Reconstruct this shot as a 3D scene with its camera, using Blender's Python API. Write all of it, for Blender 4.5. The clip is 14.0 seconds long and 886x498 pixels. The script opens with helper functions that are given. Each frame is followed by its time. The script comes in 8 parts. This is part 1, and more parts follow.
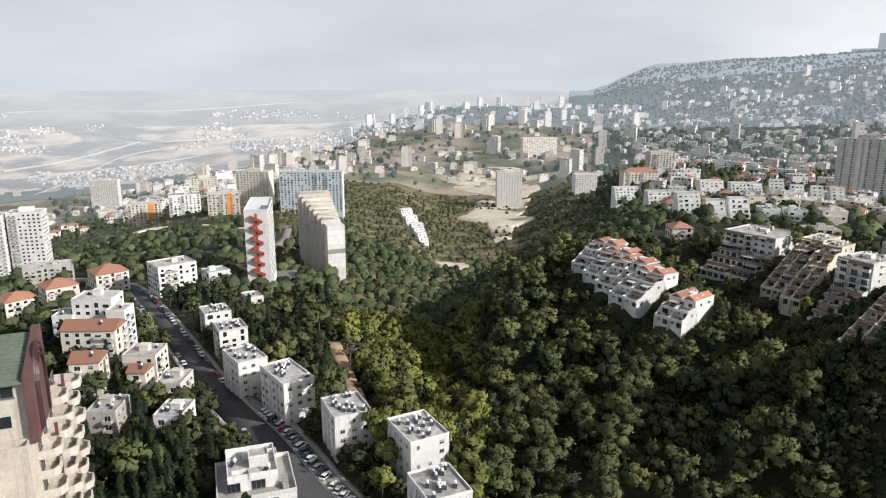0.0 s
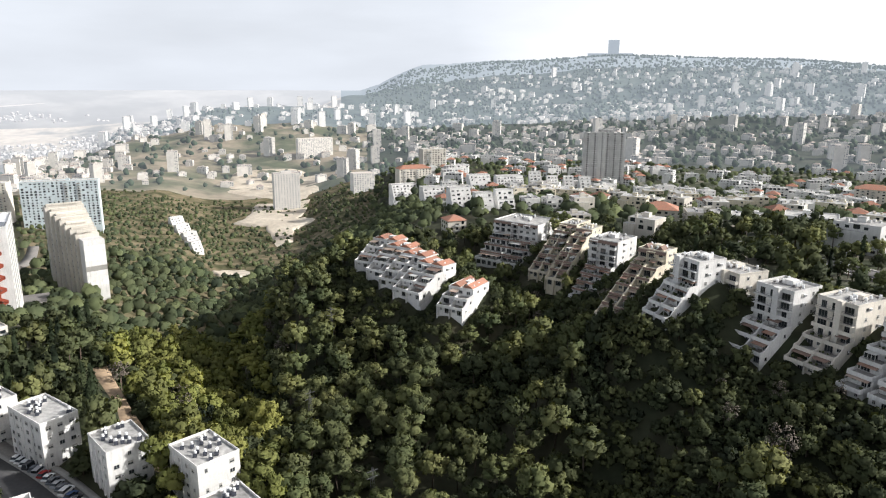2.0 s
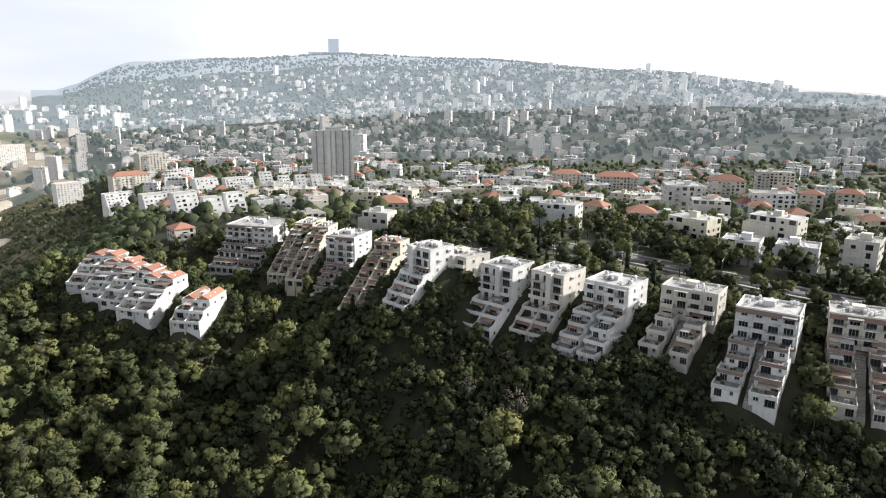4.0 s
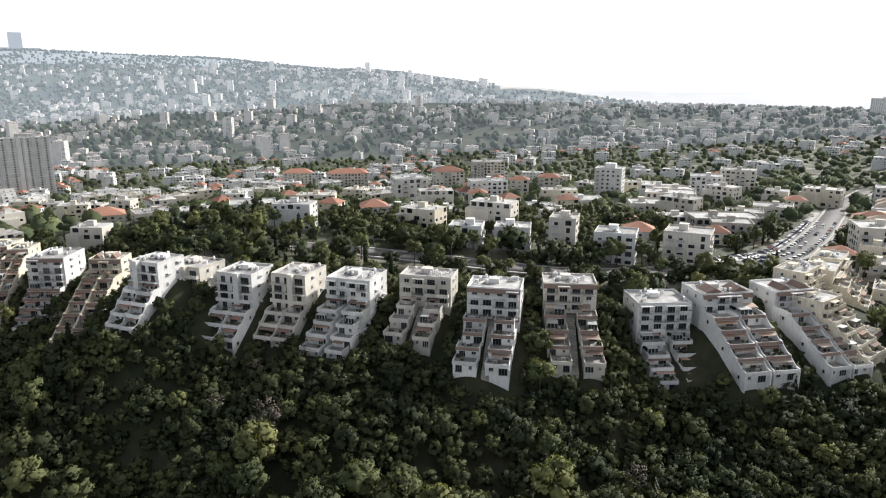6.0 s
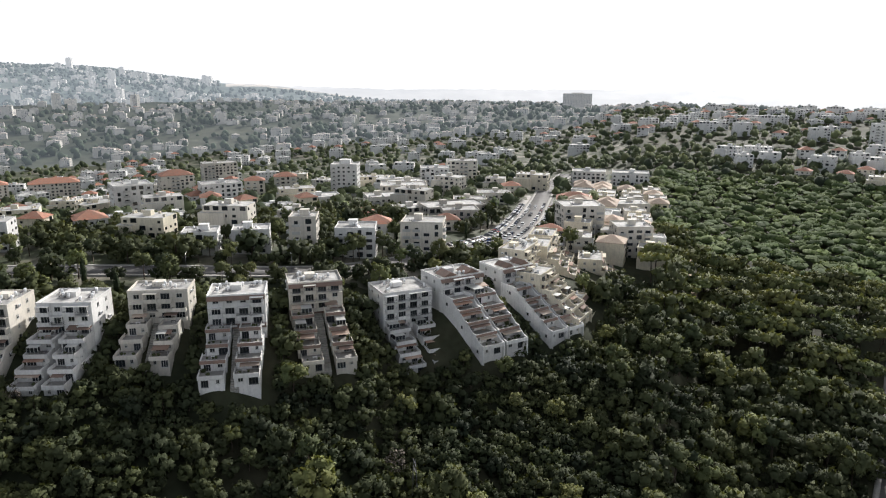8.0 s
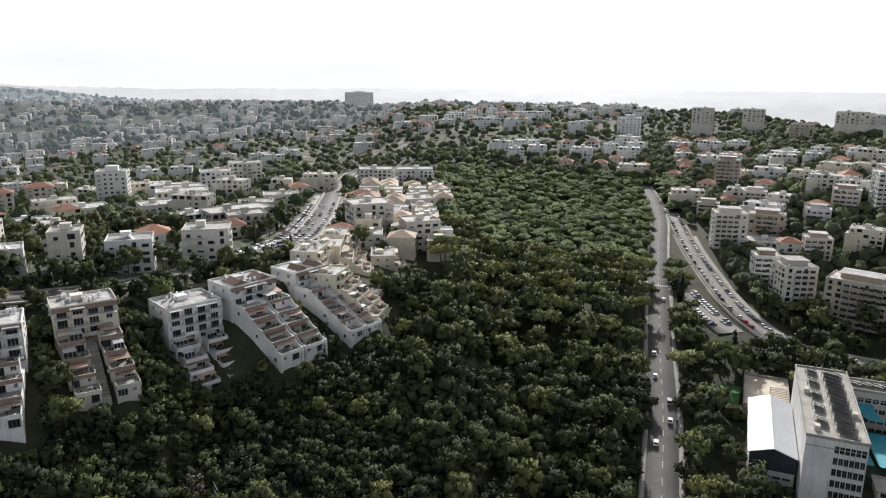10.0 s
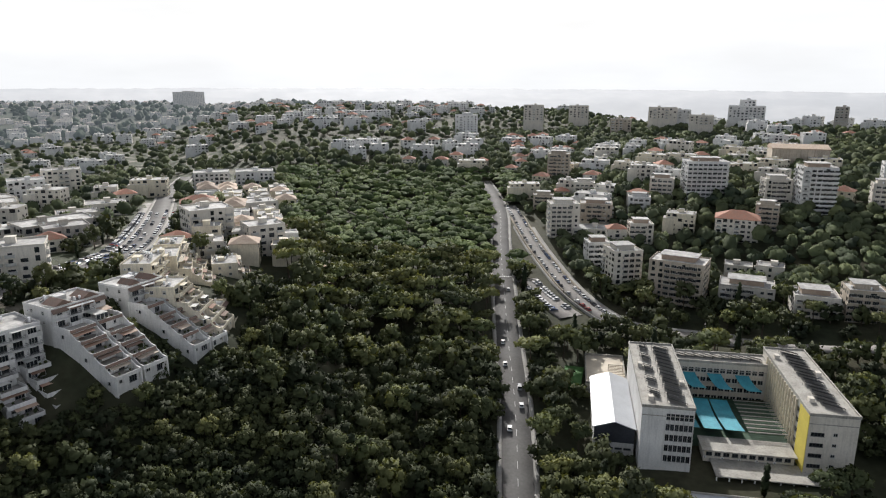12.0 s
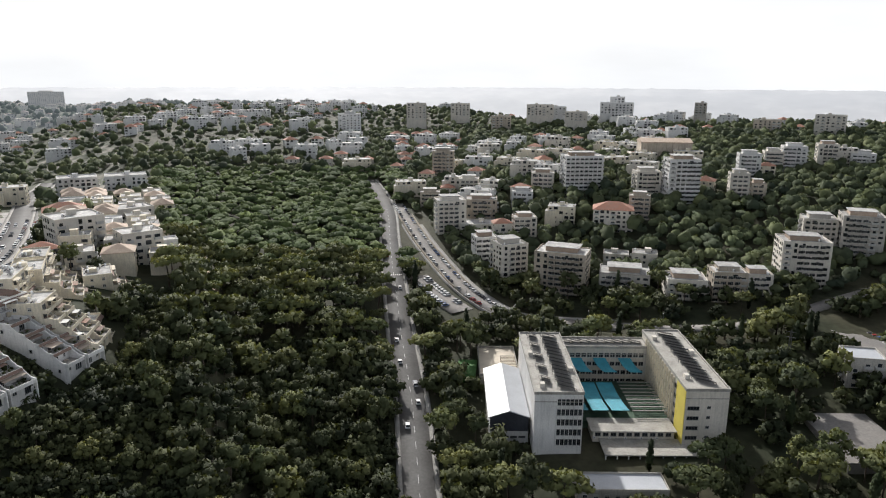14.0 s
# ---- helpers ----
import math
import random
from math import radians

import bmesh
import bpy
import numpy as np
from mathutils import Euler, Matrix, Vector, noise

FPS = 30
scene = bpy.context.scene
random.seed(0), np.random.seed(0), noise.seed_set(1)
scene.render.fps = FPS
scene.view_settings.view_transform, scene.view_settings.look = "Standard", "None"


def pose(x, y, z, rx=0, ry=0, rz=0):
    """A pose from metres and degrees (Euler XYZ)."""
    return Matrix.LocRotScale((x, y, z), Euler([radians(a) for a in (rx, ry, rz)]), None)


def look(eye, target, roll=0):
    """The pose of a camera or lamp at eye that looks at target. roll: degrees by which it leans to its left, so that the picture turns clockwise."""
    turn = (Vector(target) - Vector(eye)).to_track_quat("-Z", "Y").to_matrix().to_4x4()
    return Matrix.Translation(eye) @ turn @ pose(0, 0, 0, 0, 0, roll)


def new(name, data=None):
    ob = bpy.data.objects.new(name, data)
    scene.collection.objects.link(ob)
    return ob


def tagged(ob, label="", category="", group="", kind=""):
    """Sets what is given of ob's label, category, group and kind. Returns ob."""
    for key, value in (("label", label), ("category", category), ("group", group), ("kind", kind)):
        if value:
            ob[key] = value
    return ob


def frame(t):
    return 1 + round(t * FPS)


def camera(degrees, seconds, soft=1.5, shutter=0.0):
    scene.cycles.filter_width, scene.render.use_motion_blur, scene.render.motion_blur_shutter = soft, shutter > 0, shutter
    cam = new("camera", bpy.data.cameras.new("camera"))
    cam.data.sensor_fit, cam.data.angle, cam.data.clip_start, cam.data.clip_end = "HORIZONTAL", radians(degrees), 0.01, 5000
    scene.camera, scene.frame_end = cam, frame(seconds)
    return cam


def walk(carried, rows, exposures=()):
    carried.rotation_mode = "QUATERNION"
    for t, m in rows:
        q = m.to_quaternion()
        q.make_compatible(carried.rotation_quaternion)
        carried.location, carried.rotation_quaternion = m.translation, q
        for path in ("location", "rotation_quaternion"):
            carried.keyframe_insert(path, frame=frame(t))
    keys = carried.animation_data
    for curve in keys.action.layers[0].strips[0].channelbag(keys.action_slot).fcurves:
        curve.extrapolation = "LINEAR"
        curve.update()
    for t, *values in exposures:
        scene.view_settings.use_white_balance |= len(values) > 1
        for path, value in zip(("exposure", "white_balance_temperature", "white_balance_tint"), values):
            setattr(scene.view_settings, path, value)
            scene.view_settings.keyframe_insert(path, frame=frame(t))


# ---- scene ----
cam = camera(64.98, 14.0, soft=1.15)
ROWS = [
    (0.0, -0.0, 0.0, 0.0, 0.00, -13.81, 0.07),
    (0.5, 0.4, 0.43, -0.14, -2.69, -13.82, 0.10),
    (1.0, 0.61, 0.83, -0.2, -7.27, -13.80, 0.12),
    (1.5, 0.69, 1.2, -0.33, -12.61, -13.76, 0.24),
    (2.0, 0.78, 1.44, -0.36, -18.22, -13.74, 0.35),
    (2.5, 0.95, 1.57, -0.4, -23.78, -13.72, 0.34),
    (3.0, 1.16, 1.74, -0.26, -29.22, -13.73, 0.36),
    (5.5, 2.35, 2.69, -0.42, -56.53, -13.74, 0.21),
    (6.0, 2.65, 2.85, -0.57, -61.99, -13.74, 0.16),
    (6.5, 2.94, 2.89, -0.55, -67.36, -13.78, 0.20),
    (7.0, 3.24, 2.86, -0.7, -72.72, -13.79, 0.17),
    (7.5, 3.55, 2.79, -0.85, -78.08, -13.80, 0.16),
    (8.0, 3.89, 2.72, -0.75, -83.48, -13.86, 0.21),
    (8.5, 4.15, 2.65, -0.85, -88.67, -13.85, 0.20),
    (9.0, 4.47, 2.59, -0.9, -93.01, -13.85, 0.21),
    (11.5, 7.23, 2.59, -1.01, -111.07, -13.90, 0.29),
    (12.0, 7.5, 2.63, -1.05, -113.86, -13.91, 0.25),
    (12.5, 7.72, 2.74, -1.09, -116.65, -13.94, 0.28),
    (13.0, 7.92, 2.94, -1.17, -119.37, -13.94, 0.28),
    (13.5, 8.1, 3.19, -0.94, -121.68, -13.99, 0.24),
    (14.0, 8.32, 3.37, -1.12, -123.36, -14.00, 0.21),
]
walk(cam, [(t, pose(x, y, 364 + z, 90 + pitch, 0, yaw) @ pose(0, 0, 0, 0, 0, roll)) for t, x, y, z, yaw, pitch, roll in ROWS],
     [(0.0, 0.02), (1.0, 0.14), (1.5, 0.2), (2.5, 0.40), (3.2, 0.46), (5.5, 0.42), (6.5, 0.36), (7.5, 0.26), (9.0, 0.16), (12.0, 0.06), (14.0, 0.08)])

# ---- world, sun ----
SUN_BEARING, SUN_HEIGHT = 110.0, 29.0
world = bpy.data.worlds.new("world")
scene.world = world
world.use_nodes = True
wn, wl = world.node_tree.nodes, world.node_tree.links
sky = wn.new("ShaderNodeTexSky")
sky.sky_type, sky.sun_disc = "NISHITA", False
sky.sun_elevation, sky.sun_rotation = radians(SUN_HEIGHT), radians(SUN_BEARING)
sky.altitude, sky.air_density, sky.dust_density, sky.ozone_density = 200, 1.0, 6.0, 1.0
w_coord = wn.new("ShaderNodeTexCoord")
w_split = wn.new("ShaderNodeSeparateXYZ")
wl.new(w_coord.outputs["Generated"], w_split.inputs[0])
# thin bright overcast over the clear sky, thicker towards the sun's side
w_sunward = wn.new("ShaderNodeVectorMath")
w_sunward.operation = "DOT_PRODUCT"
w_sunward.inputs[1].default_value = (math.sin(radians(SUN_BEARING)), math.cos(radians(SUN_BEARING)), 0.25)
wl.new(w_coord.outputs["Generated"], w_sunward.inputs[0])
w_side = wn.new("ShaderNodeValToRGB")
w_side.color_ramp.elements[0].position, w_side.color_ramp.elements[0].color = 0.0, (0.71, 0.75, 0.82, 1)
w_side.color_ramp.elements[1].position, w_side.color_ramp.elements[1].color = 0.85, (1.0, 1.02, 1.05, 1)
_mid = w_side.color_ramp.elements.new(0.22)
_mid.color = (0.98, 1.0, 1.04, 1)
wl.new(w_sunward.outputs["Value"], w_side.inputs[0])
w_map = wn.new("ShaderNodeMapping")
w_map.inputs["Scale"].default_value = (1.6, 1.6, 7.0)
wl.new(w_coord.outputs["Generated"], w_map.inputs[0])
w_cloud = wn.new("ShaderNodeTexNoise")
w_cloud.inputs["Scale"].default_value, w_cloud.inputs["Detail"].default_value = 1.6, 5
wl.new(w_map.outputs[0], w_cloud.inputs["Vector"])
w_soft = wn.new("ShaderNodeMapRange")
w_soft.inputs["From Min"].default_value, w_soft.inputs["From Max"].default_value = 0.3, 0.75
w_soft.inputs["To Min"].default_value, w_soft.inputs["To Max"].default_value = 0.9, 1.12
wl.new(w_cloud.outputs["Fac"], w_soft.inputs["Value"])
w_veil = wn.new("ShaderNodeMixRGB")
w_veil.blend_type = "MULTIPLY"
w_veil.inputs[0].default_value = 1.0
wl.new(w_side.outputs[0], w_veil.inputs[1])
wl.new(w_soft.outputs[0], w_veil.inputs[2])
w_clear = wn.new("ShaderNodeMixRGB")
w_clear.blend_type = "MULTIPLY"
w_clear.inputs[0].default_value, w_clear.inputs[2].default_value = 1.0, (0.06, 0.06, 0.06, 1)
wl.new(sky.outputs[0], w_clear.inputs[1])
w_mix = wn.new("ShaderNodeMixRGB")
w_rise = wn.new("ShaderNodeMapRange")
w_rise.inputs["From Min"].default_value, w_rise.inputs["From Max"].default_value = 0.12, 0.65
w_rise.inputs["To Min"].default_value, w_rise.inputs["To Max"].default_value = 0.92, 0.25
wl.new(w_split.outputs["Z"], w_rise.inputs["Value"])
wl.new(w_rise.outputs[0], w_mix.inputs[0])
wl.new(w_clear.outputs[0], w_mix.inputs[1])
wl.new(w_veil.outputs[0], w_mix.inputs[2])
wl.new(w_mix.outputs[0], wn["Background"].inputs[0])
wn["Background"].inputs[1].default_value = 1.0
sun = new("sun", bpy.data.lights.new("sun", "SUN"))
sun.data.energy, sun.data.angle, sun.data.color = 5.0, radians(1.5), (1.0, 0.975, 0.945)
sun.matrix_world = look((math.sin(radians(SUN_BEARING)) * math.cos(radians(SUN_HEIGHT)), math.cos(radians(SUN_BEARING)) * math.cos(radians(SUN_HEIGHT)), math.sin(radians(SUN_HEIGHT))), (0, 0, 0))


# ---- materials ----
def material(name, colour, rough=0.85, vary=0.25, fine=2.0, broad=0.12, streak=0.0, by_object=0.0, by_island=0.0, second=None, metal=0.0, bump=0.0, glow=0.0, glow_colour=(0.72, 0.78, 0.86), world_space=False, low=0.35, high=0.65, by_tree=0.0, leaf=0.0, thicken=None):
    """Procedural surface: two scales of noise between colour and second, streaks, and a tint by object or by loose piece."""
    m = bpy.data.materials.new(name)
    m.use_nodes = True
    n, l = m.node_tree.nodes, m.node_tree.links
    p = n["Principled BSDF"]
    p.inputs["Roughness"].default_value, p.inputs["Metallic"].default_value = rough, metal
    p.inputs["Specular IOR Level"].default_value = 0.1 if "foliage" in name or "ground" in name or "woods" in name else (0.3 if rough > 0.7 else 0.5)
    if world_space:
        src = n.new("ShaderNodeNewGeometry").outputs["Position"]
    else:
        src = n.new("ShaderNodeTexCoord").outputs["Object"]

    def noise_of(scale, detail=4, stretch=None):
        v = src
        if stretch:
            mp = n.new("ShaderNodeMapping")
            mp.inputs["Scale"].default_value = stretch
            l.new(src, mp.inputs[0])
            v = mp.outputs[0]
        t = n.new("ShaderNodeTexNoise")
        t.inputs["Scale"].default_value, t.inputs["Detail"].default_value = scale, detail
        l.new(v, t.inputs["Vector"])
        return t.outputs["Fac"]

    def ramp(value, a, b, lo, hi):
        r = n.new("ShaderNodeMapRange")
        r.inputs["From Min"].default_value, r.inputs["From Max"].default_value = a, b
        r.inputs["To Min"].default_value, r.inputs["To Max"].default_value = lo, hi
        l.new(value, r.inputs["Value"])
        return r.outputs[0]

    def times(col, fac):
        x = n.new("ShaderNodeMixRGB")
        x.blend_type = "MULTIPLY"
        x.inputs[0].default_value = 1
        l.new(col, x.inputs[1])
        l.new(fac, x.inputs[2])
        return x.outputs[0]

    mix = n.new("ShaderNodeMixRGB")
    mix.inputs[1].default_value = (*colour, 1)
    mix.inputs[2].default_value = (*(second or [c * (1 - vary) for c in colour]), 1)
    l.new(ramp(noise_of(broad, 5), low, high, 0, 1), mix.inputs[0])
    col = mix.outputs[0]
    col = times(col, ramp(noise_of(fine, 3), 0.3, 0.7, 1 - vary * 0.6, 1 + vary * 0.35))
    if streak:
        col = times(col, ramp(noise_of(1.0, 3, (1.6, 1.6, 0.18)), 0.5, 0.75, 1, 1 - streak))
    if by_object:
        col = times(col, ramp(n.new("ShaderNodeObjectInfo").outputs["Random"], 0, 1, 1 - by_object, 1 + by_object * 0.5))
    if by_island:
        col = times(col, ramp(n.new("ShaderNodeNewGeometry").outputs["Random Per Island"], 0, 1, 1 - by_island, 1 + by_island))
    if by_tree:
        at = n.new("ShaderNodeAttribute")
        at.attribute_name = "tint"
        tone = n.new("ShaderNodeValToRGB")
        tone.color_ramp.elements[0].color = (1 - by_tree, 1 - by_tree * 0.9, 1 - by_tree * 0.7, 1)
        tone.color_ramp.elements[1].color = (1 + by_tree * 1.25, 1 + by_tree * 1.15, 1 + by_tree * 0.6, 1)
        l.new(ramp(at.outputs["Fac"], -1, 1, 0, 1), tone.inputs[0])
        col = times(col, tone.outputs[0])
    l.new(col, p.inputs["Base Color"])
    if bump:
        b = n.new("ShaderNodeBump")
        b.inputs["Strength"].default_value, b.inputs["Distance"].default_value = bump, 0.1
        l.new(noise_of(fine * 2, 4), b.inputs["Height"])
        l.new(b.outputs[0], p.inputs["Normal"])
    if leaf:
        through_leaf, both = n.new("ShaderNodeBsdfTranslucent"), n.new("ShaderNodeMixShader")
        both.inputs[0].default_value = leaf
        warm = n.new("ShaderNodeMixRGB")
        warm.blend_type, warm.inputs[0].default_value, warm.inputs[2].default_value = "MULTIPLY", 1.0, (1.5, 1.45, 0.8, 1)
        l.new(col, warm.inputs[1])
        l.new(warm.outputs[0], through_leaf.inputs["Color"])
        l.new(p.outputs[0], both.inputs[1])
        l.new(through_leaf.outputs[0], both.inputs[2])
        l.new(both.outputs[0], n["Material Output"].inputs["Surface"])
    # glow paints haze onto far materials as emission
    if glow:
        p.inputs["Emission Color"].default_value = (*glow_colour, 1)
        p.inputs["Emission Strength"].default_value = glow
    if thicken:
        # painted haze: emission stands in for air, growing with distance over the plain
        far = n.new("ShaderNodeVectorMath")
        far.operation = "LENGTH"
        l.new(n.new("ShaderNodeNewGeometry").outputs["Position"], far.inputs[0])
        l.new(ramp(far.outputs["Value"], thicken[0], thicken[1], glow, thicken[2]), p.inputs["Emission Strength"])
    return m


WHITE = material("white_plaster", (0.80, 0.79, 0.77), vary=0.16, streak=0.18, by_object=0.22)
CREAM = material("cream_plaster", (0.71, 0.665, 0.59), vary=0.16, streak=0.18, by_object=0.18)
TAN = material("tan_plaster", (0.56, 0.49, 0.40), vary=0.25, streak=0.3, by_object=0.2)
SKIRT = material("brown_tile_skirt", (0.25, 0.165, 0.13), second=(0.20, 0.15, 0.125), vary=0.35, fine=5, broad=0.5, bump=0.3)
GREY = material("grey_render", (0.52, 0.49, 0.44), vary=0.25, streak=0.3, by_object=0.15)
YELLOW = material("yellow_plaster", (0.76, 0.69, 0.55), vary=0.2, streak=0.25)
ORANGE = material("orange_cladding", (0.75, 0.33, 0.10), vary=0.2)
BLUE = material("blue_panel", (0.16, 0.30, 0.46), vary=0.2)
PALE_BLUE = material("pale_blue_plaster", (0.60, 0.68, 0.71), vary=0.15, streak=0.2)
DECK = material("roof_deck", (0.56, 0.55, 0.53), vary=0.4, fine=0.8, broad=0.25, by_object=0.25)
TILE = material("clay_tile", (0.42, 0.19, 0.125), second=(0.35, 0.20, 0.145), vary=0.35, fine=5, broad=0.5, by_object=0.3, bump=0.3)
FADED_TILE = material("faded_clay_tile", (0.50, 0.40, 0.31), second=(0.42, 0.32, 0.25), vary=0.3, fine=5, broad=0.5, by_object=0.3, bump=0.3)
MAROON = material("maroon_stone", (0.15, 0.075, 0.068), vary=0.3, rough=0.5)
DARK_MAROON = material("dark_maroon_moulding", (0.06, 0.028, 0.026), vary=0.3, rough=0.5)
MID_ASPHALT = material("grey_asphalt", (0.15, 0.145, 0.14), second=(0.12, 0.115, 0.11), vary=0.25, fine=1.0, broad=0.08, world_space=True)
PINK = material("pink_stone", (0.62, 0.56, 0.49), vary=0.2, streak=0.25)
GREEN_ROOF = material("green_roof", (0.16, 0.20, 0.15), vary=0.3, fine=1.5)
GLASS = material("window_glass", (0.035, 0.042, 0.05), rough=0.12, vary=0.5, broad=0.6, by_object=0.5)
DARK_FRAME = material("dark_window_frame", (0.16, 0.16, 0.16), rough=0.5, vary=0.1, by_object=0.4)
BRIGHT_YELLOW = material("bright_yellow_panel", (0.72, 0.60, 0.12), vary=0.15)
FRAME = material("window_frame", (0.50, 0.50, 0.48), rough=0.5, vary=0.1, by_object=0.2)
SHUTTER = material("shutter", (0.40, 0.39, 0.36), vary=0.2, by_object=0.4)
RAIL = material("rail_metal", (0.18, 0.18, 0.19), rough=0.4, metal=0.6, vary=0.2)
TANK = material("white_tank", (0.8, 0.8, 0.8), rough=0.4, vary=0.1)
PANEL = material("solar_panel", (0.06, 0.065, 0.08), rough=0.22, vary=0.3)
AWNING = material("awning_cloth", (0.55, 0.48, 0.40), second=(0.30, 0.17, 0.12), vary=0.2, broad=0.05, by_object=0.4)
CONCRETE = material("concrete", (0.44, 0.42, 0.38), vary=0.3, streak=0.3, broad=0.2)
STONE = material("retaining_stone", (0.38, 0.33, 0.26), vary=0.4, fine=1.2, bump=0.5)
ASPHALT = material("asphalt", (0.060, 0.061, 0.066), second=(0.082, 0.080, 0.080), vary=0.3, fine=1.0, broad=0.08, world_space=True)
ROAD_LIGHT = material("worn_asphalt", (0.26, 0.24, 0.22), second=(0.20, 0.19, 0.18), vary=0.25, fine=1.0, broad=0.08, world_space=True)
PAVING = material("pavement_slabs", (0.37, 0.355, 0.33), vary=0.25, fine=1.5, world_space=True)
PAINT = material("road_paint", (0.75, 0.75, 0.73), vary=0.3, fine=3)
DIRT = material("pale_dirt", (0.68, 0.61, 0.50), second=(0.52, 0.45, 0.36), vary=0.3, fine=0.2, broad=0.02, world_space=True)
SOIL = material("reddish_soil", (0.40, 0.29, 0.19), vary=0.35, fine=0.8, world_space=True)
TEAL = material("teal_shade_cloth", (0.05, 0.33, 0.42), vary=0.25, rough=0.7, broad=0.3)
SHED = material("white_sheet_metal", (0.46, 0.48, 0.51), rough=0.5, vary=0.12, broad=0.15)
RED = material("red_stair", (0.42, 0.10, 0.06), vary=0.2)
LAWN = material("lawn", (0.06, 0.16, 0.04), vary=0.3, fine=1.5, world_space=True)
COURT = material("green_court", (0.07, 0.12, 0.08), vary=0.3, fine=0.6)
BARK = material("bark", (0.11, 0.085, 0.065), vary=0.35, fine=4)
PINE = material("pine_foliage", (0.084, 0.104, 0.052), second=(0.146, 0.152, 0.070), vary=0.3, fine=0.7, broad=0.05, by_island=0.12, by_tree=0.42, world_space=True, rough=0.75, leaf=0.16)
# brighter copy of the pine colour: sunlight painted in for the spur
SUNLIT_PINE = material("sunlit_pine_foliage", (0.150, 0.168, 0.055), second=(0.215, 0.215, 0.072), vary=0.3, fine=0.7, broad=0.05, by_island=0.12, by_tree=0.35, world_space=True, rough=0.75, leaf=0.16)
OAK = material("scrub_foliage", (0.045, 0.057, 0.032), second=(0.078, 0.087, 0.043), vary=0.3, fine=0.7, broad=0.05, by_island=0.12, by_tree=0.42, world_space=True, rough=0.75, leaf=0.16)
PLANTED = material("umbrella_pine_foliage", (0.070, 0.102, 0.042), second=(0.100, 0.130, 0.052), vary=0.3, fine=0.4, broad=0.03, by_island=0.1, by_tree=0.35, world_space=True, leaf=0.16)
CYPRESS = material("cypress_foliage", (0.038, 0.052, 0.029), vary=0.3, fine=0.8, by_island=0.15, by_tree=0.35, rough=0.75, leaf=0.16)
DRY = material("bare_twigs", (0.20, 0.17, 0.14), vary=0.3, fine=0.8, by_island=0.3)
WOODS = material("town_tree_foliage", (0.070, 0.090, 0.054), second=(0.106, 0.122, 0.068), vary=0.3, fine=0.3, broad=0.03, by_island=0.12, by_tree=0.45, world_space=True, leaf=0.16)
GROUND = material("wooded_ground", (0.060, 0.058, 0.036), second=(0.036, 0.042, 0.024), vary=0.4, fine=0.35, broad=0.03, world_space=True, low=0.4, high=0.6)
DRY_GROUND = material("dry_scrub_ground", (0.23, 0.19, 0.12), second=(0.07, 0.075, 0.035), vary=0.4, fine=0.3, broad=0.04, world_space=True, low=0.38, high=0.62)
YARD = material("yards_and_lanes", (0.22, 0.20, 0.16), second=(0.045, 0.055, 0.026), vary=0.4, fine=0.3, broad=0.05, world_space=True, low=0.32, high=0.5)
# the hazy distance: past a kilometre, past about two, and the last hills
# no air is modelled: haze is put in as bluish emission and flatter colours
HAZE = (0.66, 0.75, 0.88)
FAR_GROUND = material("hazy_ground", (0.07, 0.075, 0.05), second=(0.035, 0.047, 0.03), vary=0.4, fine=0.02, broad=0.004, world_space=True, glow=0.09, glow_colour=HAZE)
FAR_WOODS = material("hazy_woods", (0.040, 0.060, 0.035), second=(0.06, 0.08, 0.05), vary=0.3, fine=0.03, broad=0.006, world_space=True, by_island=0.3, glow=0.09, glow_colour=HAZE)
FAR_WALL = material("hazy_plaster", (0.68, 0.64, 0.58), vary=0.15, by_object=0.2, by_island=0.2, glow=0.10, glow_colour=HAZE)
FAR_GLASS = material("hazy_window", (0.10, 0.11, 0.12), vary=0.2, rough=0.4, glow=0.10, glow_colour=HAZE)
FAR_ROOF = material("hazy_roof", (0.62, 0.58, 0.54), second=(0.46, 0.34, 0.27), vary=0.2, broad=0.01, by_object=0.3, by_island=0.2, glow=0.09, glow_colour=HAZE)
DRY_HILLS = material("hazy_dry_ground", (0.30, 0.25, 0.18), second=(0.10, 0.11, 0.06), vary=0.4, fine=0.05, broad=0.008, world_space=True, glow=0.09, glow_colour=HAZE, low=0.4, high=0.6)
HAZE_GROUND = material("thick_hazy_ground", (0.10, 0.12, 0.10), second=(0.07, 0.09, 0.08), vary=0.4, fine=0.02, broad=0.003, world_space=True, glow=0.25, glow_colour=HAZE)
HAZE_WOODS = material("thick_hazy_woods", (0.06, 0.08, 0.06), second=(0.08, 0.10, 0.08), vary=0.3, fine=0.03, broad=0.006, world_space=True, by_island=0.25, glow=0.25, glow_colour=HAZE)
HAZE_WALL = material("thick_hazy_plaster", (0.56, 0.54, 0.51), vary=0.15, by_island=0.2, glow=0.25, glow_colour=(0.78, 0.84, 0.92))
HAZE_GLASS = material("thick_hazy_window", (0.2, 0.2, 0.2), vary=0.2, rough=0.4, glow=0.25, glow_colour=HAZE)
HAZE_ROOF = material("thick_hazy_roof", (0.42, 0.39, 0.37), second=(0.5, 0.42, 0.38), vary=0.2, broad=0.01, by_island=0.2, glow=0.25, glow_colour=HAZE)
DISTANT = material("hazy_distant_hills", (0.10, 0.12, 0.12), second=(0.07, 0.09, 0.09), vary=0.2, fine=0.01, broad=0.002, world_space=True, glow=0.45, glow_colour=(0.72, 0.80, 0.92))
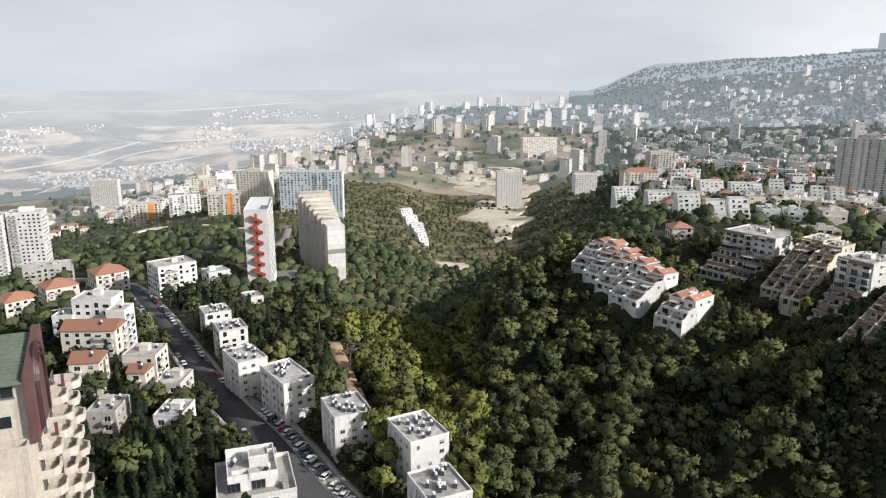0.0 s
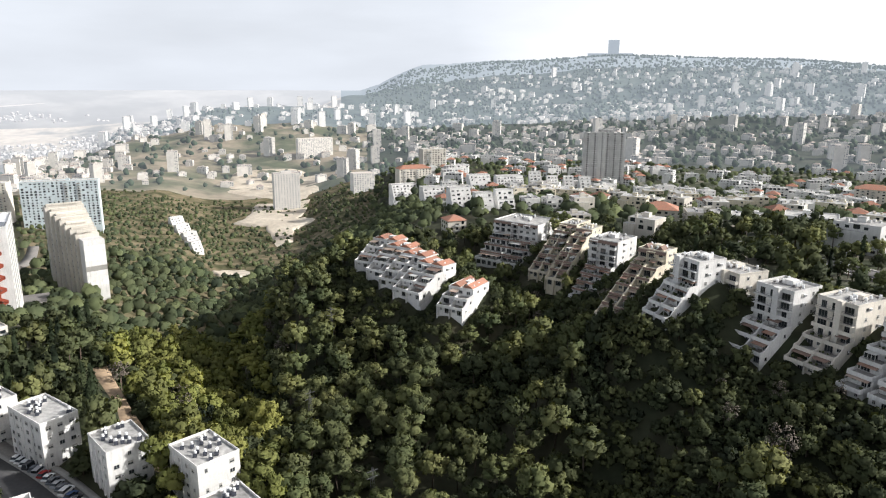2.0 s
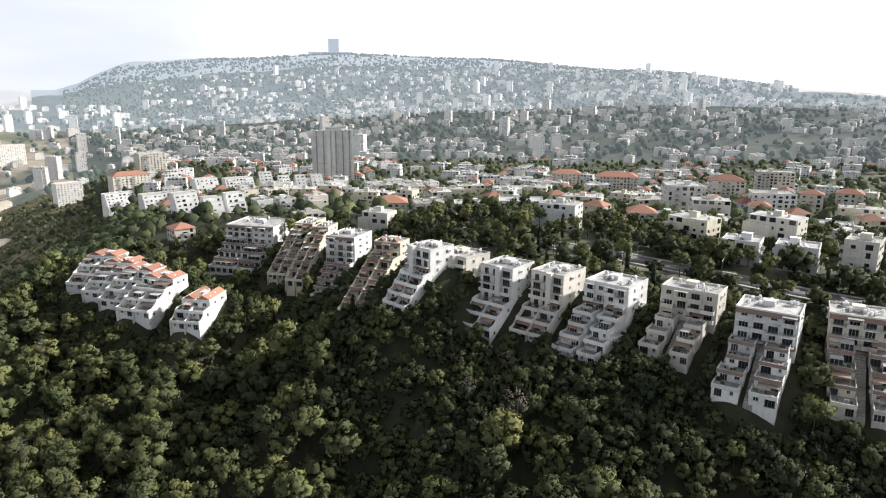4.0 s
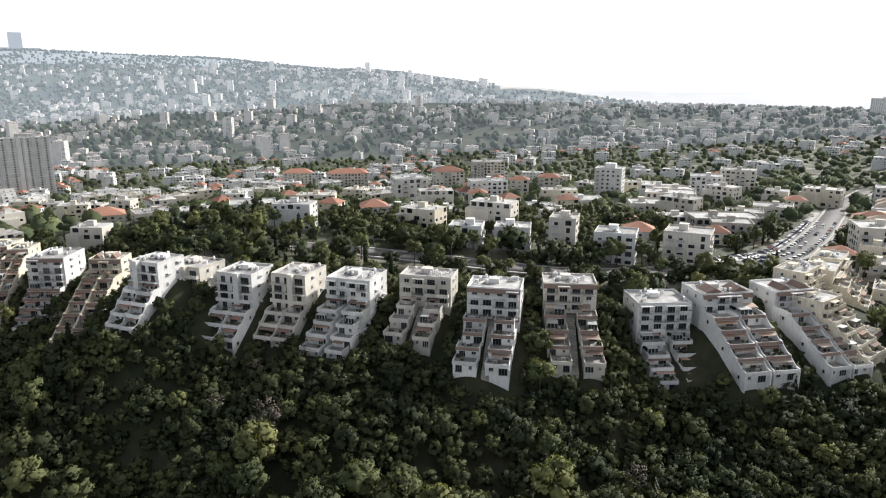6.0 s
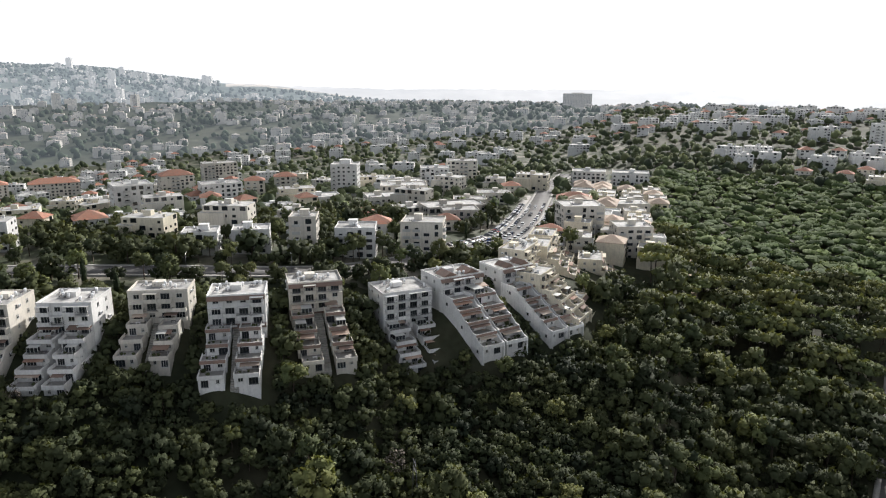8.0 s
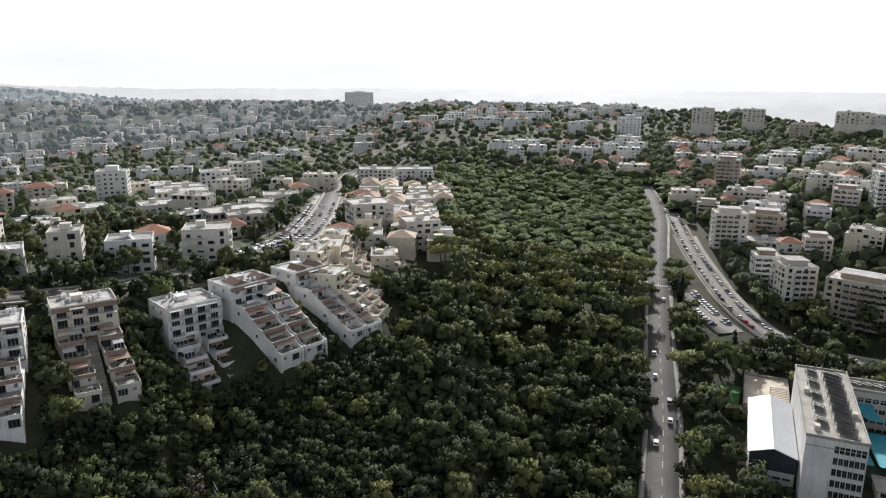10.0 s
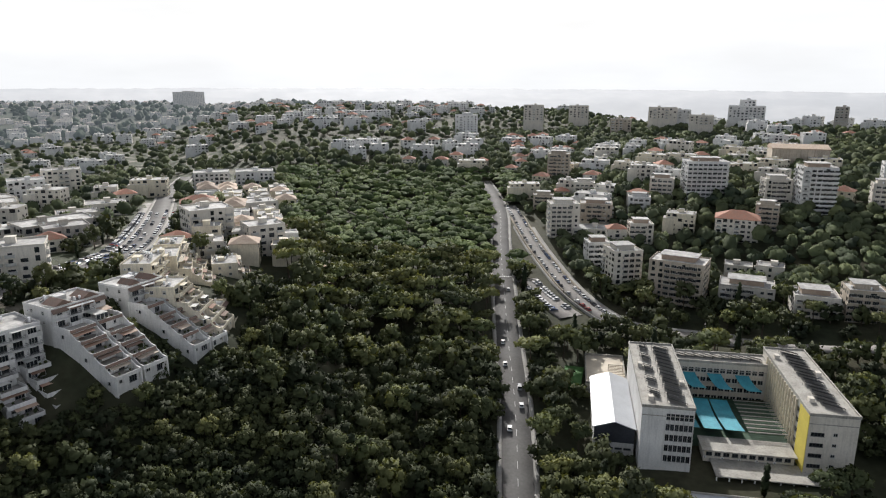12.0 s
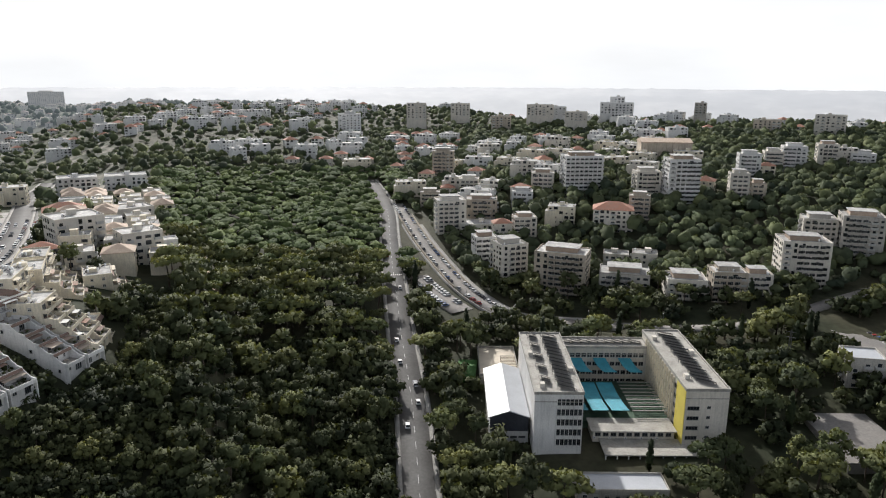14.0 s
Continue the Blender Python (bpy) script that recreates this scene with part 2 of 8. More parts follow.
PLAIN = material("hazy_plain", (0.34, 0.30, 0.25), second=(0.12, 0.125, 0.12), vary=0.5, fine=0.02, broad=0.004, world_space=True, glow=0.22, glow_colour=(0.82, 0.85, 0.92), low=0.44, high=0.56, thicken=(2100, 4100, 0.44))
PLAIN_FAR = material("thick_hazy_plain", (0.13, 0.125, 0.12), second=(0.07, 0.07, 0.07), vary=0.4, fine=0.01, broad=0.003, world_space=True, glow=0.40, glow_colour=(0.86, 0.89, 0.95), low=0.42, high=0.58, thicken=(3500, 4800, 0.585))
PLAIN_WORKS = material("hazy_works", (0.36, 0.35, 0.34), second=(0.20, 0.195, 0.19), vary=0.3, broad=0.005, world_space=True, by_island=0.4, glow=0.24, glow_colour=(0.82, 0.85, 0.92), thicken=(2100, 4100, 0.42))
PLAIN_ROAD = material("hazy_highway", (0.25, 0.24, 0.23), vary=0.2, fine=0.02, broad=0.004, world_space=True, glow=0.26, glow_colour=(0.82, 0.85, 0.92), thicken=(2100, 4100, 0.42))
CAR_PAINT = material("car_paint", (0.6, 0.6, 0.6), rough=0.25, vary=0.05)
_n, _l = CAR_PAINT.node_tree.nodes, CAR_PAINT.node_tree.links
_info, _ramp = _n.new("ShaderNodeObjectInfo"), _n.new("ShaderNodeValToRGB")
_ramp.color_ramp.interpolation = "CONSTANT"
for _k, (_at, _c) in enumerate(((0, (0.78, 0.78, 0.78)), (0.46, (0.40, 0.41, 0.43)), (0.66, (0.05, 0.05, 0.06)), (0.80, (0.14, 0.15, 0.17)), (0.91, (0.05, 0.09, 0.20)), (0.96, (0.30, 0.03, 0.03)))):
    _e = _ramp.color_ramp.elements[_k] if _k < 2 else _ramp.color_ramp.elements.new(_at)
    _e.position, _e.color = _at, (*_c, 1)
_l.new(_info.outputs["Random"], _ramp.inputs[0])
_l.new(_ramp.outputs[0], _n["Principled BSDF"].inputs["Base Color"])
TYRE = material("tyre_rubber", (0.025, 0.025, 0.025), vary=0.2)


# ---- relief ----
# Relief: for a bearing (clockwise from +y, as seen from the valley's middle) the ground's height under the eye at given distances.
EYE = 364.0
STEPS = (52, 130, 195, 260, 338, 416, 546, 715, 910, 1170, 1560, 2080, 2860, 3500, 4300, 4950)
RELIEF = {}


def relief(bearing, *heights):
    RELIEF[bearing] = heights


relief(-75, -117, -117, -117, -117, -120, -124, -136, -169, -208, -260, -312, -351, -363, -327, -215, -82)
relief(-35, -117, -117, -117, -117, -120, -126, -143, -176, -208, -247, -292, -332, -363, -327, -215, -82)
relief(-26, -117, -117, -117, -117, -118, -122, -136, -155, -179, -214, -266, -325, -363, -327, -215, -82)
relief(-18, -118, -116, -114, -114, -117, -121, -134, -146, -156, -172, -208, -280, -358, -327, -215, -82)
relief(-11, -122, -117, -110, -112, -120, -129, -146, -156, -166, -179, -192, -221, -306, -326, -215, -82)
relief(-5, -125, -121, -112, -124, -140, -151, -162, -176, -188, -192, -192, -176, -169, -268, -215, -82)
relief(1, -126, -125, -114, -135, -152, -164, -179, -198, -213, -220, -212, -159, -109, -210, -215, -82)
relief(6, -126, -125, -121, -118, -103, -114, -159, -195, -213, -218, -208, -159, -107, -175, -215, -82)
relief(11, -126, -121, -118, -114, -99, -103, -127, -159, -182, -182, -195, -172, -120, -79, -129, -82)
relief(17, -126, -117, -113, -104, -94, -90, -104, -122, -130, -136, -176, -169, -130, -58, 32, 92)
relief(23, -126, -116, -109, -107, -101, -83, -94, -117, -130, -138, -166, -156, -117, -23, 86, 125)
relief(32, -127, -117, -104, -90, -78, -81, -96, -117, -140, -148, -159, -140, -91, 18, 134, 150)
relief(42, -127, -109, -84, -67, -68, -78, -95, -114, -135, -148, -153, -124, -62, 29, 112, 120)
relief(55, -129, -104, -77, -65, -69, -79, -96, -114, -134, -150, -140, -104, -32, 32, 48, 40)
relief(68, -129, -105, -79, -67, -71, -80, -91, -107, -125, -138, -124, -91, -39, -38, -43, -60)
relief(80, -129, -107, -93, -71, -73, -79, -87, -100, -114, -120, -107, -81, -94, -117, -215, -82)
relief(91, -130, -112, -97, -75, -74, -78, -84, -94, -104, -104, -86, -78, -112, -210, -215, -82)
relief(100, -130, -120, -99, -86, -83, -88, -90, -79, -66, -54, -62, -98, -195, -327, -215, -82)
relief(106, -135, -133, -124, -114, -109, -105, -98, -80, -67, -53, -64, -156, -325, -327, -215, -82)
relief(113, -136, -135, -129, -118, -108, -104, -98, -82, -68, -54, -70, -208, -351, -327, -215, -82)
relief(121, -136, -135, -129, -122, -116, -109, -96, -84, -69, -54, -104, -234, -358, -327, -215, -82)
relief(132, -138, -136, -127, -122, -117, -114, -81, -73, -61, -78, -143, -286, -363, -327, -215, -82)
relief(144, -138, -136, -127, -121, -114, -107, -81, -70, -57, -78, -156, -299, -364, -327, -215, -82)
relief(158, -138, -135, -127, -121, -114, -107, -86, -70, -55, -78, -156, -312, -364, -327, -215, -82)
relief(200, -130, -127, -125, -121, -117, -114, -112, -109, -107, -130, -208, -325, -364, -327, -215, -82)
relief(285, -117, -117, -117, -117, -120, -124, -136, -169, -208, -260, -312, -351, -363, -327, -215, -82)
BEARINGS = sorted(RELIEF)
TABLE = np.array([RELIEF[b] for b in BEARINGS], dtype=float)


def ground_at(x, y):
    """Ground height; x and y may be arrays."""
    x, y = np.asarray(x, dtype=float), np.asarray(y, dtype=float)
    b = (np.degrees(np.arctan2(x, y)) + 75) % 360 - 75
    s = np.interp(np.log(np.maximum(np.hypot(x, y), 52)), np.log(STEPS), np.arange(len(STEPS)))
    k = np.interp(b, BEARINGS, np.arange(len(BEARINGS)))
    i, j = np.minimum(s.astype(int), len(STEPS) - 2), np.minimum(k.astype(int), len(BEARINGS) - 2)
    u, v = s - i, k - j
    v = v * v * (3 - 2 * v)
    low = TABLE[j, i] * (1 - u) + TABLE[j, i + 1] * u
    high = TABLE[j + 1, i] * (1 - u) + TABLE[j + 1, i + 1] * u
    return EYE + low * (1 - v) + high * v


# ---- mesh tools ----
def box(bm, x0, x1, y0, y1, z0, z1, slot=0, skip=""):
    v = [bm.verts.new((x, y, z)) for z in (z0, z1) for y in (y0, y1) for x in (x0, x1)]
    for side, q in (("b", (0, 2, 3, 1)), ("t", (4, 5, 7, 6)), ("f", (0, 1, 5, 4)), ("k", (2, 6, 7, 3)), ("l", (0, 4, 6, 2)), ("r", (1, 3, 7, 5))):
        if side not in skip:
            bm.faces.new([v[i] for i in q]).material_index = slot


def ring(bm, x0, x1, y0, y1, z0, z1, thick, slot=0):
    """A low wall round a rectangle."""
    box(bm, x0, x1, y0, y0 + thick, z0, z1, slot, "b")
    box(bm, x0, x1, y1 - thick, y1, z0, z1, slot, "b")
    box(bm, x0, x0 + thick, y0 + thick, y1 - thick, z0, z1, slot, "bfk")
    box(bm, x1 - thick, x1, y0 + thick, y1 - thick, z0, z1, slot, "bfk")


def tube(bm, p, q, r0, r1, n=6, slot=0, caps=True):
    p, q = Vector(p), Vector(q)
    a = (q - p).normalized()
    u = a.orthogonal().normalized()
    w = a.cross(u)
    rows = [[bm.verts.new(c + (u * math.cos(6.2832 * k / n) + w * math.sin(6.2832 * k / n)) * r) for k in range(n)] for c, r in ((p, r0), (q, r1))]
    for k in range(n):
        f = bm.faces.new((rows[0][k], rows[0][(k + 1) % n], rows[1][(k + 1) % n], rows[1][k]))
        f.material_index, f.smooth = slot, n > 6
    if caps:
        bm.faces.new(rows[1]).material_index = slot
        bm.faces.new(rows[0][::-1]).material_index = slot


def mesh_of(name, bm, mats):
    me = bpy.data.meshes.new(name)
    bm.normal_update()
    bm.to_mesh(me)
    bm.free()
    for m in mats if isinstance(mats, (list, tuple)) else [mats]:
        me.materials.append(m)
    return me


def quads_mesh(name, verts, quads, mats, slots=None):
    """A mesh from arrays of places and of four-cornered faces."""
    me = bpy.data.meshes.new(name)
    me.vertices.add(len(verts))
    me.vertices.foreach_set("co", np.asarray(verts, dtype=np.float32).ravel())
    me.loops.add(len(quads) * 4)
    me.loops.foreach_set("vertex_index", np.asarray(quads, dtype=np.int32).ravel())
    me.polygons.add(len(quads))
    me.polygons.foreach_set("loop_start", np.arange(0, len(quads) * 4, 4, dtype=np.int32))
    for m in mats:
        me.materials.append(m)
    if slots is not None:
        me.polygons.foreach_set("material_index", np.asarray(slots, dtype=np.int32))
    me.update(calc_edges=True)
    me.validate()
    return me


def part_of(name, me, parent, m=None, label=""):
    ob = new(name, me)
    ob.parent = parent
    if m is not None:
        ob.matrix_basis = m
    return tagged(ob, label=label)


def part(name, bm, mats, parent, label="", m=None):
    return part_of(name, mesh_of(name, bm, mats), parent, m, label)


def thing(name, m, label, category, group="", kind=""):
    ob = new(name)
    ob.empty_display_size = 0.5
    ob.matrix_basis = m
    return tagged(ob, label, category, group, kind)


# ---- occupied plan: no trees stand here ----
CELL, HALF = 2.0, 1300.0
TAKEN = np.zeros((int(2 * HALF / CELL), int(2 * HALF / CELL)), dtype=bool)
PADS = []


def take(x, y, rot, w, d, margin=1.5):
    n = int(max(w, d) / CELL) + 4
    c, s = math.cos(radians(rot)), math.sin(radians(rot))
    us, vs = np.meshgrid(np.linspace(-w / 2 - margin, w / 2 + margin, n * 2), np.linspace(-d / 2 - margin, d / 2 + margin, n * 2))
    px, py = x + us * c - vs * s, y + us * s + vs * c
    ix, iy = ((px + HALF) / CELL).astype(int), ((py + HALF) / CELL).astype(int)
    ok = (ix >= 0) & (iy >= 0) & (ix < len(TAKEN)) & (iy < len(TAKEN))
    TAKEN[ix[ok], iy[ok]] = True


def is_taken(x, y):
    ix, iy = ((np.asarray(x) + HALF) / CELL).astype(int), ((np.asarray(y) + HALF) / CELL).astype(int)
    ok = (ix >= 0) & (iy >= 0) & (ix < len(TAKEN)) & (iy < len(TAKEN))
    return ok & TAKEN[np.clip(ix, 0, len(TAKEN) - 1), np.clip(iy, 0, len(TAKEN) - 1)]


# ---- roads: centre lines smoothed on the relief; the ground is levelled to them ----
LINES = []


def smooth_line(points, step=3.0):
    p = np.array(points, dtype=float)
    for _ in range(3):
        q = np.empty((2 * len(p), 2))
        q[0::2], q[1::2] = p, p
        q[1:-1:2], q[2::2] = 0.75 * p[:-1] + 0.25 * p[1:], 0.25 * p[:-1] + 0.75 * p[1:]
        p = q
    s = np.concatenate([[0], np.cumsum(np.hypot(*np.diff(p, axis=0).T))])
    u = np.arange(0, s[-1], step)
    xy = np.stack([np.interp(u, s, p[:, 0]), np.interp(u, s, p[:, 1])], 1)
    z = ground_at(xy[:, 0], xy[:, 1])
    k = 15
    z = np.convolve(np.pad(z, k, mode="edge"), np.ones(2 * k + 1) / (2 * k + 1), mode="valid")
    return np.column_stack([xy, z])


def plan_road(points, width, level=True):
    line = smooth_line(points)
    if level:
        LINES.append((line, width))
    for a, b in zip(line[:-1], line[1:]):
        m, d = (a + b) / 2, b - a
        take(m[0], m[1], math.degrees(math.atan2(d[1], d[0])), 3.2, width, 0.5)
    return line


def levelled(x, y):
    """Ground height with the roads' beds cut into it."""
    z = ground_at(x, y)
    for px, py, r, top in PADS:
        near = np.where((np.abs(x - px) < 60) & (np.abs(y - py) < 60))[0]
        z[near] = np.maximum(z[near], top - 0.75 * np.maximum(0, np.hypot(x[near] - px, y[near] - py) - r))
    for line, width in LINES:
        near = np.where((x > line[:, 0].min() - 25) & (x < line[:, 0].max() + 25) & (y > line[:, 1].min() - 25) & (y < line[:, 1].max() + 25))[0]
        if not len(near):
            continue
        best, bz = np.full(len(near), 1e9), np.zeros(len(near))
        for a in line:
            d = np.hypot(x[near] - a[0], y[near] - a[1])
            w = d < best
            best[w], bz[w] = d[w], a[2]
        k = np.clip((best - width / 2 - 3) / 9, 0, 1)
        k = k * k * (3 - 2 * k)
        z[near] = (bz - 0.35) * (1 - k) + z[near] * k
    return z


def ribbon(name, line, offset, width, lift, mats, label, category, thick=0.5, kind="structure"):
    d = np.gradient(line[:, :2], axis=0)
    n = np.stack([-d[:, 1], d[:, 0]], 1) / np.hypot(d[:, 0], d[:, 1])[:, None]
    cols = []
    for o, dz in ((offset - width / 2, lift - thick), (offset - width / 2, lift), (offset + width / 2, lift), (offset + width / 2, lift - thick)):
        cols.append(np.column_stack([line[:, :2] + n * o, line[:, 2] + dz]))
    verts = np.stack(cols, 1).reshape(-1, 3)
    quads = [[4 * i + c, 4 * i + c + 1, 4 * i + c + 5, 4 * i + c + 4][::-1] for i in range(len(line) - 1) for c in range(3)]
    return tagged(new(name, quads_mesh(name, verts, quads, [mats])), label, category, "", kind)


def along(line, s):
    """Place and heading at s metres along a line."""
    u = np.concatenate([[0], np.cumsum(np.hypot(*np.diff(line[:, :2], axis=0).T))])
    x, y, z = (np.interp(s, u, line[:, k]) for k in range(3))
    x2, y2 = (np.interp(s + 1, u, line[:, k]) for k in range(2))
    x1, y1 = (np.interp(s - 1, u, line[:, k]) for k in range(2))
    return x, y, z, math.degrees(math.atan2(y2 - y1, x2 - x1))


# ---- parts of buildings, shared ----
SHARED = {}


def window_mesh(w, h, mullions=1, shutter=False, dark=False):
    key = ("window", round(w, 1), round(h, 1), mullions, shutter, dark)
    if key not in SHARED:
        bm = bmesh.new()
        o = [(-w / 2, 0), (w / 2, 0), (w / 2, h), (-w / 2, h)]
        i = [(-w / 2 + 0.08, 0.08), (w / 2 - 0.08, 0.08), (w / 2 - 0.08, h - 0.08), (-w / 2 + 0.08, h - 0.08)]
        back = [bm.verts.new((x, 0, z)) for x, z in o]
        front = [bm.verts.new((x, -0.09, z)) for x, z in o]
        lip = [bm.verts.new((x, -0.09, z)) for x, z in i]
        deep = [bm.verts.new((x, -0.02, z)) for x, z in i]
        for k in range(4):
            j = (k + 1) % 4
            bm.faces.new((back[k], back[j], front[j], front[k]))
            bm.faces.new((front[k], front[j], lip[j], lip[k]))
            bm.faces.new((lip[k], lip[j], deep[j], deep[k]))
        bm.faces.new(deep).material_index = 1
        for m in range(mullions):
            x = -w / 2 + w * (m + 1) / (mullions + 1)
            box(bm, x - 0.04, x + 0.04, -0.07, -0.02, 0.08, h - 0.08, 0, "ktb")
        if shutter:
            box(bm, -w / 2 + 0.08, w / 2 - 0.08, -0.06, -0.03, h * 0.45, h - 0.08, 2, "k")
        box(bm, -w / 2 - 0.1, w / 2 + 0.1, -0.16, 0, -0.1, 0, 0, "k")
        SHARED[key] = mesh_of("window", bm, [DARK_FRAME if dark else FRAME, GLASS, SHUTTER])
    return SHARED[key]


def pane_mesh(w, h):
    """A cheap window for blocks further off: reveal and pane."""
    key = ("pane", round(w, 1), round(h, 1))
    if key not in SHARED:
        bm = bmesh.new()
        o = [(-w / 2, 0), (w / 2, 0), (w / 2, h), (-w / 2, h)]
        back = [bm.verts.new((x, 0, z)) for x, z in o]
        front = [bm.verts.new((x, -0.06, z)) for x, z in o]
        for k in range(4):
            bm.faces.new((back[k], back[(k + 1) % 4], front[(k + 1) % 4], front[k]))
        bm.faces.new(front).material_index = 1
        SHARED[key] = mesh_of("window", bm, [FRAME, GLASS, SHUTTER])
    return SHARED[key]


def u_band(bm, w, depth, z0, z1, thick, slot):
    """One band round three sides of a balcony."""
    o = [(-w / 2, 0), (-w / 2, -depth), (w / 2, -depth), (w / 2, 0)]
    i = [(-w / 2 + thick, 0), (-w / 2 + thick, -depth + thick), (w / 2 - thick, -depth + thick), (w / 2 - thick, 0)]
    ol, oh, il, ih = [[bm.verts.new((x, y, z)) for x, y in row] for row, z in ((o, z0), (o, z1), (i, z0), (i, z1))]
    for k in range(3):
        for q in ((ol[k], ol[k + 1], oh[k + 1], oh[k]), (oh[k], oh[k + 1], ih[k + 1], ih[k]), (ih[k], ih[k + 1], il[k + 1], il[k]), (il[k], il[k + 1], ol[k + 1], ol[k])):
            bm.faces.new(q).material_index = slot


def balcony_mesh(w, depth, wall, rail=False):
    key = ("balcony", round(w, 1), round(depth, 1), wall.name, rail)
    if key not in SHARED:
        bm = bmesh.new()
        box(bm, -w / 2, w / 2, -depth, 0, -0.18, 0, 0, "k")
        if rail:
            for z in (0.45, 0.9):
                u_band(bm, w, depth, z, z + 0.07, 0.05, 1)
        else:
            u_band(bm, w, depth, 0, 0.95, 0.14, 0)
        SHARED[key] = mesh_of("balcony", bm, [wall, RAIL])
    return SHARED[key]


def heater_mesh():
    if "heater" not in SHARED:
        bm = bmesh.new()
        tube(bm, (0, 0.3, 0.25), (0, 0.3, 1.5), 0.36, 0.36, 10, 0)
        v = [bm.verts.new(c) for c in ((-0.55, -1.1, 0.15), (0.55, -1.1, 0.15), (0.55, -0.2, 0.9), (-0.55, -0.2, 0.9))]
        bm.faces.new(v).material_index = 1
        u = [bm.verts.new((c.co.x, c.co.y + 0.03, c.co.z - 0.06)) for c in v]
        bm.faces.new(u[::-1]).material_index = 2
        for k in range(4):
            bm.faces.new((v[k], u[k], u[(k + 1) % 4], v[(k + 1) % 4])).material_index = 2
        for x in (-0.5, 0.5):
            box(bm, x - 0.03, x + 0.03, -0.25, -0.19, 0, 0.85, 2)
        SHARED["heater"] = mesh_of("water_heater", bm, [TANK, PANEL, RAIL])
    return SHARED["heater"]


def air_unit_mesh():
    if "air" not in SHARED:
        bm = bmesh.new()
        box(bm, -0.42, 0.42, -0.4, -0.05, 0, 0.62)
        tube(bm, (0, -0.41, 0.31), (0, -0.43, 0.31), 0.24, 0.24, 10, 1)
        SHARED["air"] = mesh_of("air_conditioner", bm, [TANK, RAIL])
    return SHARED["air"]


TURN = {"f": 0, "r": 90, "k": 180, "l": -90}


def on_side(side, w, d, u, z, out=0.0):
    """Pose on a face of a w x d block: u metres along it from its middle."""
    x, y = {"f": (u, -d / 2 - out), "k": (-u, d / 2 + out), "r": (w / 2 + out, u), "l": (-w / 2 - out, -u)}[side]
    return pose(x, y, z, 0, 0, TURN[side])


def roof_gear(parent, w, d, z, rng, n, bulk=True, wall=WHITE, aim=0.0):
    for _ in range(n):
        part_of("water_heater", heater_mesh(), parent, pose(rng.uniform(-w / 2 + 1.4, w / 2 - 1.4), rng.uniform(-d / 2 + 1.8, d / 2 - 1.2), z, 0, 0, aim + rng.uniform(-8, 8)))
    if bulk:
        bm = bmesh.new()
        bx, by = rng.uniform(-w * 0.15, w * 0.15), rng.uniform(0, d * 0.15)
        box(bm, bx - 1.7, bx + 1.7, by - 1.5, by + 1.5, z, z + 2.3)
        box(bm, bx - 1.9, bx + 1.9, by - 1.7, by + 1.7, z + 2.3, z + 2.45)
        part("stair_head", bm, [wall], parent)


def hip_roof(parent, w, d, z, mat=TILE, rise=None, over=0.5):
    bm = bmesh.new()
    w2, d2, rise = w / 2 + over, d / 2 + over, rise or min(w, d) * 0.24
    r = max(0.3, abs(w2 - d2))
    a = [bm.verts.new(c) for c in ((-w2, -d2, z), (w2, -d2, z), (w2, d2, z), (-w2, d2, z))]
    e = [bm.verts.new((c.co.x, c.co.y, z - 0.2)) for c in a]
    if w2 >= d2:
        p, q = bm.verts.new((-r, 0, z + rise)), bm.verts.new((r, 0, z + rise))
        tops = ((a[0], a[1], q, p), (a[1], a[2], q), (a[2], a[3], p, q), (a[3], a[0], p))
    else:
        p, q = bm.verts.new((0, -r, z + rise)), bm.verts.new((0, r, z + rise))
        tops = ((a[0], a[1], p), (a[1], a[2], q, p), (a[2], a[3], q), (a[3], a[0], p, q))
    for f in tops:
        bm.faces.new(f)
    for k in range(4):
        bm.faces.new((e[k], e[(k + 1) % 4], a[(k + 1) % 4], a[k]))
    bm.faces.new(e[::-1])
    part("roof", bm, [mat], parent, "red clay tile roof")


STYLE = {
    "white": (WHITE, "white plastered apartment block with a flat roof", "apartment building"),
    "cream": (CREAM, "cream plastered apartment block with solar water heaters", "apartment building"),
    "plain": (WHITE, "plain white apartment block with solar tanks on its roof", "apartment building"),
    "grey": (GREY, "weathered grey low block with a flat roof", "building"),
    "gabled": (CREAM, "cream house under a red tiled gable roof", "house"),
    "tan": (TAN, "sand coloured apartment block with balconies, toned down for shade", "apartment building"),
    "yellow": (YELLOW, "pale yellow house with a flat roof and terraces", "house"),
    "tiled": (CREAM, "cream house under a red clay tile hip roof", "house"),
    "pale_tiled": (YELLOW, "pale yellow house under a faded tile hip roof", "house"),
    "modern": (WHITE, "modern white apartment house with long glazed terraces", "apartment building"),
    "tower": (CREAM, "tall cream residential tower on the slope", "tower block"),
    "orange": (CREAM, "low public building with orange end walls", "school"),
    "bluish": (PALE_BLUE, "long pale blue high slab with many windows", "tower block"),
    "blue": (WHITE, "white apartment block with a blue panelled front", "apartment building"),
    "stepped": (WHITE, "white stepped terrace houses on the slope", "terrace house"),
    "hall": (GREY, "broad hall with a flat pale roof", "hall"),
}


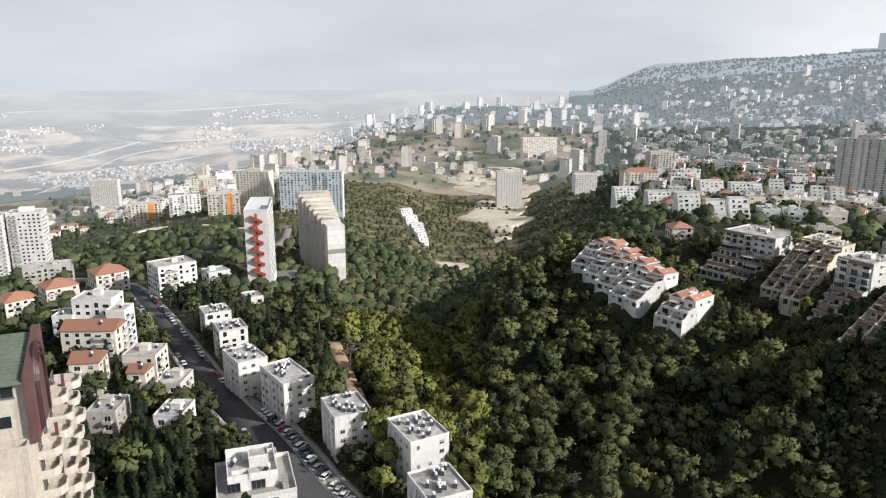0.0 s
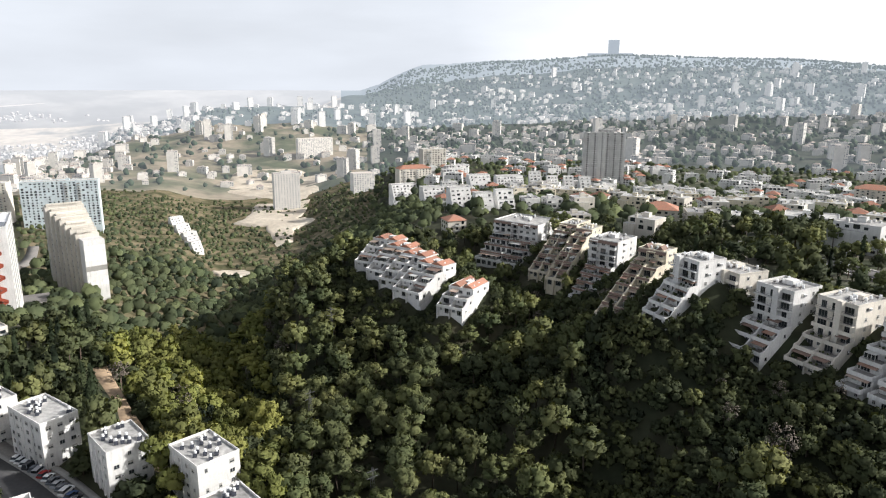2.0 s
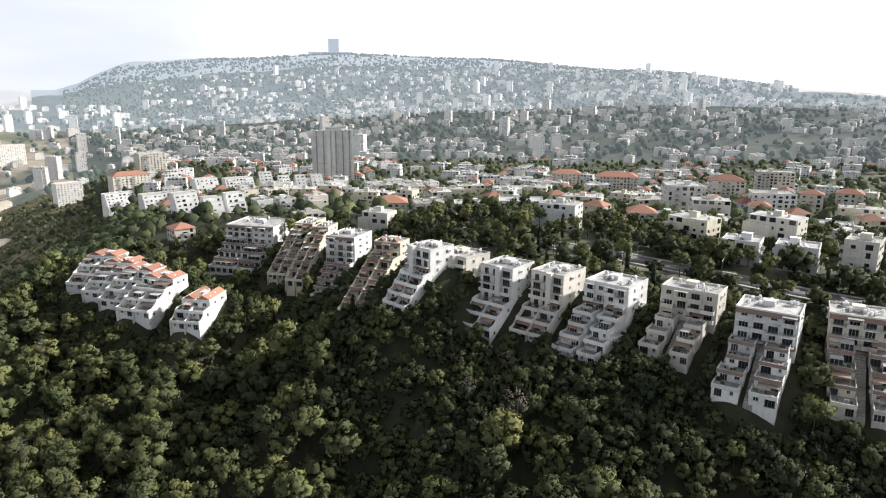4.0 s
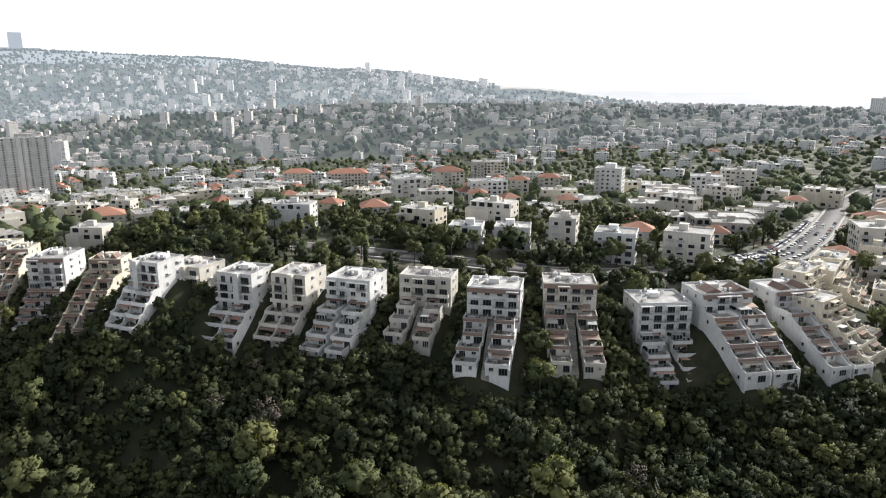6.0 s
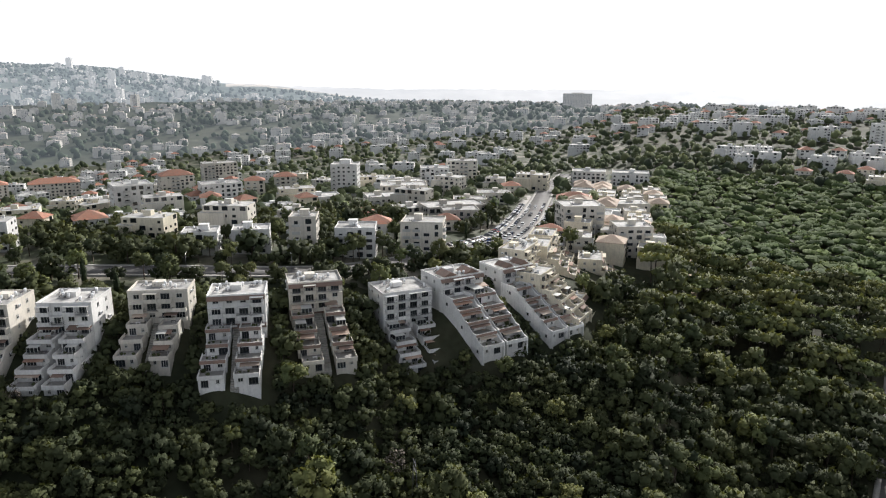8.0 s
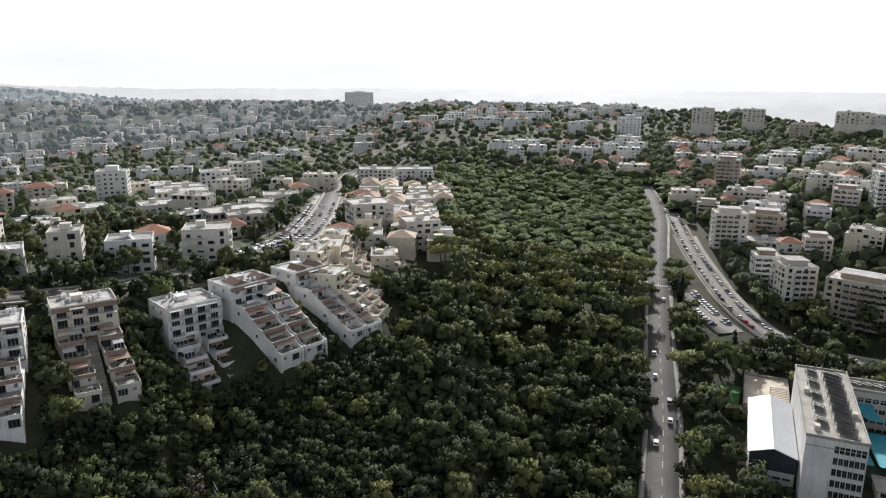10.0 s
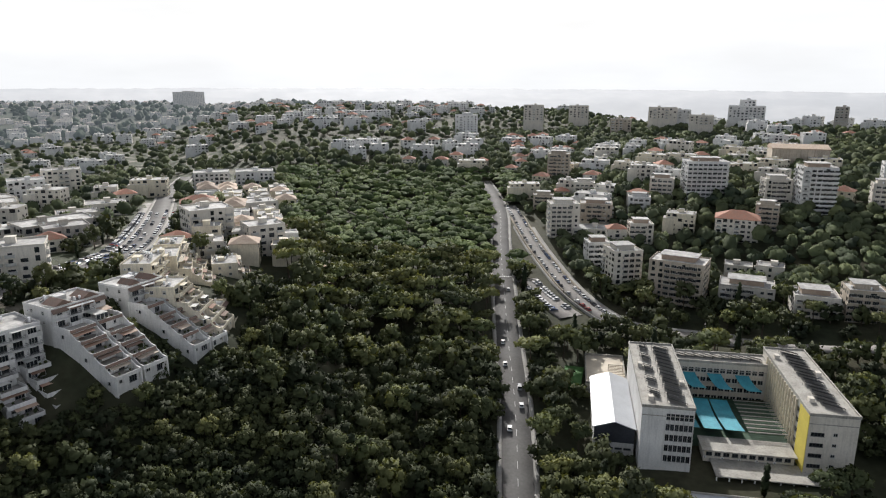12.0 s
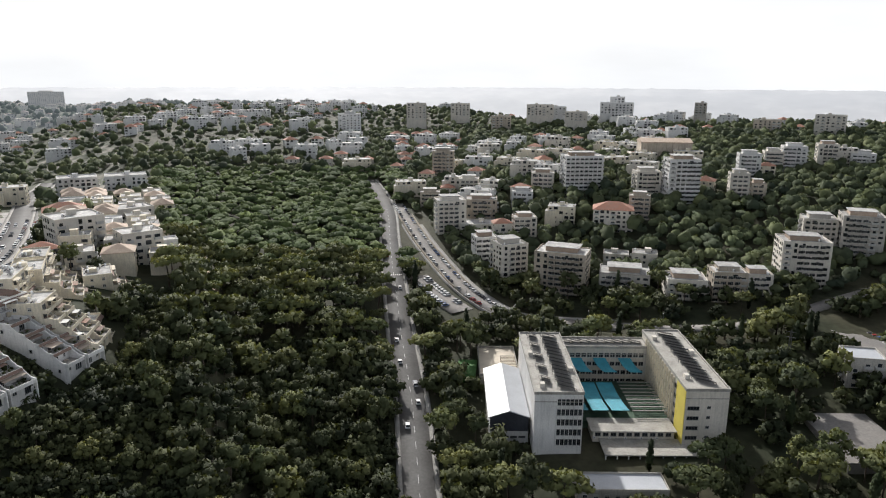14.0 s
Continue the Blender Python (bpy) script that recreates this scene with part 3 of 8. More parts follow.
def joined_windows(t, picks, mats=None):
    """The many small windows of a block further off, as one part."""
    vs, qs, ss, base = [], [], [], 0
    for me, m in picks:
        n = len(me.vertices)
        vs += [m @ v.co for v in me.vertices]
        for f in me.polygons:
            qs.append([base + i for i in f.vertices])
            ss.append(f.material_index)
        base += n
    out = bpy.data.meshes.new("window_panes")
    out.from_pydata(vs, [], qs)
    for m in mats or [FRAME, GLASS, SHUTTER]:
        out.materials.append(m)
    out.polygons.foreach_set("material_index", ss)
    tagged(part_of("window_panes", out, t), kind="stuff")


def placed(x, y, rot, w, d, floors, style, base, fh=3.0, gear=None, seed=None, detail=None):
    """One building: body, roof, each window and balcony."""
    rng = random.Random(seed if seed is not None else int(x * 31 + y * 17))
    bearing = math.degrees(math.atan2(x, y))
    # backlit slope: plaster swapped for darker tones, painting its shade into the colour
    if bearing > 118:
        style = {"white": "cream", "cream": "tan", "tower": "cream"}.get(style, style) if int(x + y) % 3 else style
    wall, label, category = STYLE[style]
    dist = math.hypot(x, y)
    near = dist < 262 if detail is None else detail
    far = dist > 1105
    # far buildings take materials with the haze painted in as glow
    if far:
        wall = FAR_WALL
    if style == "tower" and (bearing > 10 or bearing < -28) and not far:
        wall, label = WHITE, "tall white residential tower on the slope"
    h = floors * fh + 0.3
    t = thing("apartment_building" if category == "apartment building" else category.replace(" ", "_"), pose(x, y, base, 0, 0, rot), label, category)
    take(x, y, rot, w, d)
    bm = bmesh.new()
    foot = 11 if dist < 780 else 20
    if style == "stepped":
        prof = [(d / 2, -foot), (-d / 2, -foot)]
        for k in range(floors):
            prof += [(-d / 2 + 1.8 * k, (k + 1) * fh), (-d / 2 + 1.8 * (k + 1), (k + 1) * fh)]
        prof[-1] = (d / 2, floors * fh)
        rows = [[bm.verts.new((sx * w / 2, py, pz)) for py, pz in prof] for sx in (-1, 1)]
        for k in range(len(prof)):
            j = (k + 1) % len(prof)
            bm.faces.new((rows[0][k], rows[0][j], rows[1][j], rows[1][k]))
        bm.faces.new(rows[0][::-1])
        bm.faces.new(rows[1])
    else:
        box(bm, -w / 2, w / 2, -d / 2, d / 2, -foot, h)
    part("wall", bm, [wall], t)
    if style in ("tiled", "pale_tiled"):
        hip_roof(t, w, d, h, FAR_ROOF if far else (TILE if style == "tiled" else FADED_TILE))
    elif style == "gabled":
        bm = bmesh.new()
        hw, hd, up = w / 2 + 0.4, d / 2 + 0.4, d * 0.26
        rows = [[bm.verts.new(q) for q in ((sx * hw, -hd, h - 0.2), (sx * hw, -hd, h), (sx * hw, 0, h + up), (sx * hw, hd, h), (sx * hw, hd, h - 0.2))] for sx in (-1, 1)]
        for k in range(5):
            bm.faces.new((rows[0][k], rows[1][k], rows[1][(k + 1) % 5], rows[0][(k + 1) % 5]))
        bm.faces.new(rows[0][::-1])
        bm.faces.new(rows[1])
        part("roof", bm, [TILE], t, "red clay tile gable roof")
        part_of("water_heater", heater_mesh(), t, pose(w * 0.2, -d * 0.2, h + up * 0.5, 0, 0, -rot))
    else:
        bm = bmesh.new()
        y0 = -d / 2 + (1.8 * (floors - 1) if style == "stepped" else 0)
        z0 = floors * fh if style == "stepped" else h
        box(bm, -w / 2 + 0.2, w / 2 - 0.2, y0 + 0.2, d / 2 - 0.2, z0, z0 + 0.06, 0, "b")
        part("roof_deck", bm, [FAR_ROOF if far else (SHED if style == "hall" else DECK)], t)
        bm = bmesh.new()
        ring(bm, -w / 2 - 0.04, w / 2 + 0.04, y0 - 0.04, d / 2 + 0.04, z0, z0 + 0.7, 0.24)
        part("parapet", bm, [wall], t)
        if style not in ("stepped", "hall", "orange") and not far:
            roof_gear(t, w, d, z0 + 0.06, rng, gear if gear is not None else (rng.randint(4, 8) if near else rng.randint(1, 3)), w > 8 and style != "plain", wall, -rot)
        if style == "tower":
            bm = bmesh.new()
            box(bm, -w * 0.2, w * 0.2, -d * 0.1, d * 0.3, z0, z0 + 3.4)
            part("lift_house", bm, [wall], t)
    step = 3.1 if near else (3.4 if dist < 780 else 4.2)
    sides = "flr" if dist < 780 else "f"
    loose = None
    if not near:
        loose = []
    for side in sides:
        span = w if side in "fk" else d
        n = max(1, int((span - 1.0) / step))
        balc = set() if style == "plain" else {rng.randrange(n), rng.randrange(n)} if side == "f" else ({rng.randrange(n)} if rng.random() < 0.4 else set())
        if style == "stepped" and side != "f":
            continue
        for k in range(floors):
            zf = k * fh
            off = 1.8 * k if style == "stepped" else 0
            for c in range(n):
                u = (c - (n - 1) / 2) * (span - 1.0) / n
                m = on_side(side, w, d, u, zf + 0.95, 0.0 if style != "stepped" else -off)
                if style == "stepped" or (style == "modern" and side == "f"):
                    me, m = window_mesh(step * 0.8, 2.0, 2), on_side(side, w, d, u, zf + 0.25, -off)
                elif c in balc and floors > 1:
                    me, m = window_mesh(2.0, 2.05, 1), on_side(side, w, d, u, zf + 0.2)
                    if loose is None or (near and floors <= 9):
                        part_of("balcony", balcony_mesh(step * 0.92, 1.3, BLUE if style == "blue" else wall, (int(x) + c) % 3 == 0), t, on_side(side, w, d, u, zf + 0.1))
                    elif not far:
                        loose.append((balcony_mesh(step * 0.92, 1.2, wall), on_side(side, w, d, u, zf + 0.1)))
                else:
                    me = window_mesh(1.5 if rng.random() < 0.7 else 0.9, 1.25, 1, rng.random() < 0.4)
                if style == "plain" and rng.random() < (0.15 if side == "f" else 0.2):
                    continue
                if loose is None:
                    part_of("window", me, t, m)
                elif rng.random() < 0.85:
                    loose.append((pane_mesh(1.5 if rng.random() < 0.6 or style == "tower" else 2.4, 1.3 if rng.random() < 0.6 or style == "tower" else 2.0), m))
                if near and side != "f" and rng.random() < 0.12 and style != "stepped":
                    part_of("air_conditioner", air_unit_mesh(), t, on_side(side, w, d, u + 1.2, zf + 1.2))
        if style == "stepped":
            for k in range(1, floors):
                bm = bmesh.new()
                yk = -d / 2 + 1.8 * (k - 1)
                box(bm, -w / 2, w / 2, yk - 0.02, yk + 0.16, k * fh, k * fh + 0.9)
                part("terrace_wall", bm, [wall], t)
    if bearing > 105 and dist < 700 and floors > 3 and style in ("cream", "white", "tan", "modern", "grey"):
        # long balcony fronts and a set-back top storey
        lean = rng.choice((-0.12, 0.0, 0.12)) * w
        reach = w * (0.5 if style == "modern" else rng.uniform(0.26, 0.42))
        for k in range(floors):
            bm = bmesh.new()
            u_band(bm, 2 * reach - 0.1, 1.5, k * fh - 0.15, k * fh + 0.95, 0.18, 0)
            box(bm, -reach + 0.2, reach - 0.2, -1.3, 0, k * fh - 0.15, k * fh)
            part("balcony", bm, [WHITE if style == "modern" else wall], t, "", pose(lean if style != "modern" else 0, -d / 2, 0))
            for u in np.arange(-reach + 1.8, reach - 1.0, 3.4):
                loose.append((window_mesh(2.6, 2.05, 2, False, True), on_side("f", w, d, u + (lean if style != "modern" else 0), k * fh + 0.15, 0.03)))
        bm = bmesh.new()
        box(bm, -w * 0.32, w * 0.3, -d * 0.2, d * 0.36, h, h + 2.6)
        part("top_storey", bm, [wall if rng.random() < 0.6 else FADED_TILE], t)
        bm = bmesh.new()
        box(bm, -w * 0.36, w * 0.34, -d * 0.24, d * 0.4, h + 2.6, h + 2.85)
        part("top_roof", bm, [DECK], t)
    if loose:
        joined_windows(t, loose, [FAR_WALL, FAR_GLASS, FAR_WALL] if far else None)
    if style == "plain":
        for u in (-w * 0.32, -w * 0.05, w * 0.22):
            bm = bmesh.new()
            box(bm, u - 0.25, u + 0.25, -d / 2 - 0.35, -d / 2, 0, h - 0.4)
            part("pilaster", bm, [wall], t)
    if style == "orange":
        for x0, x1 in ((-w / 2 - 0.12, -w / 2 + 0.1), (w / 2 - 0.1, w / 2 + 0.12)):
            bm = bmesh.new()
            box(bm, x0, x1, -d / 2 - 0.1, d / 2 + 0.1, 0, h + 0.3)
            part("end_wall", bm, [ORANGE], t, "orange clad end wall")
        bm = bmesh.new()
        box(bm, w * 0.1, w * 0.28, -d / 2 - 0.15, -d / 2 + 0.1, 0, h + 0.3)
        part("front_panel", bm, [ORANGE], t, "orange clad front panel")
    return t


# ---- houses that step down the valley side ----
def terrace_house(x, y, rot, roof, w, top, steps, wall=WHITE, gap=2.0, stride=2.9, depth=10.5, fh=2.75, skew=0.0, tiles=False, label="white stepped apartment house with planted terraces", awn=0.6, attic=False, loggia=False):
    """Origin under the middle of the top block's front roof edge; the terraces run down in front of it."""
    rng = random.Random(int(x * 13 + y * 7))
    c, s = math.cos(radians(rot)), math.sin(radians(rot))
    base = EYE + roof - 0.6 - top * fh
    cheeks = attic or loggia or wall is YELLOW
    t = thing("terrace_house", pose(x, y, base, 0, 0, rot), label, "apartment building", "houses stepping down the valley side")
    yc = (depth - stride * steps - 3) / 2
    take(x - s * yc, y + c * yc, rot, w, depth + stride * steps + 3, 1.0)
    # top block
    bm = bmesh.new()
    box(bm, -w / 2, w / 2, 0, depth, -6, top * fh)
    part("top_block", bm, [wall], t)
    bm = bmesh.new()
    box(bm, -w / 2 + 0.2, w / 2 - 0.2, 0.2, depth - 0.2, top * fh, top * fh + 0.06, 0, "b")
    part("roof_deck", bm, [DECK], t)
    bm = bmesh.new()
    ring(bm, -w / 2 - 0.05, w / 2 + 0.05, -0.05, depth + 0.05, top * fh, top * fh + 0.65, 0.22)
    part("parapet", bm, [wall], t)
    for _ in range(rng.randint(6, 10)):
        part_of("water_heater", heater_mesh(), t, pose(rng.uniform(-w / 2 + 1.2, w / 2 - 1.2), rng.uniform(2, depth - 1.2), top * fh + 0.06, 0, 0, -rot + 180 + rng.uniform(-6, 6)))
    bm = bmesh.new()
    bx = rng.uniform(-1.5, 1.5)
    box(bm, bx - 1.6, bx + 1.6, depth * 0.5, depth * 0.5 + 3, top * fh, top * fh + 1.5)
    part("stair_head", bm, [wall], t)
    for k in range(top):
        n = max(2, int(w / 3.6))
        for i in range(n):
            u = (i - (n - 1) / 2) * (w - 0.8) / n
            if loggia:
                part_of("window", window_mesh(2.6 if (i + k) % 3 else 1.5, 2.0, 2, False, True), t, pose(u, 0, k * fh + 0.2))
            elif rng.random() < 0.75:
                part_of("balcony", balcony_mesh((w - 1.2) / n, 1.7, wall, rng.random() < 0.55), t, pose(u, 0, k * fh + 0.12))
                if rng.random() < 0.5:
                    bm = bmesh.new()
                    hood = (w - 1.2) / n
                    box(bm, u - hood / 2, u + hood / 2, -1.6, 0, (k + 1) * fh - 0.25, (k + 1) * fh - 0.1)
                    for px in (u - hood / 2 + 0.12, u + hood / 2 - 0.12):
                        box(bm, px - 0.1, px + 0.1, -1.55, -1.35, k * fh + 0.1, (k + 1) * fh - 0.25)
                    part("loggia_frame", bm, [wall], t)
                part_of("window", window_mesh(2.4, 2.1, 2, False, rng.random() < 0.6), t, pose(u, 0, k * fh + 0.2))
            else:
                part_of("window", window_mesh(1.6, 1.3, 1, rng.random() < 0.3), t, pose(u, 0, k * fh + 0.9))
        if loggia:
            part_of("balcony", balcony_mesh(w - 0.3, 1.5, wall, (k + int(x)) % 3 != 0), t, pose(0, 0, k * fh + 0.1))
        for side, sx in (("l", -1), ("r", 1)):
            for i in range(2):
                part_of("window", window_mesh(1.0, 1.1, 1, rng.random() < 0.4), t, pose(sx * w / 2, depth * (0.3 + 0.4 * i), k * fh + 1.0, 0, 0, 90 * sx))
                if rng.random() < 0.3:
                    part_of("air_conditioner", air_unit_mesh(), t, pose(sx * w / 2, depth * (0.3 + 0.4 * i) + 1.3, k * fh + 1.2, 0, 0, 90 * sx))
    if loggia:
        bm = bmesh.new()
        px = rng.choice((-0.18, 0.02, 0.12)) * w
        box(bm, px - 0.9, px + 0.9, -1.75, -0.02, 0, top * fh + 0.9)
        part("front_pier", bm, [wall], t)
    if attic:
        brown = steps > 3
        for sx in (-1, 1):
            bm = bmesh.new()
            x0, x1, zr = sx * w / 4 - w / 4 + (1.4 if brown else 0.4), sx * w / 4 + w / 4 - (1.4 if brown else 0.4), top * fh + 0.7
            back = depth * (0.5 if brown else 1.0)
            box(bm, x0 + 0.3, x1 - 0.3, 1.0, back - 0.6, top * fh, zr)
            part("attic_wall", bm, [wall], t)
            bm = bmesh.new()
            lo = [bm.verts.new(q) for q in ((x0, 0.4, zr), (x1, 0.4, zr), (x1, back, zr), (x0, back, zr))]
            hi = [bm.verts.new(q) for q in (((x0 + x1) / 2, 0.4, zr + 1.4), ((x0 + x1) / 2, back, zr + 1.4))]
            for q in ((lo[0], lo[1], hi[0]), (lo[2], lo[3], hi[1]), (lo[1], lo[2], hi[1], hi[0]), (lo[3], lo[0], hi[0], hi[1]), (lo[3], lo[2], lo[1], lo[0])):
                bm.faces.new(q)
            part("roof", bm, [SKIRT if brown else TILE], t, "brown tiled attic roof" if brown else "red clay tile gable roof")
    if tiles:
        for z in (top * fh - 0.05, 0.0):
            bm = bmesh.new()
            v = [bm.verts.new(q) for q in ((-w / 2, -0.9, z - 0.75), (w / 2, -0.9, z - 0.75), (w / 2, -0.02, z + 0.3), (-w / 2, -0.02, z + 0.3))]
            bm.faces.new(v)
            u = [bm.verts.new((q.co.x, q.co.y, q.co.z - 0.12)) for q in v]
            bm.faces.new(u[::-1])
            for k in range(4):
                bm.faces.new((v[k], u[k], u[(k + 1) % 4], v[(k + 1) % 4]))
            part("tile_skirt", bm, [SKIRT], t, "sloping brown clay tile skirt")
    # wings
    half = (w - gap) / 2
    for wing in (-1, 1):
        cx0 = wing * (gap / 2 + half / 2)
        lag = rng.choice((0.0, 1.6)) if gap > 0.5 else 0.0
        full = half
        for edge in (-1, 1) if cheeks else ():
            prof = [(0.5, 1.3), (-stride * 0.4 - lag, 1.25)]
            for j in range(1, steps + 1):
                yf, zt = -stride * j - lag, -fh * (j - 1)
                prof += [(yf + stride * 0.22, zt + 1.2), (yf - 0.75, zt + 0.8), (yf - 0.95, zt + 0.15)]
            prof += [(-stride * steps - lag - 0.95, -fh * steps - 2.5), (0.5, -fh - 2.5)]
            bm = bmesh.new()
            rows = []
            for off in (-0.15, 0.15):
                rows.append([bm.verts.new((cx0 + edge * (half / 2 + 0.05) + off + skew * max(0.0, -py / stride), py, pz)) for py, pz in prof])
            n = len(prof)
            for k in range(n):
                bm.faces.new((rows[0][k], rows[0][(k + 1) % n], rows[1][(k + 1) % n], rows[1][k]))
            bm.faces.new(rows[0][::-1])
            bm.faces.new(rows[1])
            bmesh.ops.recalc_face_normals(bm, faces=bm.faces)
            part("side_wall", bm, [wall], t)
            for j in range(1, steps + 1, 2):
                part_of("window", window_mesh(0.8, 0.9, 0, False, True), t, pose(cx0 + edge * (half / 2 + 0.2) + skew * (j - 0.4), -stride * (j - 0.4) - lag, -fh * j + 1.0, 0, 0, 90 * edge))
        for j in range(1, steps + 1):
            half = full if cheeks else full - rng.choice((0.0, 0.0, 0.5, 0.9))
            cx = cx0 + skew * j + wing * (half - full) / 2
            zt = -fh * (j - 1)
            yf = -stride * j - lag
            last = j == steps
            bm = bmesh.new()
            box(bm, cx - half / 2, cx + half / 2, yf, min(2.0, yf + 3 * stride + 2), zt - fh - (4.5 if last else 0.6), zt)
            part("storey", bm, [wall], t)
            # terrace over this storey
            bm = bmesh.new()
            deep = stride + (lag if j == 1 else 0)
            lip = 0.95 + (0.35 if rng.random() < 0.4 else 0.0)
            box(bm, cx - half / 2 + 0.14, cx + half / 2 - 0.14, yf - lip + 0.16, yf + deep, zt, zt + 0.05, 1, "b")
            box(bm, cx - half / 2 - 0.02, cx + half / 2 + 0.02, yf - lip, yf - lip + 0.16, zt - 0.3, zt + 0.85)
            box(bm, cx - half / 2 - 0.02, cx + half / 2 + 0.02, yf - lip + 0.16, yf + 0.1, zt - 0.3, zt - 0.01)
            box(bm, cx - half / 2 - 0.02, cx - half / 2 + 0.14, yf - lip + 0.16, yf + deep, zt, zt + 0.95)
            box(bm, cx + half / 2 - 0.14, cx + half / 2 + 0.02, yf - lip + 0.16, yf + deep, zt, zt + 0.95)
            part("terrace_parapet", bm, [wall, PAVING], t)
            nwin = 2 if half > 4.0 else 1
            wide = rng.randrange(nwin)
            for i in range(nwin if half < 9 else 4):
                u = cx + (i - ((nwin if half < 9 else 4) - 1) / 2) * half / (nwin if half < 9 else 4)
                if i == wide or half >= 9:
                    part_of("window", window_mesh(2.4 if rng.random() < 0.6 else 1.8, 2.1, 2, False, rng.random() < 0.5), t, pose(u, yf, zt - fh + 0.15))
                else:
                    part_of("window", window_mesh(1.3 if rng.random() < 0.5 else 0.8, 1.1, 1, rng.random() < 0.3), t, pose(u, yf, zt - fh + 1.05))
            if rng.random() < 0.22 and not last:
                bm = bmesh.new()
                gx, gw = cx + rng.choice((-0.2, 0.2)) * half, half * 0.5
                box(bm, gx - gw / 2, gx + gw / 2, yf + 0.3, yf + deep - 0.05, zt + 2.2, zt + 2.35)
                for k in range(4):
                    px = gx - gw / 2 + 0.06 + k * (gw - 0.12) / 3
                    box(bm, px - 0.06, px + 0.06, yf + 0.32, yf + 0.44, zt + 0.05, zt + 2.2)
                box(bm, gx - gw / 2 + 0.02, gx + gw / 2 - 0.02, yf + 0.36, yf + 0.4, zt + 0.9, zt + 2.2, 1)
                part("sun_room", bm, [FRAME, GLASS], t, "white framed glazed sun room")
            if rng.random() < 0.55:
                # table, chairs and boxes left on the terrace
                bm = bmesh.new()
                tx, ty = cx + rng.uniform(-0.25, 0.25) * half, yf + deep * rng.uniform(0.25, 0.6)
                box(bm, tx - 0.6, tx + 0.6, ty - 0.4, ty + 0.4, zt + 0.7, zt + 0.76)
                for px, py in ((-0.5, -0.3), (0.5, -0.3), (0.5, 0.3), (-0.5, 0.3)):
                    box(bm, tx + px - 0.03, tx + px + 0.03, ty + py - 0.03, ty + py + 0.03, zt + 0.05, zt + 0.7)
                part("terrace_table", bm, [rng.choice((DARK_FRAME, TANK, AWNING))], t)
            if rng.random() < 0.3:
                sx = rng.choice((-1, 1))
                part_of("air_conditioner", air_unit_mesh(), t, pose(cx + sx * half / 2, yf + deep * 0.5, zt - fh + 1.4, 0, 0, 90 * sx))
            if rng.random() < awn:
                bm = bmesh.new()
                aw, ad = half * rng.uniform(0.5, 0.95), stride * rng.uniform(0.5, 0.85)
                ax = cx + rng.uniform(-0.5, 0.5) * (half - aw)
                yb = yf + deep
                v = [bm.verts.new(q) for q in ((ax - aw / 2, yb - ad, zt + 2.05), (ax + aw / 2, yb - ad, zt + 2.05), (ax + aw / 2, yb, zt + 2.5), (ax - aw / 2, yb, zt + 2.5))]
                u2 = [bm.verts.new((q.co.x, q.co.y, q.co.z - 0.08)) for q in v]
                bm.faces.new(v)
                bm.faces.new(u2[::-1])
                for k in range(4):
                    bm.faces.new((v[k], u2[k], u2[(k + 1) % 4], v[(k + 1) % 4]))
                for px in (ax - aw / 2 + 0.1, ax + aw / 2 - 0.1):
                    box(bm, px - 0.05, px + 0.05, yb - ad + 0.05, yb - ad + 0.15, zt, zt + 2.05, 1)
                part("awning", bm, [SKIRT if rng.random() < 0.4 else AWNING, FRAME], t)
            if rng.random() < 0.6:
                bm = bmesh.new()
                for _ in range(rng.randint(2, 4)):
                    px, py, r = cx + rng.uniform(-0.4, 0.4) * half, yf + rng.uniform(0.4, 0.9), rng.uniform(0.25, 0.5)
                    bmesh.ops.create_icosphere(bm, subdivisions=1, radius=r, matrix=pose(px, py, zt + 0.6 + r * 0.5))
                tagged(part("planting", bm, [OAK], t, "potted green shrubs"), kind="stuff")
            if tiles and not last:
                bm = bmesh.new()
                v = [bm.verts.new(q) for q in ((cx - half / 2, yf - lip - 0.5, zt + 0.15), (cx + half / 2, yf - lip - 0.5, zt + 0.15), (cx + half / 2, yf - lip - 0.02, zt + 0.84), (cx - half / 2, yf - lip - 0.02, zt + 0.84))]
                bm.faces.new(v)
                u2 = [bm.verts.new((q.co.x, q.co.y + 0.02, q.co.z - 0.12)) for q in v]
                bm.faces.new(u2[::-1])
                for k in range(4):
                    bm.faces.new((v[k], u2[k], u2[(k + 1) % 4], v[(k + 1) % 4]))
                part("tile_skirt", bm, [SKIRT], t, "brown clay tile skirt")
    if gap > 0.5:
        bm = bmesh.new()
        n = steps * 6
        prof = []
        for k in range(n):
            prof += [(-stride * k / 6, -fh * (k + 1) / 6 - 0.4), (-stride * (k + 1) / 6, -fh * (k + 1) / 6 - 0.4)]
        prof += [(prof[-1][0], prof[-1][1] - 2.0), (0, -3.5)]
        rows = [[bm.verts.new((sx * (gap / 2 - 0.08), py, pz)) for py, pz in prof] for sx in (-1, 1)]
        for k in range(len(prof)):
            q = (k + 1) % len(prof)
            bm.faces.new((rows[0][k], rows[1][k], rows[1][q], rows[0][q]))
        part("stair_flight", bm, [CONCRETE], t, "open concrete stair between the wings")
    return t


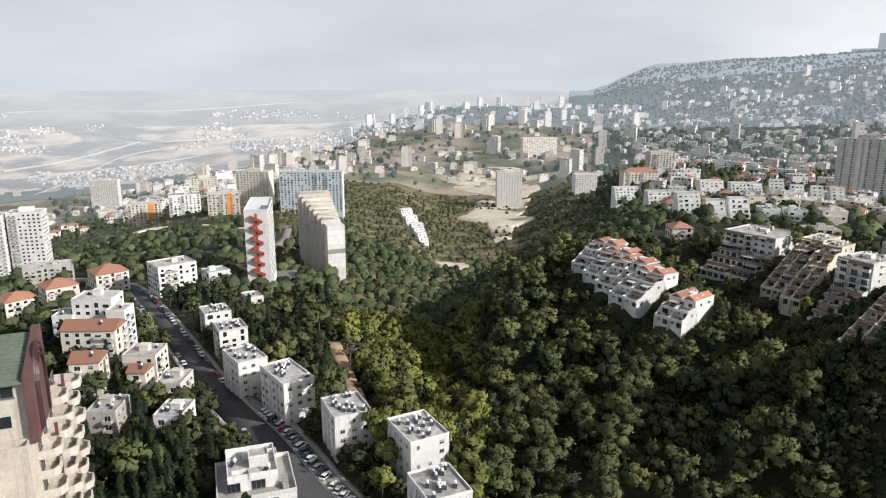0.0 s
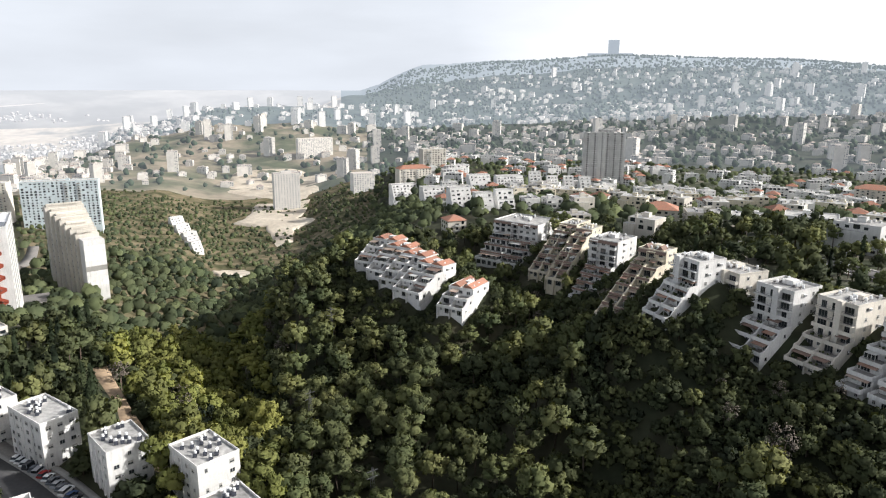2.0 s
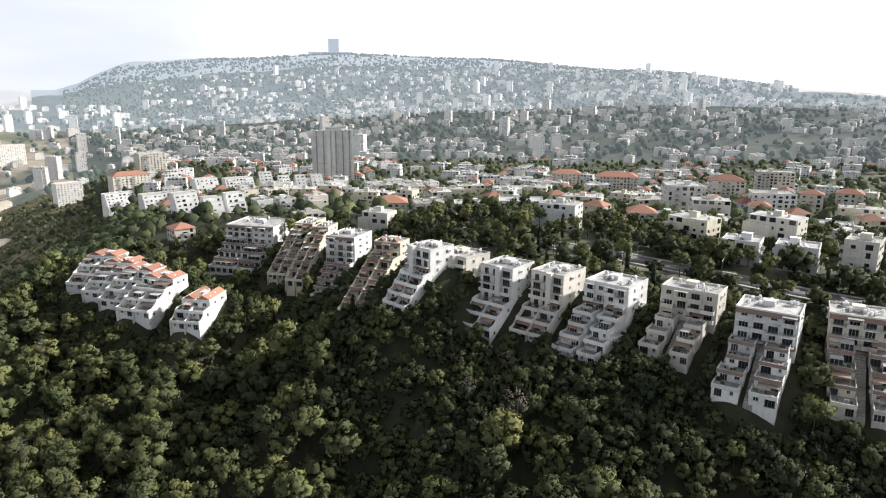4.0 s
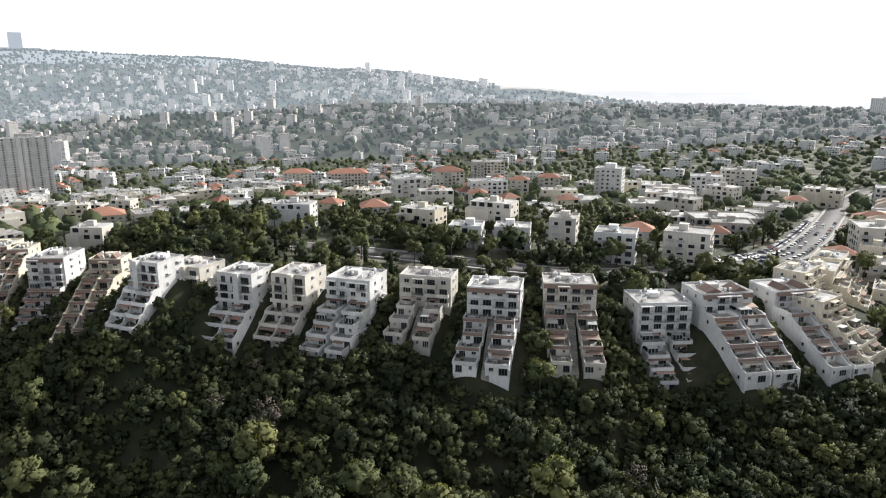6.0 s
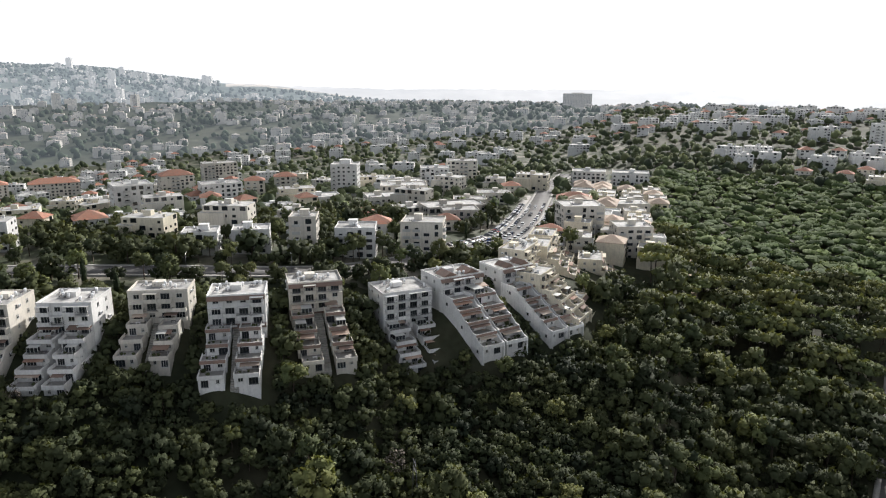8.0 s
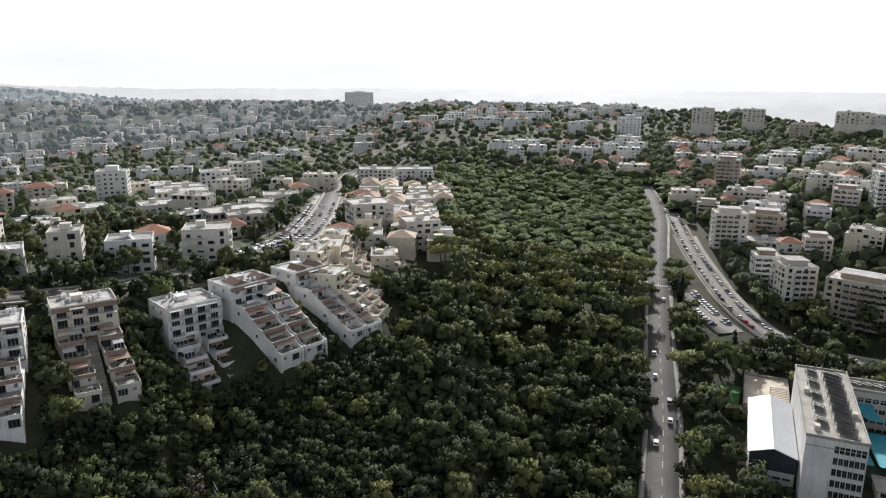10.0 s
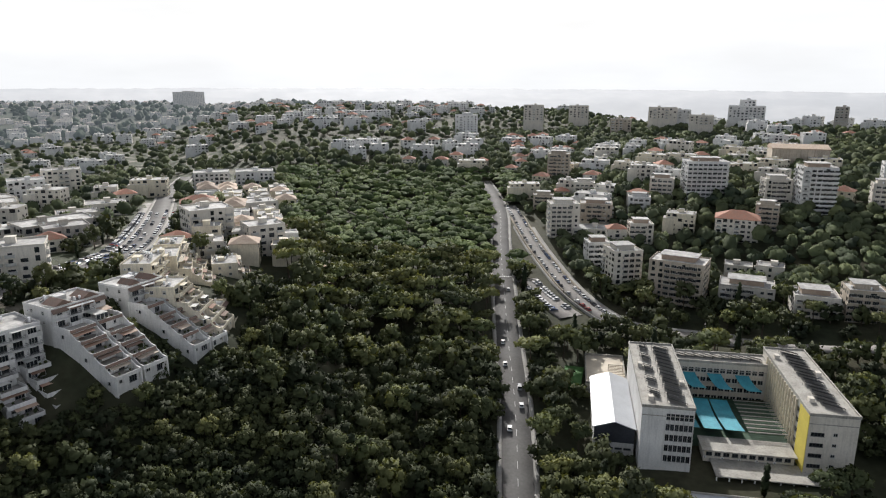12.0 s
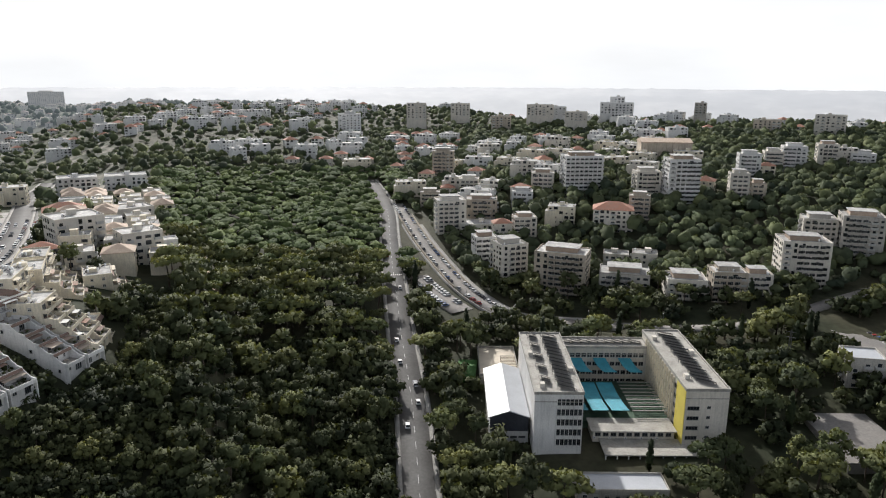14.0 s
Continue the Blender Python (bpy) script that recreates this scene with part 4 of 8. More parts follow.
# ---- trees ----
def tris_mesh(name, verts, tris, mats, slots=None, normals=None, tint=None):
    """A mesh from arrays of places and of three-cornered faces, with soft normals and a tint for each tree."""
    me = bpy.data.meshes.new(name)
    me.vertices.add(len(verts))
    me.vertices.foreach_set("co", np.asarray(verts, dtype=np.float32).ravel())
    me.loops.add(len(tris) * 3)
    me.loops.foreach_set("vertex_index", np.asarray(tris, dtype=np.int32).ravel())
    me.polygons.add(len(tris))
    me.polygons.foreach_set("loop_start", np.arange(0, len(tris) * 3, 3, dtype=np.int32))
    me.polygons.foreach_set("use_smooth", np.ones(len(tris), dtype=bool))
    for m in mats:
        me.materials.append(m)
    if slots is not None:
        me.polygons.foreach_set("material_index", np.asarray(slots, dtype=np.int32))
    if tint is not None:
        me.attributes.new("tint", "FLOAT", "POINT").data.foreach_set("value", np.asarray(tint, dtype=np.float32))
    me.update(calc_edges=True)
    if normals is not None:
        n = np.asarray(normals, dtype=float)
        n = n / np.maximum(np.linalg.norm(n, axis=1, keepdims=True), 1e-6)
        me.normals_split_custom_set_from_vertices(n.tolist())
    return me


def split(quads):
    q = np.asarray(quads)
    return np.vstack([q[:, [0, 1, 2]], q[:, [0, 2, 3]]])


def cards(rng, centres, radii, per, size, up=0.3):
    """Small leaf-cluster faces on lumps: places and quads."""
    c = np.repeat(centres, per, axis=0)
    r = np.repeat(radii, per)[:, None]
    d = rng.normal(size=(len(c), 3))
    d /= np.linalg.norm(d, axis=1, keepdims=True)
    p = c + d * r * rng.uniform(0.65, 1.05, (len(c), 1)) * np.array([1, 1, 0.8])
    n = d + rng.normal(size=d.shape) * 0.45 + np.array([0, 0, up])
    n /= np.linalg.norm(n, axis=1, keepdims=True)
    a = np.cross(n, rng.normal(size=n.shape))
    a /= np.linalg.norm(a, axis=1, keepdims=True)
    b = np.cross(n, a)
    s = size * rng.uniform(0.6, 1.3, (len(c), 1))
    bend = n * s * 0.25
    v = np.stack([p - a * s - b * s * 0.6 - bend, p + a * s - b * s * 0.6, p + a * s * 0.8 + b * s * 0.7 - bend, p - a * s * 0.9 + b * s * 0.6], 1).reshape(-1, 3)
    return v, np.arange(len(v)).reshape(-1, 4)


def trunk_quads(height, r, lean, n=5):
    rows = []
    for z, k in ((-1.5, 1.2), (height * 0.45, 0.8), (height, 0.3)):
        for i in range(n):
            a = 2 * math.pi * i / n
            rows.append((lean[0] * max(z, 0) / height + r * k * math.cos(a), lean[1] * max(z, 0) / height + r * k * math.sin(a), z))
    q = [[j * n + i, j * n + (i + 1) % n, (j + 1) * n + (i + 1) % n, (j + 1) * n + i] for j in range(2) for i in range(n)]
    return np.array(rows), np.array(q)


# kind: height, lumps, spread, rise, middle, lump radius least and most, flatness
SHAPE = {"pine": (9.0, 11, 2.3, 2.1, 6.0, 0.95, 1.6, 0.85), "umbrella": (7.5, 12, 3.3, 0.55, 6.4, 1.0, 1.5, 0.62), "scrub": (5.0, 10, 2.2, 1.6, 2.4, 1.0, 1.5, 0.85), "bare": (7.0, 14, 1.9, 2.2, 4.6, 0.6, 1.0, 1.0), "cypress": (12.0, 11, 0.35, 0.0, 0.0, 0.6, 0.9, 1.9)}


def crown_cloud(kind, seed, per, size, fine=True):
    """A crown of leafy lumps: places, three-cornered faces, soft normals."""
    rng = np.random.RandomState(seed)
    h, n, spread, rise, mid, r0, r1, flat = SHAPE[kind]
    if kind == "cypress":
        u = (np.arange(n) + 0.5) / n
        c = np.column_stack([rng.normal(size=n) * 0.12, rng.normal(size=n) * 0.12, 0.8 + u * (h - 1.6)])
        rad = 1.15 * np.sin(np.pi * np.clip(u * 0.9 + 0.08, 0, 1)) ** 0.7 * rng.uniform(0.85, 1.1, n) + 0.12
    elif kind == "umbrella":
        a, q = 2.4 * np.arange(n) + seed, spread * np.sqrt((np.arange(n) + 0.5) / n)
        c = np.column_stack([q * np.cos(a), q * np.sin(a), mid - 0.06 * q * q + rng.normal(size=n) * 0.3])
        rad = rng.uniform(r0, r1, n)
    else:
        k = np.arange(n) + 0.5
        up = 1 - 1.75 * k / n
        a = 2.4 * k + seed
        ring_r = np.sqrt(np.maximum(0, 1 - up * up))
        stretch = rng.uniform(0.7, 1.2, n)
        c = np.column_stack([spread * ring_r * np.cos(a) * stretch, spread * ring_r * np.sin(a) * stretch, mid + rise * up]) + rng.normal(size=(n, 3)) * 0.3
        rad = rng.uniform(r0, r1, n)
    heart = np.array([0, 0, (mid if mid else h * 0.5) - 1.0])
    vs, fs, ns, base = [], [], [], 0
    if kind != "bare":
        m = 6 if fine else 5
        rows = ((-0.7, 0.55), (-0.05, 0.92), (0.55, 0.72), (0.9, 0.2)) if fine else ((-0.5, 0.8), (0.3, 0.9), (0.85, 0.25))
        for ci, r in zip(c, rad):
            pts = np.array([(q * math.cos(6.283 * (i + 0.5 * j) / m), q * math.sin(6.283 * (i + 0.5 * j) / m), z) for j, (z, q) in enumerate(rows) for i in range(m)])
            pts *= rng.uniform(0.78, 1.05, (len(pts), 1))
            vs.append(ci + pts * r * 0.93 * np.array([1, 1, flat]))
            ns.append(0.5 * pts + 0.75 * (ci + pts * r - heart) / max(spread + r, 1.0) + np.array([0, 0, 0.3]))
            fs.append(split([[base + j * m + i, base + j * m + (i + 1) % m, base + (j + 1) * m + (i + 1) % m, base + (j + 1) * m + i] for j in range(len(rows) - 1) for i in range(m)]))
            base += len(pts)
    cc, rr = np.repeat(c, per, axis=0), np.repeat(rad, per)[:, None]
    d = rng.normal(size=(len(cc), 3))
    d[:, 2] += 0.25
    d /= np.linalg.norm(d, axis=1, keepdims=True)
    p = cc + d * rr * rng.uniform(0.72, 1.12, (len(cc), 1)) * np.array([1, 1, flat])
    face = d + rng.normal(size=d.shape) * 0.55
    face /= np.linalg.norm(face, axis=1, keepdims=True)
    e1 = np.cross(face, rng.normal(size=face.shape))
    e1 /= np.linalg.norm(e1, axis=1, keepdims=True)
    e2 = np.cross(face, e1)
    s = size * rng.uniform(0.55, 1.25, (len(cc), 1))
    v = np.stack([p - e1 * s - e2 * s * 0.5, p + e1 * s - e2 * s * 0.6, p + e2 * s * 1.1], 1)
    out = 0.45 * d + 0.75 * (p - heart) / (spread + rr) + face * 0.2 + np.array([0, 0, 0.3])
    vs.append(v.reshape(-1, 3))
    ns.append(np.repeat(out, 3, axis=0))
    fs.append(np.arange(len(v) * 3).reshape(-1, 3) + base)
    return np.vstack(vs), np.vstack(fs), np.vstack(ns), h


def light_tree(kind, k, lean, per, size, fine=True):
    """A tree of few faces for the wood's mass, with its trunk."""
    v, f, nm, h = crown_cloud(kind, 7 * k + 3, per, size, fine)
    tv, tq = trunk_quads(h * 0.7, 0.22, lean, 4)
    tq = split(tq)
    return np.vstack([v, tv]), np.vstack([f, tq + len(v)]), np.concatenate([np.zeros(len(f)), np.ones(len(tq))]), np.vstack([nm, tv * np.array([1, 1, 0]) + np.array([0.01, 0, 0])])


KINDS = {"pine": (PINE, "pine tree", "green aleppo pine with an uneven open crown"), "umbrella": (PINE, "pine tree", "broad umbrella pine with a flat dark crown"),
         "scrub": (OAK, "tree", "low evergreen oak with a dense dark crown"), "bare": (DRY, "tree", "leafless grey tree with fine twigs"), "cypress": (CYPRESS, "cypress", "tall narrow dark green cypress")}
CROWNS, TRUNKS, LIGHT, LIGHTER = {}, {}, {}, {}
for kind, (mat, _, _) in KINDS.items():
    for k in range(6):
        v, f, nm, h = crown_cloud(kind, 11 * k + len(kind), 58, 0.3 if kind != "bare" else 0.16)
        CROWNS[kind, k] = tris_mesh("crown", v, f, [mat], None, nm, np.full(len(v), -0.5 + 0.2 * k))
        bm = bmesh.new()
        lean = (0.4 * math.sin(k * 2.1), 0.4 * math.cos(k * 1.7))
        tube(bm, (0, 0, -1.5), (lean[0], lean[1], h * 0.75), 0.24, 0.09, 7)
        for b in range(4 if kind != "cypress" else 1):
            a = b * 1.6 + k
            z = h * (0.4 + 0.08 * b)
            tube(bm, (lean[0] * z / h, lean[1] * z / h, z), (lean[0] + 1.9 * math.cos(a), lean[1] + 1.9 * math.sin(a), z + 1.7), 0.09, 0.03, 5)
        TRUNKS[kind, k] = mesh_of("trunk", bm, [BARK])
        LIGHT[kind, k] = light_tree(kind, k, lean, 34 if kind != "bare" else 40, 0.38 if kind != "bare" else 0.16, False)
        LIGHTER[kind, k] = light_tree(kind, k, lean, 14 if kind != "bare" else 24, 0.55 if kind != "bare" else 0.22, False)


def tree(kind, x, y, z, size, turn):
    mat, category, label = KINDS[kind]
    k = int(abs(x * 7 + y * 3)) % 6
    t = thing(category.replace(" ", "_"), pose(x, y, z, 0, 0, turn) @ Matrix.Diagonal((size, size, size, 1)), label, category, "trees of the valley" if kind != "cypress" else "cypresses")
    part_of("trunk", TRUNKS[kind, k], t)
    part_of("crown", CROWNS[kind, k], t)
    return t


def wood(name, kinds, xs, ys, zs, sizes, label, seed, mats, plain=None):
    """Many trees as one mass: leaf clusters and trunks in one mesh."""
    rng = np.random.RandomState(seed)
    vs, qs, ss, ns, ts, base = [], [], [], [], [], 0
    for i, (x, y, z, s, kind) in enumerate(zip(xs, ys, zs, sizes, kinds)):
        v, q, sl, nm = (LIGHTER if plain is not None and plain[i] else LIGHT)[kind, rng.randint(6)]
        a, tall = rng.uniform(0, 6.283), rng.uniform(0.85, 1.2)
        ca, sa = math.cos(a), math.sin(a)
        vs.append(np.column_stack([x + (v[:, 0] * ca - v[:, 1] * sa) * s, y + (v[:, 0] * sa + v[:, 1] * ca) * s, z + v[:, 2] * s * tall]))
        ns.append(np.column_stack([nm[:, 0] * ca - nm[:, 1] * sa, nm[:, 0] * sa + nm[:, 1] * ca, nm[:, 2]]))
        slot = {"pine": 0, "umbrella": 0, "scrub": 2, "bare": 3, "cypress": 4}[kind]
        qs.append(q + base)
        ss.append(np.where(sl == 1, 1, slot))
        ts.append(np.full(len(v), np.clip(rng.normal() * 0.5, -1, 1)))
        base += len(v)
    if vs:
        tagged(new(name, tris_mesh(name, np.vstack(vs), np.vstack(qs), mats, np.concatenate(ss), np.vstack(ns), np.concatenate(ts))), label, "woodland", "", "stuff")


def blob_arrays(seed, lumps, r, h):
    """A small lumpy crown of few faces for distant trees: open six-sided domes."""
    rng = np.random.RandomState(seed)
    vs, qs = [], []
    for k in range(lumps):
        c = np.array([rng.uniform(-0.5, 0.5) * r, rng.uniform(-0.5, 0.5) * r, h * rng.uniform(0.1, 0.45)]) if lumps > 1 else np.array([0, 0, h * 0.2])
        rr = r * rng.uniform(0.55, 0.8) if lumps > 1 else r
        n, b = (5 if lumps > 1 else 4), len(vs)
        for z, q in ((-0.5 * rr, 0.75), (0.25 * rr, 1.0), (0.8 * rr, 0.55), (0.95 * rr, 0.12)):
            for i in range(n):
                a = 6.283 * i / n + 0.4 * k
                j = rng.uniform(0.65, 1.3)
                vs.append((c[0] + rr * q * j * math.cos(a), c[1] + rr * q * j * math.sin(a), c[2] + z * rng.uniform(0.85, 1.15)))
        for j in range(3):
            for i in range(n):
                qs.append([b + j * n + i, b + j * n + (i + 1) % n, b + (j + 1) * n + (i + 1) % n, b + (j + 1) * n + i])
    return np.array(vs), np.array(qs)


def leafy(v, q, seed, n):
    """Adds loose leaf clusters round a lumpy crown; also gives soft normals."""
    rng = np.random.RandomState(seed)
    q = split(q)
    nm = v - np.array([0, 0, 0.2])
    if n:
        pick, mixw = q[rng.randint(len(q), size=n)], rng.dirichlet((1, 1, 1), n)
        c = (v[pick] * mixw[:, :, None]).sum(axis=1) * 1.04
        w, f = cards(rng, c, np.full(n, 0.3), 1, 0.55)
        w = w.reshape(-1, 4, 3)[:, :3].reshape(-1, 3)
        q = np.vstack([q, np.arange(len(w)).reshape(-1, 3) + len(v)])
        nm = np.vstack([nm, np.repeat(c - np.array([0, 0, 0.2]), 3, axis=0)])
        v = np.vstack([v, w])
    return v, q, nm


def far_wood(name, xs, ys, zs, sizes, lumps, mat, label, seed, flat=1.0, leaves=0, upward=0.0):
    rng = np.random.RandomState(seed)
    kinds = [leafy(*blob_arrays(k + seed, lumps, 3.6, 5.0), k, leaves) for k in range(8)]
    vs, qs, ns, ts, base = [], [], [], [], 0
    for x, y, z, s in zip(xs, ys, zs, sizes):
        v, q, nm = kinds[rng.randint(8)]
        a = rng.uniform(0, 6.283)
        ca, sa = math.cos(a), math.sin(a)
        vs.append(np.column_stack([x + (v[:, 0] * ca - v[:, 1] * sa) * s, y + (v[:, 0] * sa + v[:, 1] * ca) * s, z + 1.5 * s + v[:, 2] * s * flat * rng.uniform(0.8, 1.3)]))
        ns.append(np.column_stack([nm[:, 0] * ca - nm[:, 1] * sa, nm[:, 0] * sa + nm[:, 1] * ca, nm[:, 2] + upward]))
        ts.append(np.full(len(v), np.clip(rng.normal() * 0.5, -1, 1)))
        qs.append(q + base)
        base += len(v)
    tagged(new(name, tris_mesh(name, np.vstack(vs), np.vstack(qs), [mat], None, np.vstack(ns), np.concatenate(ts))), label, "woodland", "", "stuff")


# ---- streets ----
ridge_street = plan_road([(-3, 127), (-27, 160), (-42, 178), (-57, 202), (-79, 231), (-105, 274), (-134, 320), (-165, 369), (-191, 411), (-231, 448), (-299, 484)], 17)
soil_track = plan_road([(-22, 198), (-29, 224), (-40, 260), (-52, 302)], 8, False)
park_path = plan_road([(-322, 568), (-326, 635), (-338, 733), (-302, 753), (-227, 690), (-189, 682)], 7, False)
park_road = plan_road([(-251, 562), (-201, 545), (-163, 550), (-148, 621), (-165, 720)], 9, False)
for open_line in (park_path[::6], park_road[::6]):
    for ox, oy, _z in open_line:
        take(ox + 3, oy - 14, 0, 16, 34, 0)
wood_path = plan_road([(320, -77), (335, -79), (367, -84), (396, -91)], 4, False)
house_street = plan_road([(231, 338), (216, 294), (212, 230), (224, 127), (242, 68), (285, 35), (313, 10), (374, -1), (474, -10), (566, -18), (676, -39)], 15)
valley_road = plan_road([(117, -68), (172, -96), (192, -107), (224, -124), (266, -144), (313, -168), (381, -202), (471, -251), (559, -280)], 14)
side_road = plan_road([(473, -260), (393, -230), (332, -212), (299, -204), (265, -202), (254, -207), (226, -237), (186, -274), (178, -329), (172, -382)], 18)

for k in range(40):
    ox, oy = 262 + 4.5 * k, -168 - 1.9 * k
    take(ox, oy - 8, -25, 7, 22 if k < 14 else 26, 0)
# terraces cut into the slope under the houses beside the street
BLOCKS = ((-30, 198.2, -64.4, 14.8, 12, 5, -98.8), (-7.4, 184.5, -61.6, 16.2, 12.2, 5, -98.8), (-0.9, 156.7, -64.8, 14, 11.8, 5, -99.5), (-54, 223.3, -53.4, 19.9, 11.2, 5, -98.8), (-74.4, 244, -52.9, 16.2, 11.2, 5, -100.8), (-90.9, 280.4, -60.0, 12.5, 11.8, 5, -102.7), (-105.3, 305.4, -60.0, 12.5, 11.8, 5, -104))
PADS.extend([(-144.3, 271.7, 16.9, 259.4), (-133.9, 250.9, 11.7, 258.1), (-122.2, 230.1, 7.8, 255.5), (-114.4, 245.7, 6.5, 251.6), (-106.6, 204.1, 7.8, 250.9), (-94.9, 227.5, 5.2, 249.6)])
PADS.extend([(bx, by, 7.5, EYE + roof - 2.9 * bf + 0.1) for bx, by, br, bw, bd, bf, roof in BLOCKS])

# houses stepping down the slope: middle of the roof's front edge, turn, roof height under the eye, width, storeys above, steps below, wall, gap, stride, depth, drift, tiles, attic, loggias, label
YELLOW_ROW, ATTIC_ROW, TALL_ROW = "pale yellow stepped terrace houses with awnings", "white terraced houses with red tiled attic roofs", "white stepped apartment house with planted terraces"
STEPPED = [
    (138.4, 177.0, -83.8, -54.0, 10.8, 3, 4, WHITE, 0.0, 2.65, 11.2, 0.08, False, False, True, TALL_ROW),
    (150.1, 174.3, -84.7, -57.7, 14.2, 4, 3, CREAM, 0.0, 2.6, 12.0, 0.0, False, False, True, TALL_ROW),
    (152.9, 155.1, -78.9, -58.2, 12.2, 4, 3, WHITE, 0.0, 3.7, 12.8, 0.0, False, False, True, TALL_ROW),
    (161.1, 140.9, -80.3, -58.7, 11.8, 4, 3, CREAM, 0.0, 3.4, 13.7, 0.0, False, False, True, TALL_ROW),
    (167.7, 123.3, -80.1, -59.4, 14.4, 3, 4, WHITE, 1.6, 3.57, 13.3, -0.12, False, False, False, TALL_ROW),
    (179.8, 103.3, -75.8, -58.8, 16.2, 3, 3, CREAM, 3.6, 4.5, 10.0, -0.4, False, False, False, TALL_ROW),
    (179.0, 80.1, -73.0, -58.9, 15.5, 3, 4, WHITE, 2.4, 4.05, 11.8, -0.3, True, False, False, TALL_ROW),
    (198.3, 63.4, -67.4, -60.3, 16.0, 3, 4, CREAM, 3.4, 5.2, 11.4, 0.3, True, False, False, TALL_ROW),
    (211.9, 37.7, -57.7, -66.3, 16.6, 4, 4, WHITE, 2.6, 3.4, 13.9, 0.3, False, False, False, TALL_ROW),
    (222.7, 21.3, -52.1, -63.7, 16.7, 2, 5, WHITE, 1.2, 3.92, 12.8, 0.36, True, True, False, TALL_ROW),
    (239.8, 3.3, -48.0, -64.7, 14.0, 2, 5, WHITE, 1.2, 4.06, 12.8, 0.5, True, True, False, TALL_ROW),
    (145.3, 321.7, -54.9, -71.4, 26.0, 3, 4, WHITE, 0.0, 4.38, 21.9, 0.15, True, False, False, "long white terraced apartment block"),
    (161.1, 295.3, -54.4, -67.9, 9.1, 1, 6, YELLOW, 0.4, 5.01, 15.6, 0.14, True, False, False, "pale yellow terraced block with curved side walls"),
    (159.7, 277.4, -53.9, -66.6, 7.8, 1, 6, YELLOW, 0.4, 4.91, 11.6, 0.08, True, False, False, "pale yellow terraced block with curved side walls"),
    (153.3, 249.8, -61.6, -65.3, 13.5, 4, 5, WHITE, 0.0, 2.9, 15.9, 0.03, True, False, False, "white apartment cube over brown tiled terraces"),
    (153.2, 215.6, -60.3, -61.4, 11.1, 2, 6, YELLOW, 1.0, 4.4, 9.0, -0.26, True, True, False, "cream stepped house with brown tiled wings"),
    (90.6, 251.2, -49.7, -81.0, 11.3, 1, 2, WHITE, 0.0, 4.04, 13.2, 0.0, False, True, False, ATTIC_ROW),
    (241.2, -7.2, -24, -66.3, 13.0, 2, 4, YELLOW, 0.0, 3.4, 10, 0.0, False, False, False, YELLOW_ROW),
    (261.5, -1.3, -18, -62.4, 16.9, 3, 4, YELLOW, 0.0, 3.4, 10, 0.0, False, False, False, YELLOW_ROW),
    (279.4, -8.9, -8, -65.0, 15.6, 2, 5, YELLOW, 0.0, 3.4, 10, 0.0, False, False, False, YELLOW_ROW),
    (248.6, -20.2, -20, -78.0, 11.7, 2, 1, YELLOW, 0.0, 3.4, 10, 0.0, True, False, False, YELLOW_ROW),
    (298.9, -11.8, -10, -65.0, 15.6, 3, 3, YELLOW, 0.0, 3.4, 10, 0.0, False, False, False, YELLOW_ROW),
    (296.4, -32.0, -6, -74.1, 15.6, 2, 3, YELLOW, 0.0, 3.4, 10, 0.0, True, False, False, YELLOW_ROW),
]
STEPPED += [(79.5 + 2.4 * k, 332.9 - 17.3 * k, -49 - 3 * k, -78.6, 15.0, 1, 3, WHITE, 0.0, 4.8, 9, 0.0, False, True, False, ATTIC_ROW) for k in range(4)]
for hx, hy, hr, hz, hw, top, steps, _wall, _gap, stride, deep, skew, *_rest in STEPPED:
    for k in range(steps + 1):
        c, q = math.cos(radians(hr)), math.sin(radians(hr))
        for u in np.arange(-hw / 2 + 4, hw / 2 - 3.9, 8):
            u = u + skew * k
            PADS.append((hx + u * c + stride * k * q, hy + u * q - stride * k * c, 4.0, EYE + hz - 0.6 - 2.75 * (top + max(k, 0.4)) - 3.4))
        PADS.append((hx - deep * q, hy + deep * c, 5.0, EYE + hz - 2.75 * min(2, top) - 1.0))

# ---- ground: one sheet to the horizon ----
radii = np.concatenate([np.array([0.02, 8.0, 26, 45, 65, 80, 93]), np.arange(104, 430, 3.0), 430 * 1.02 ** np.arange(0, 138)])
radii = np.append(radii[radii < 4900], 4960)
turns = np.concatenate([np.arange(-40, 165, 0.5), np.arange(165, 320, 3.0)])
gr, gt = np.meshgrid(radii, np.radians(turns), indexing="ij")
gx, gy = (gr * np.sin(gt)).ravel(), (gr * np.cos(gt)).ravel()
gz = levelled(gx, gy)
rough = np.array([noise.noise(Vector((a * 0.02, b * 0.02, 0.3))) + 0.5 * noise.noise(Vector((a * 0.11, b * 0.11, 2.3))) for a, b in zip(gx, gy)])
R, T = len(radii), len(turns)
ii, jj = np.meshgrid(np.arange(R - 1), np.arange(T), indexing="ij")
nn = (jj + 1) % T
gq = np.stack([ii * T + jj, ii * T + nn, (ii + 1) * T + nn, (ii + 1) * T + jj], -1).reshape(-1, 4)[:, ::-1]
on_road = is_taken(gx, gy)
gz = gz + np.where(on_road | (gr.ravel() > 2860) & (gt.ravel() < 0.2), 0, rough * np.clip(gr.ravel() / 300, 0.6, 7))
# haze painted in steps: farther rings take ground materials with stronger glow
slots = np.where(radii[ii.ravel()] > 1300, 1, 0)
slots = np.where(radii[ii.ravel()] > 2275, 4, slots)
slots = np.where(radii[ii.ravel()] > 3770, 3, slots)
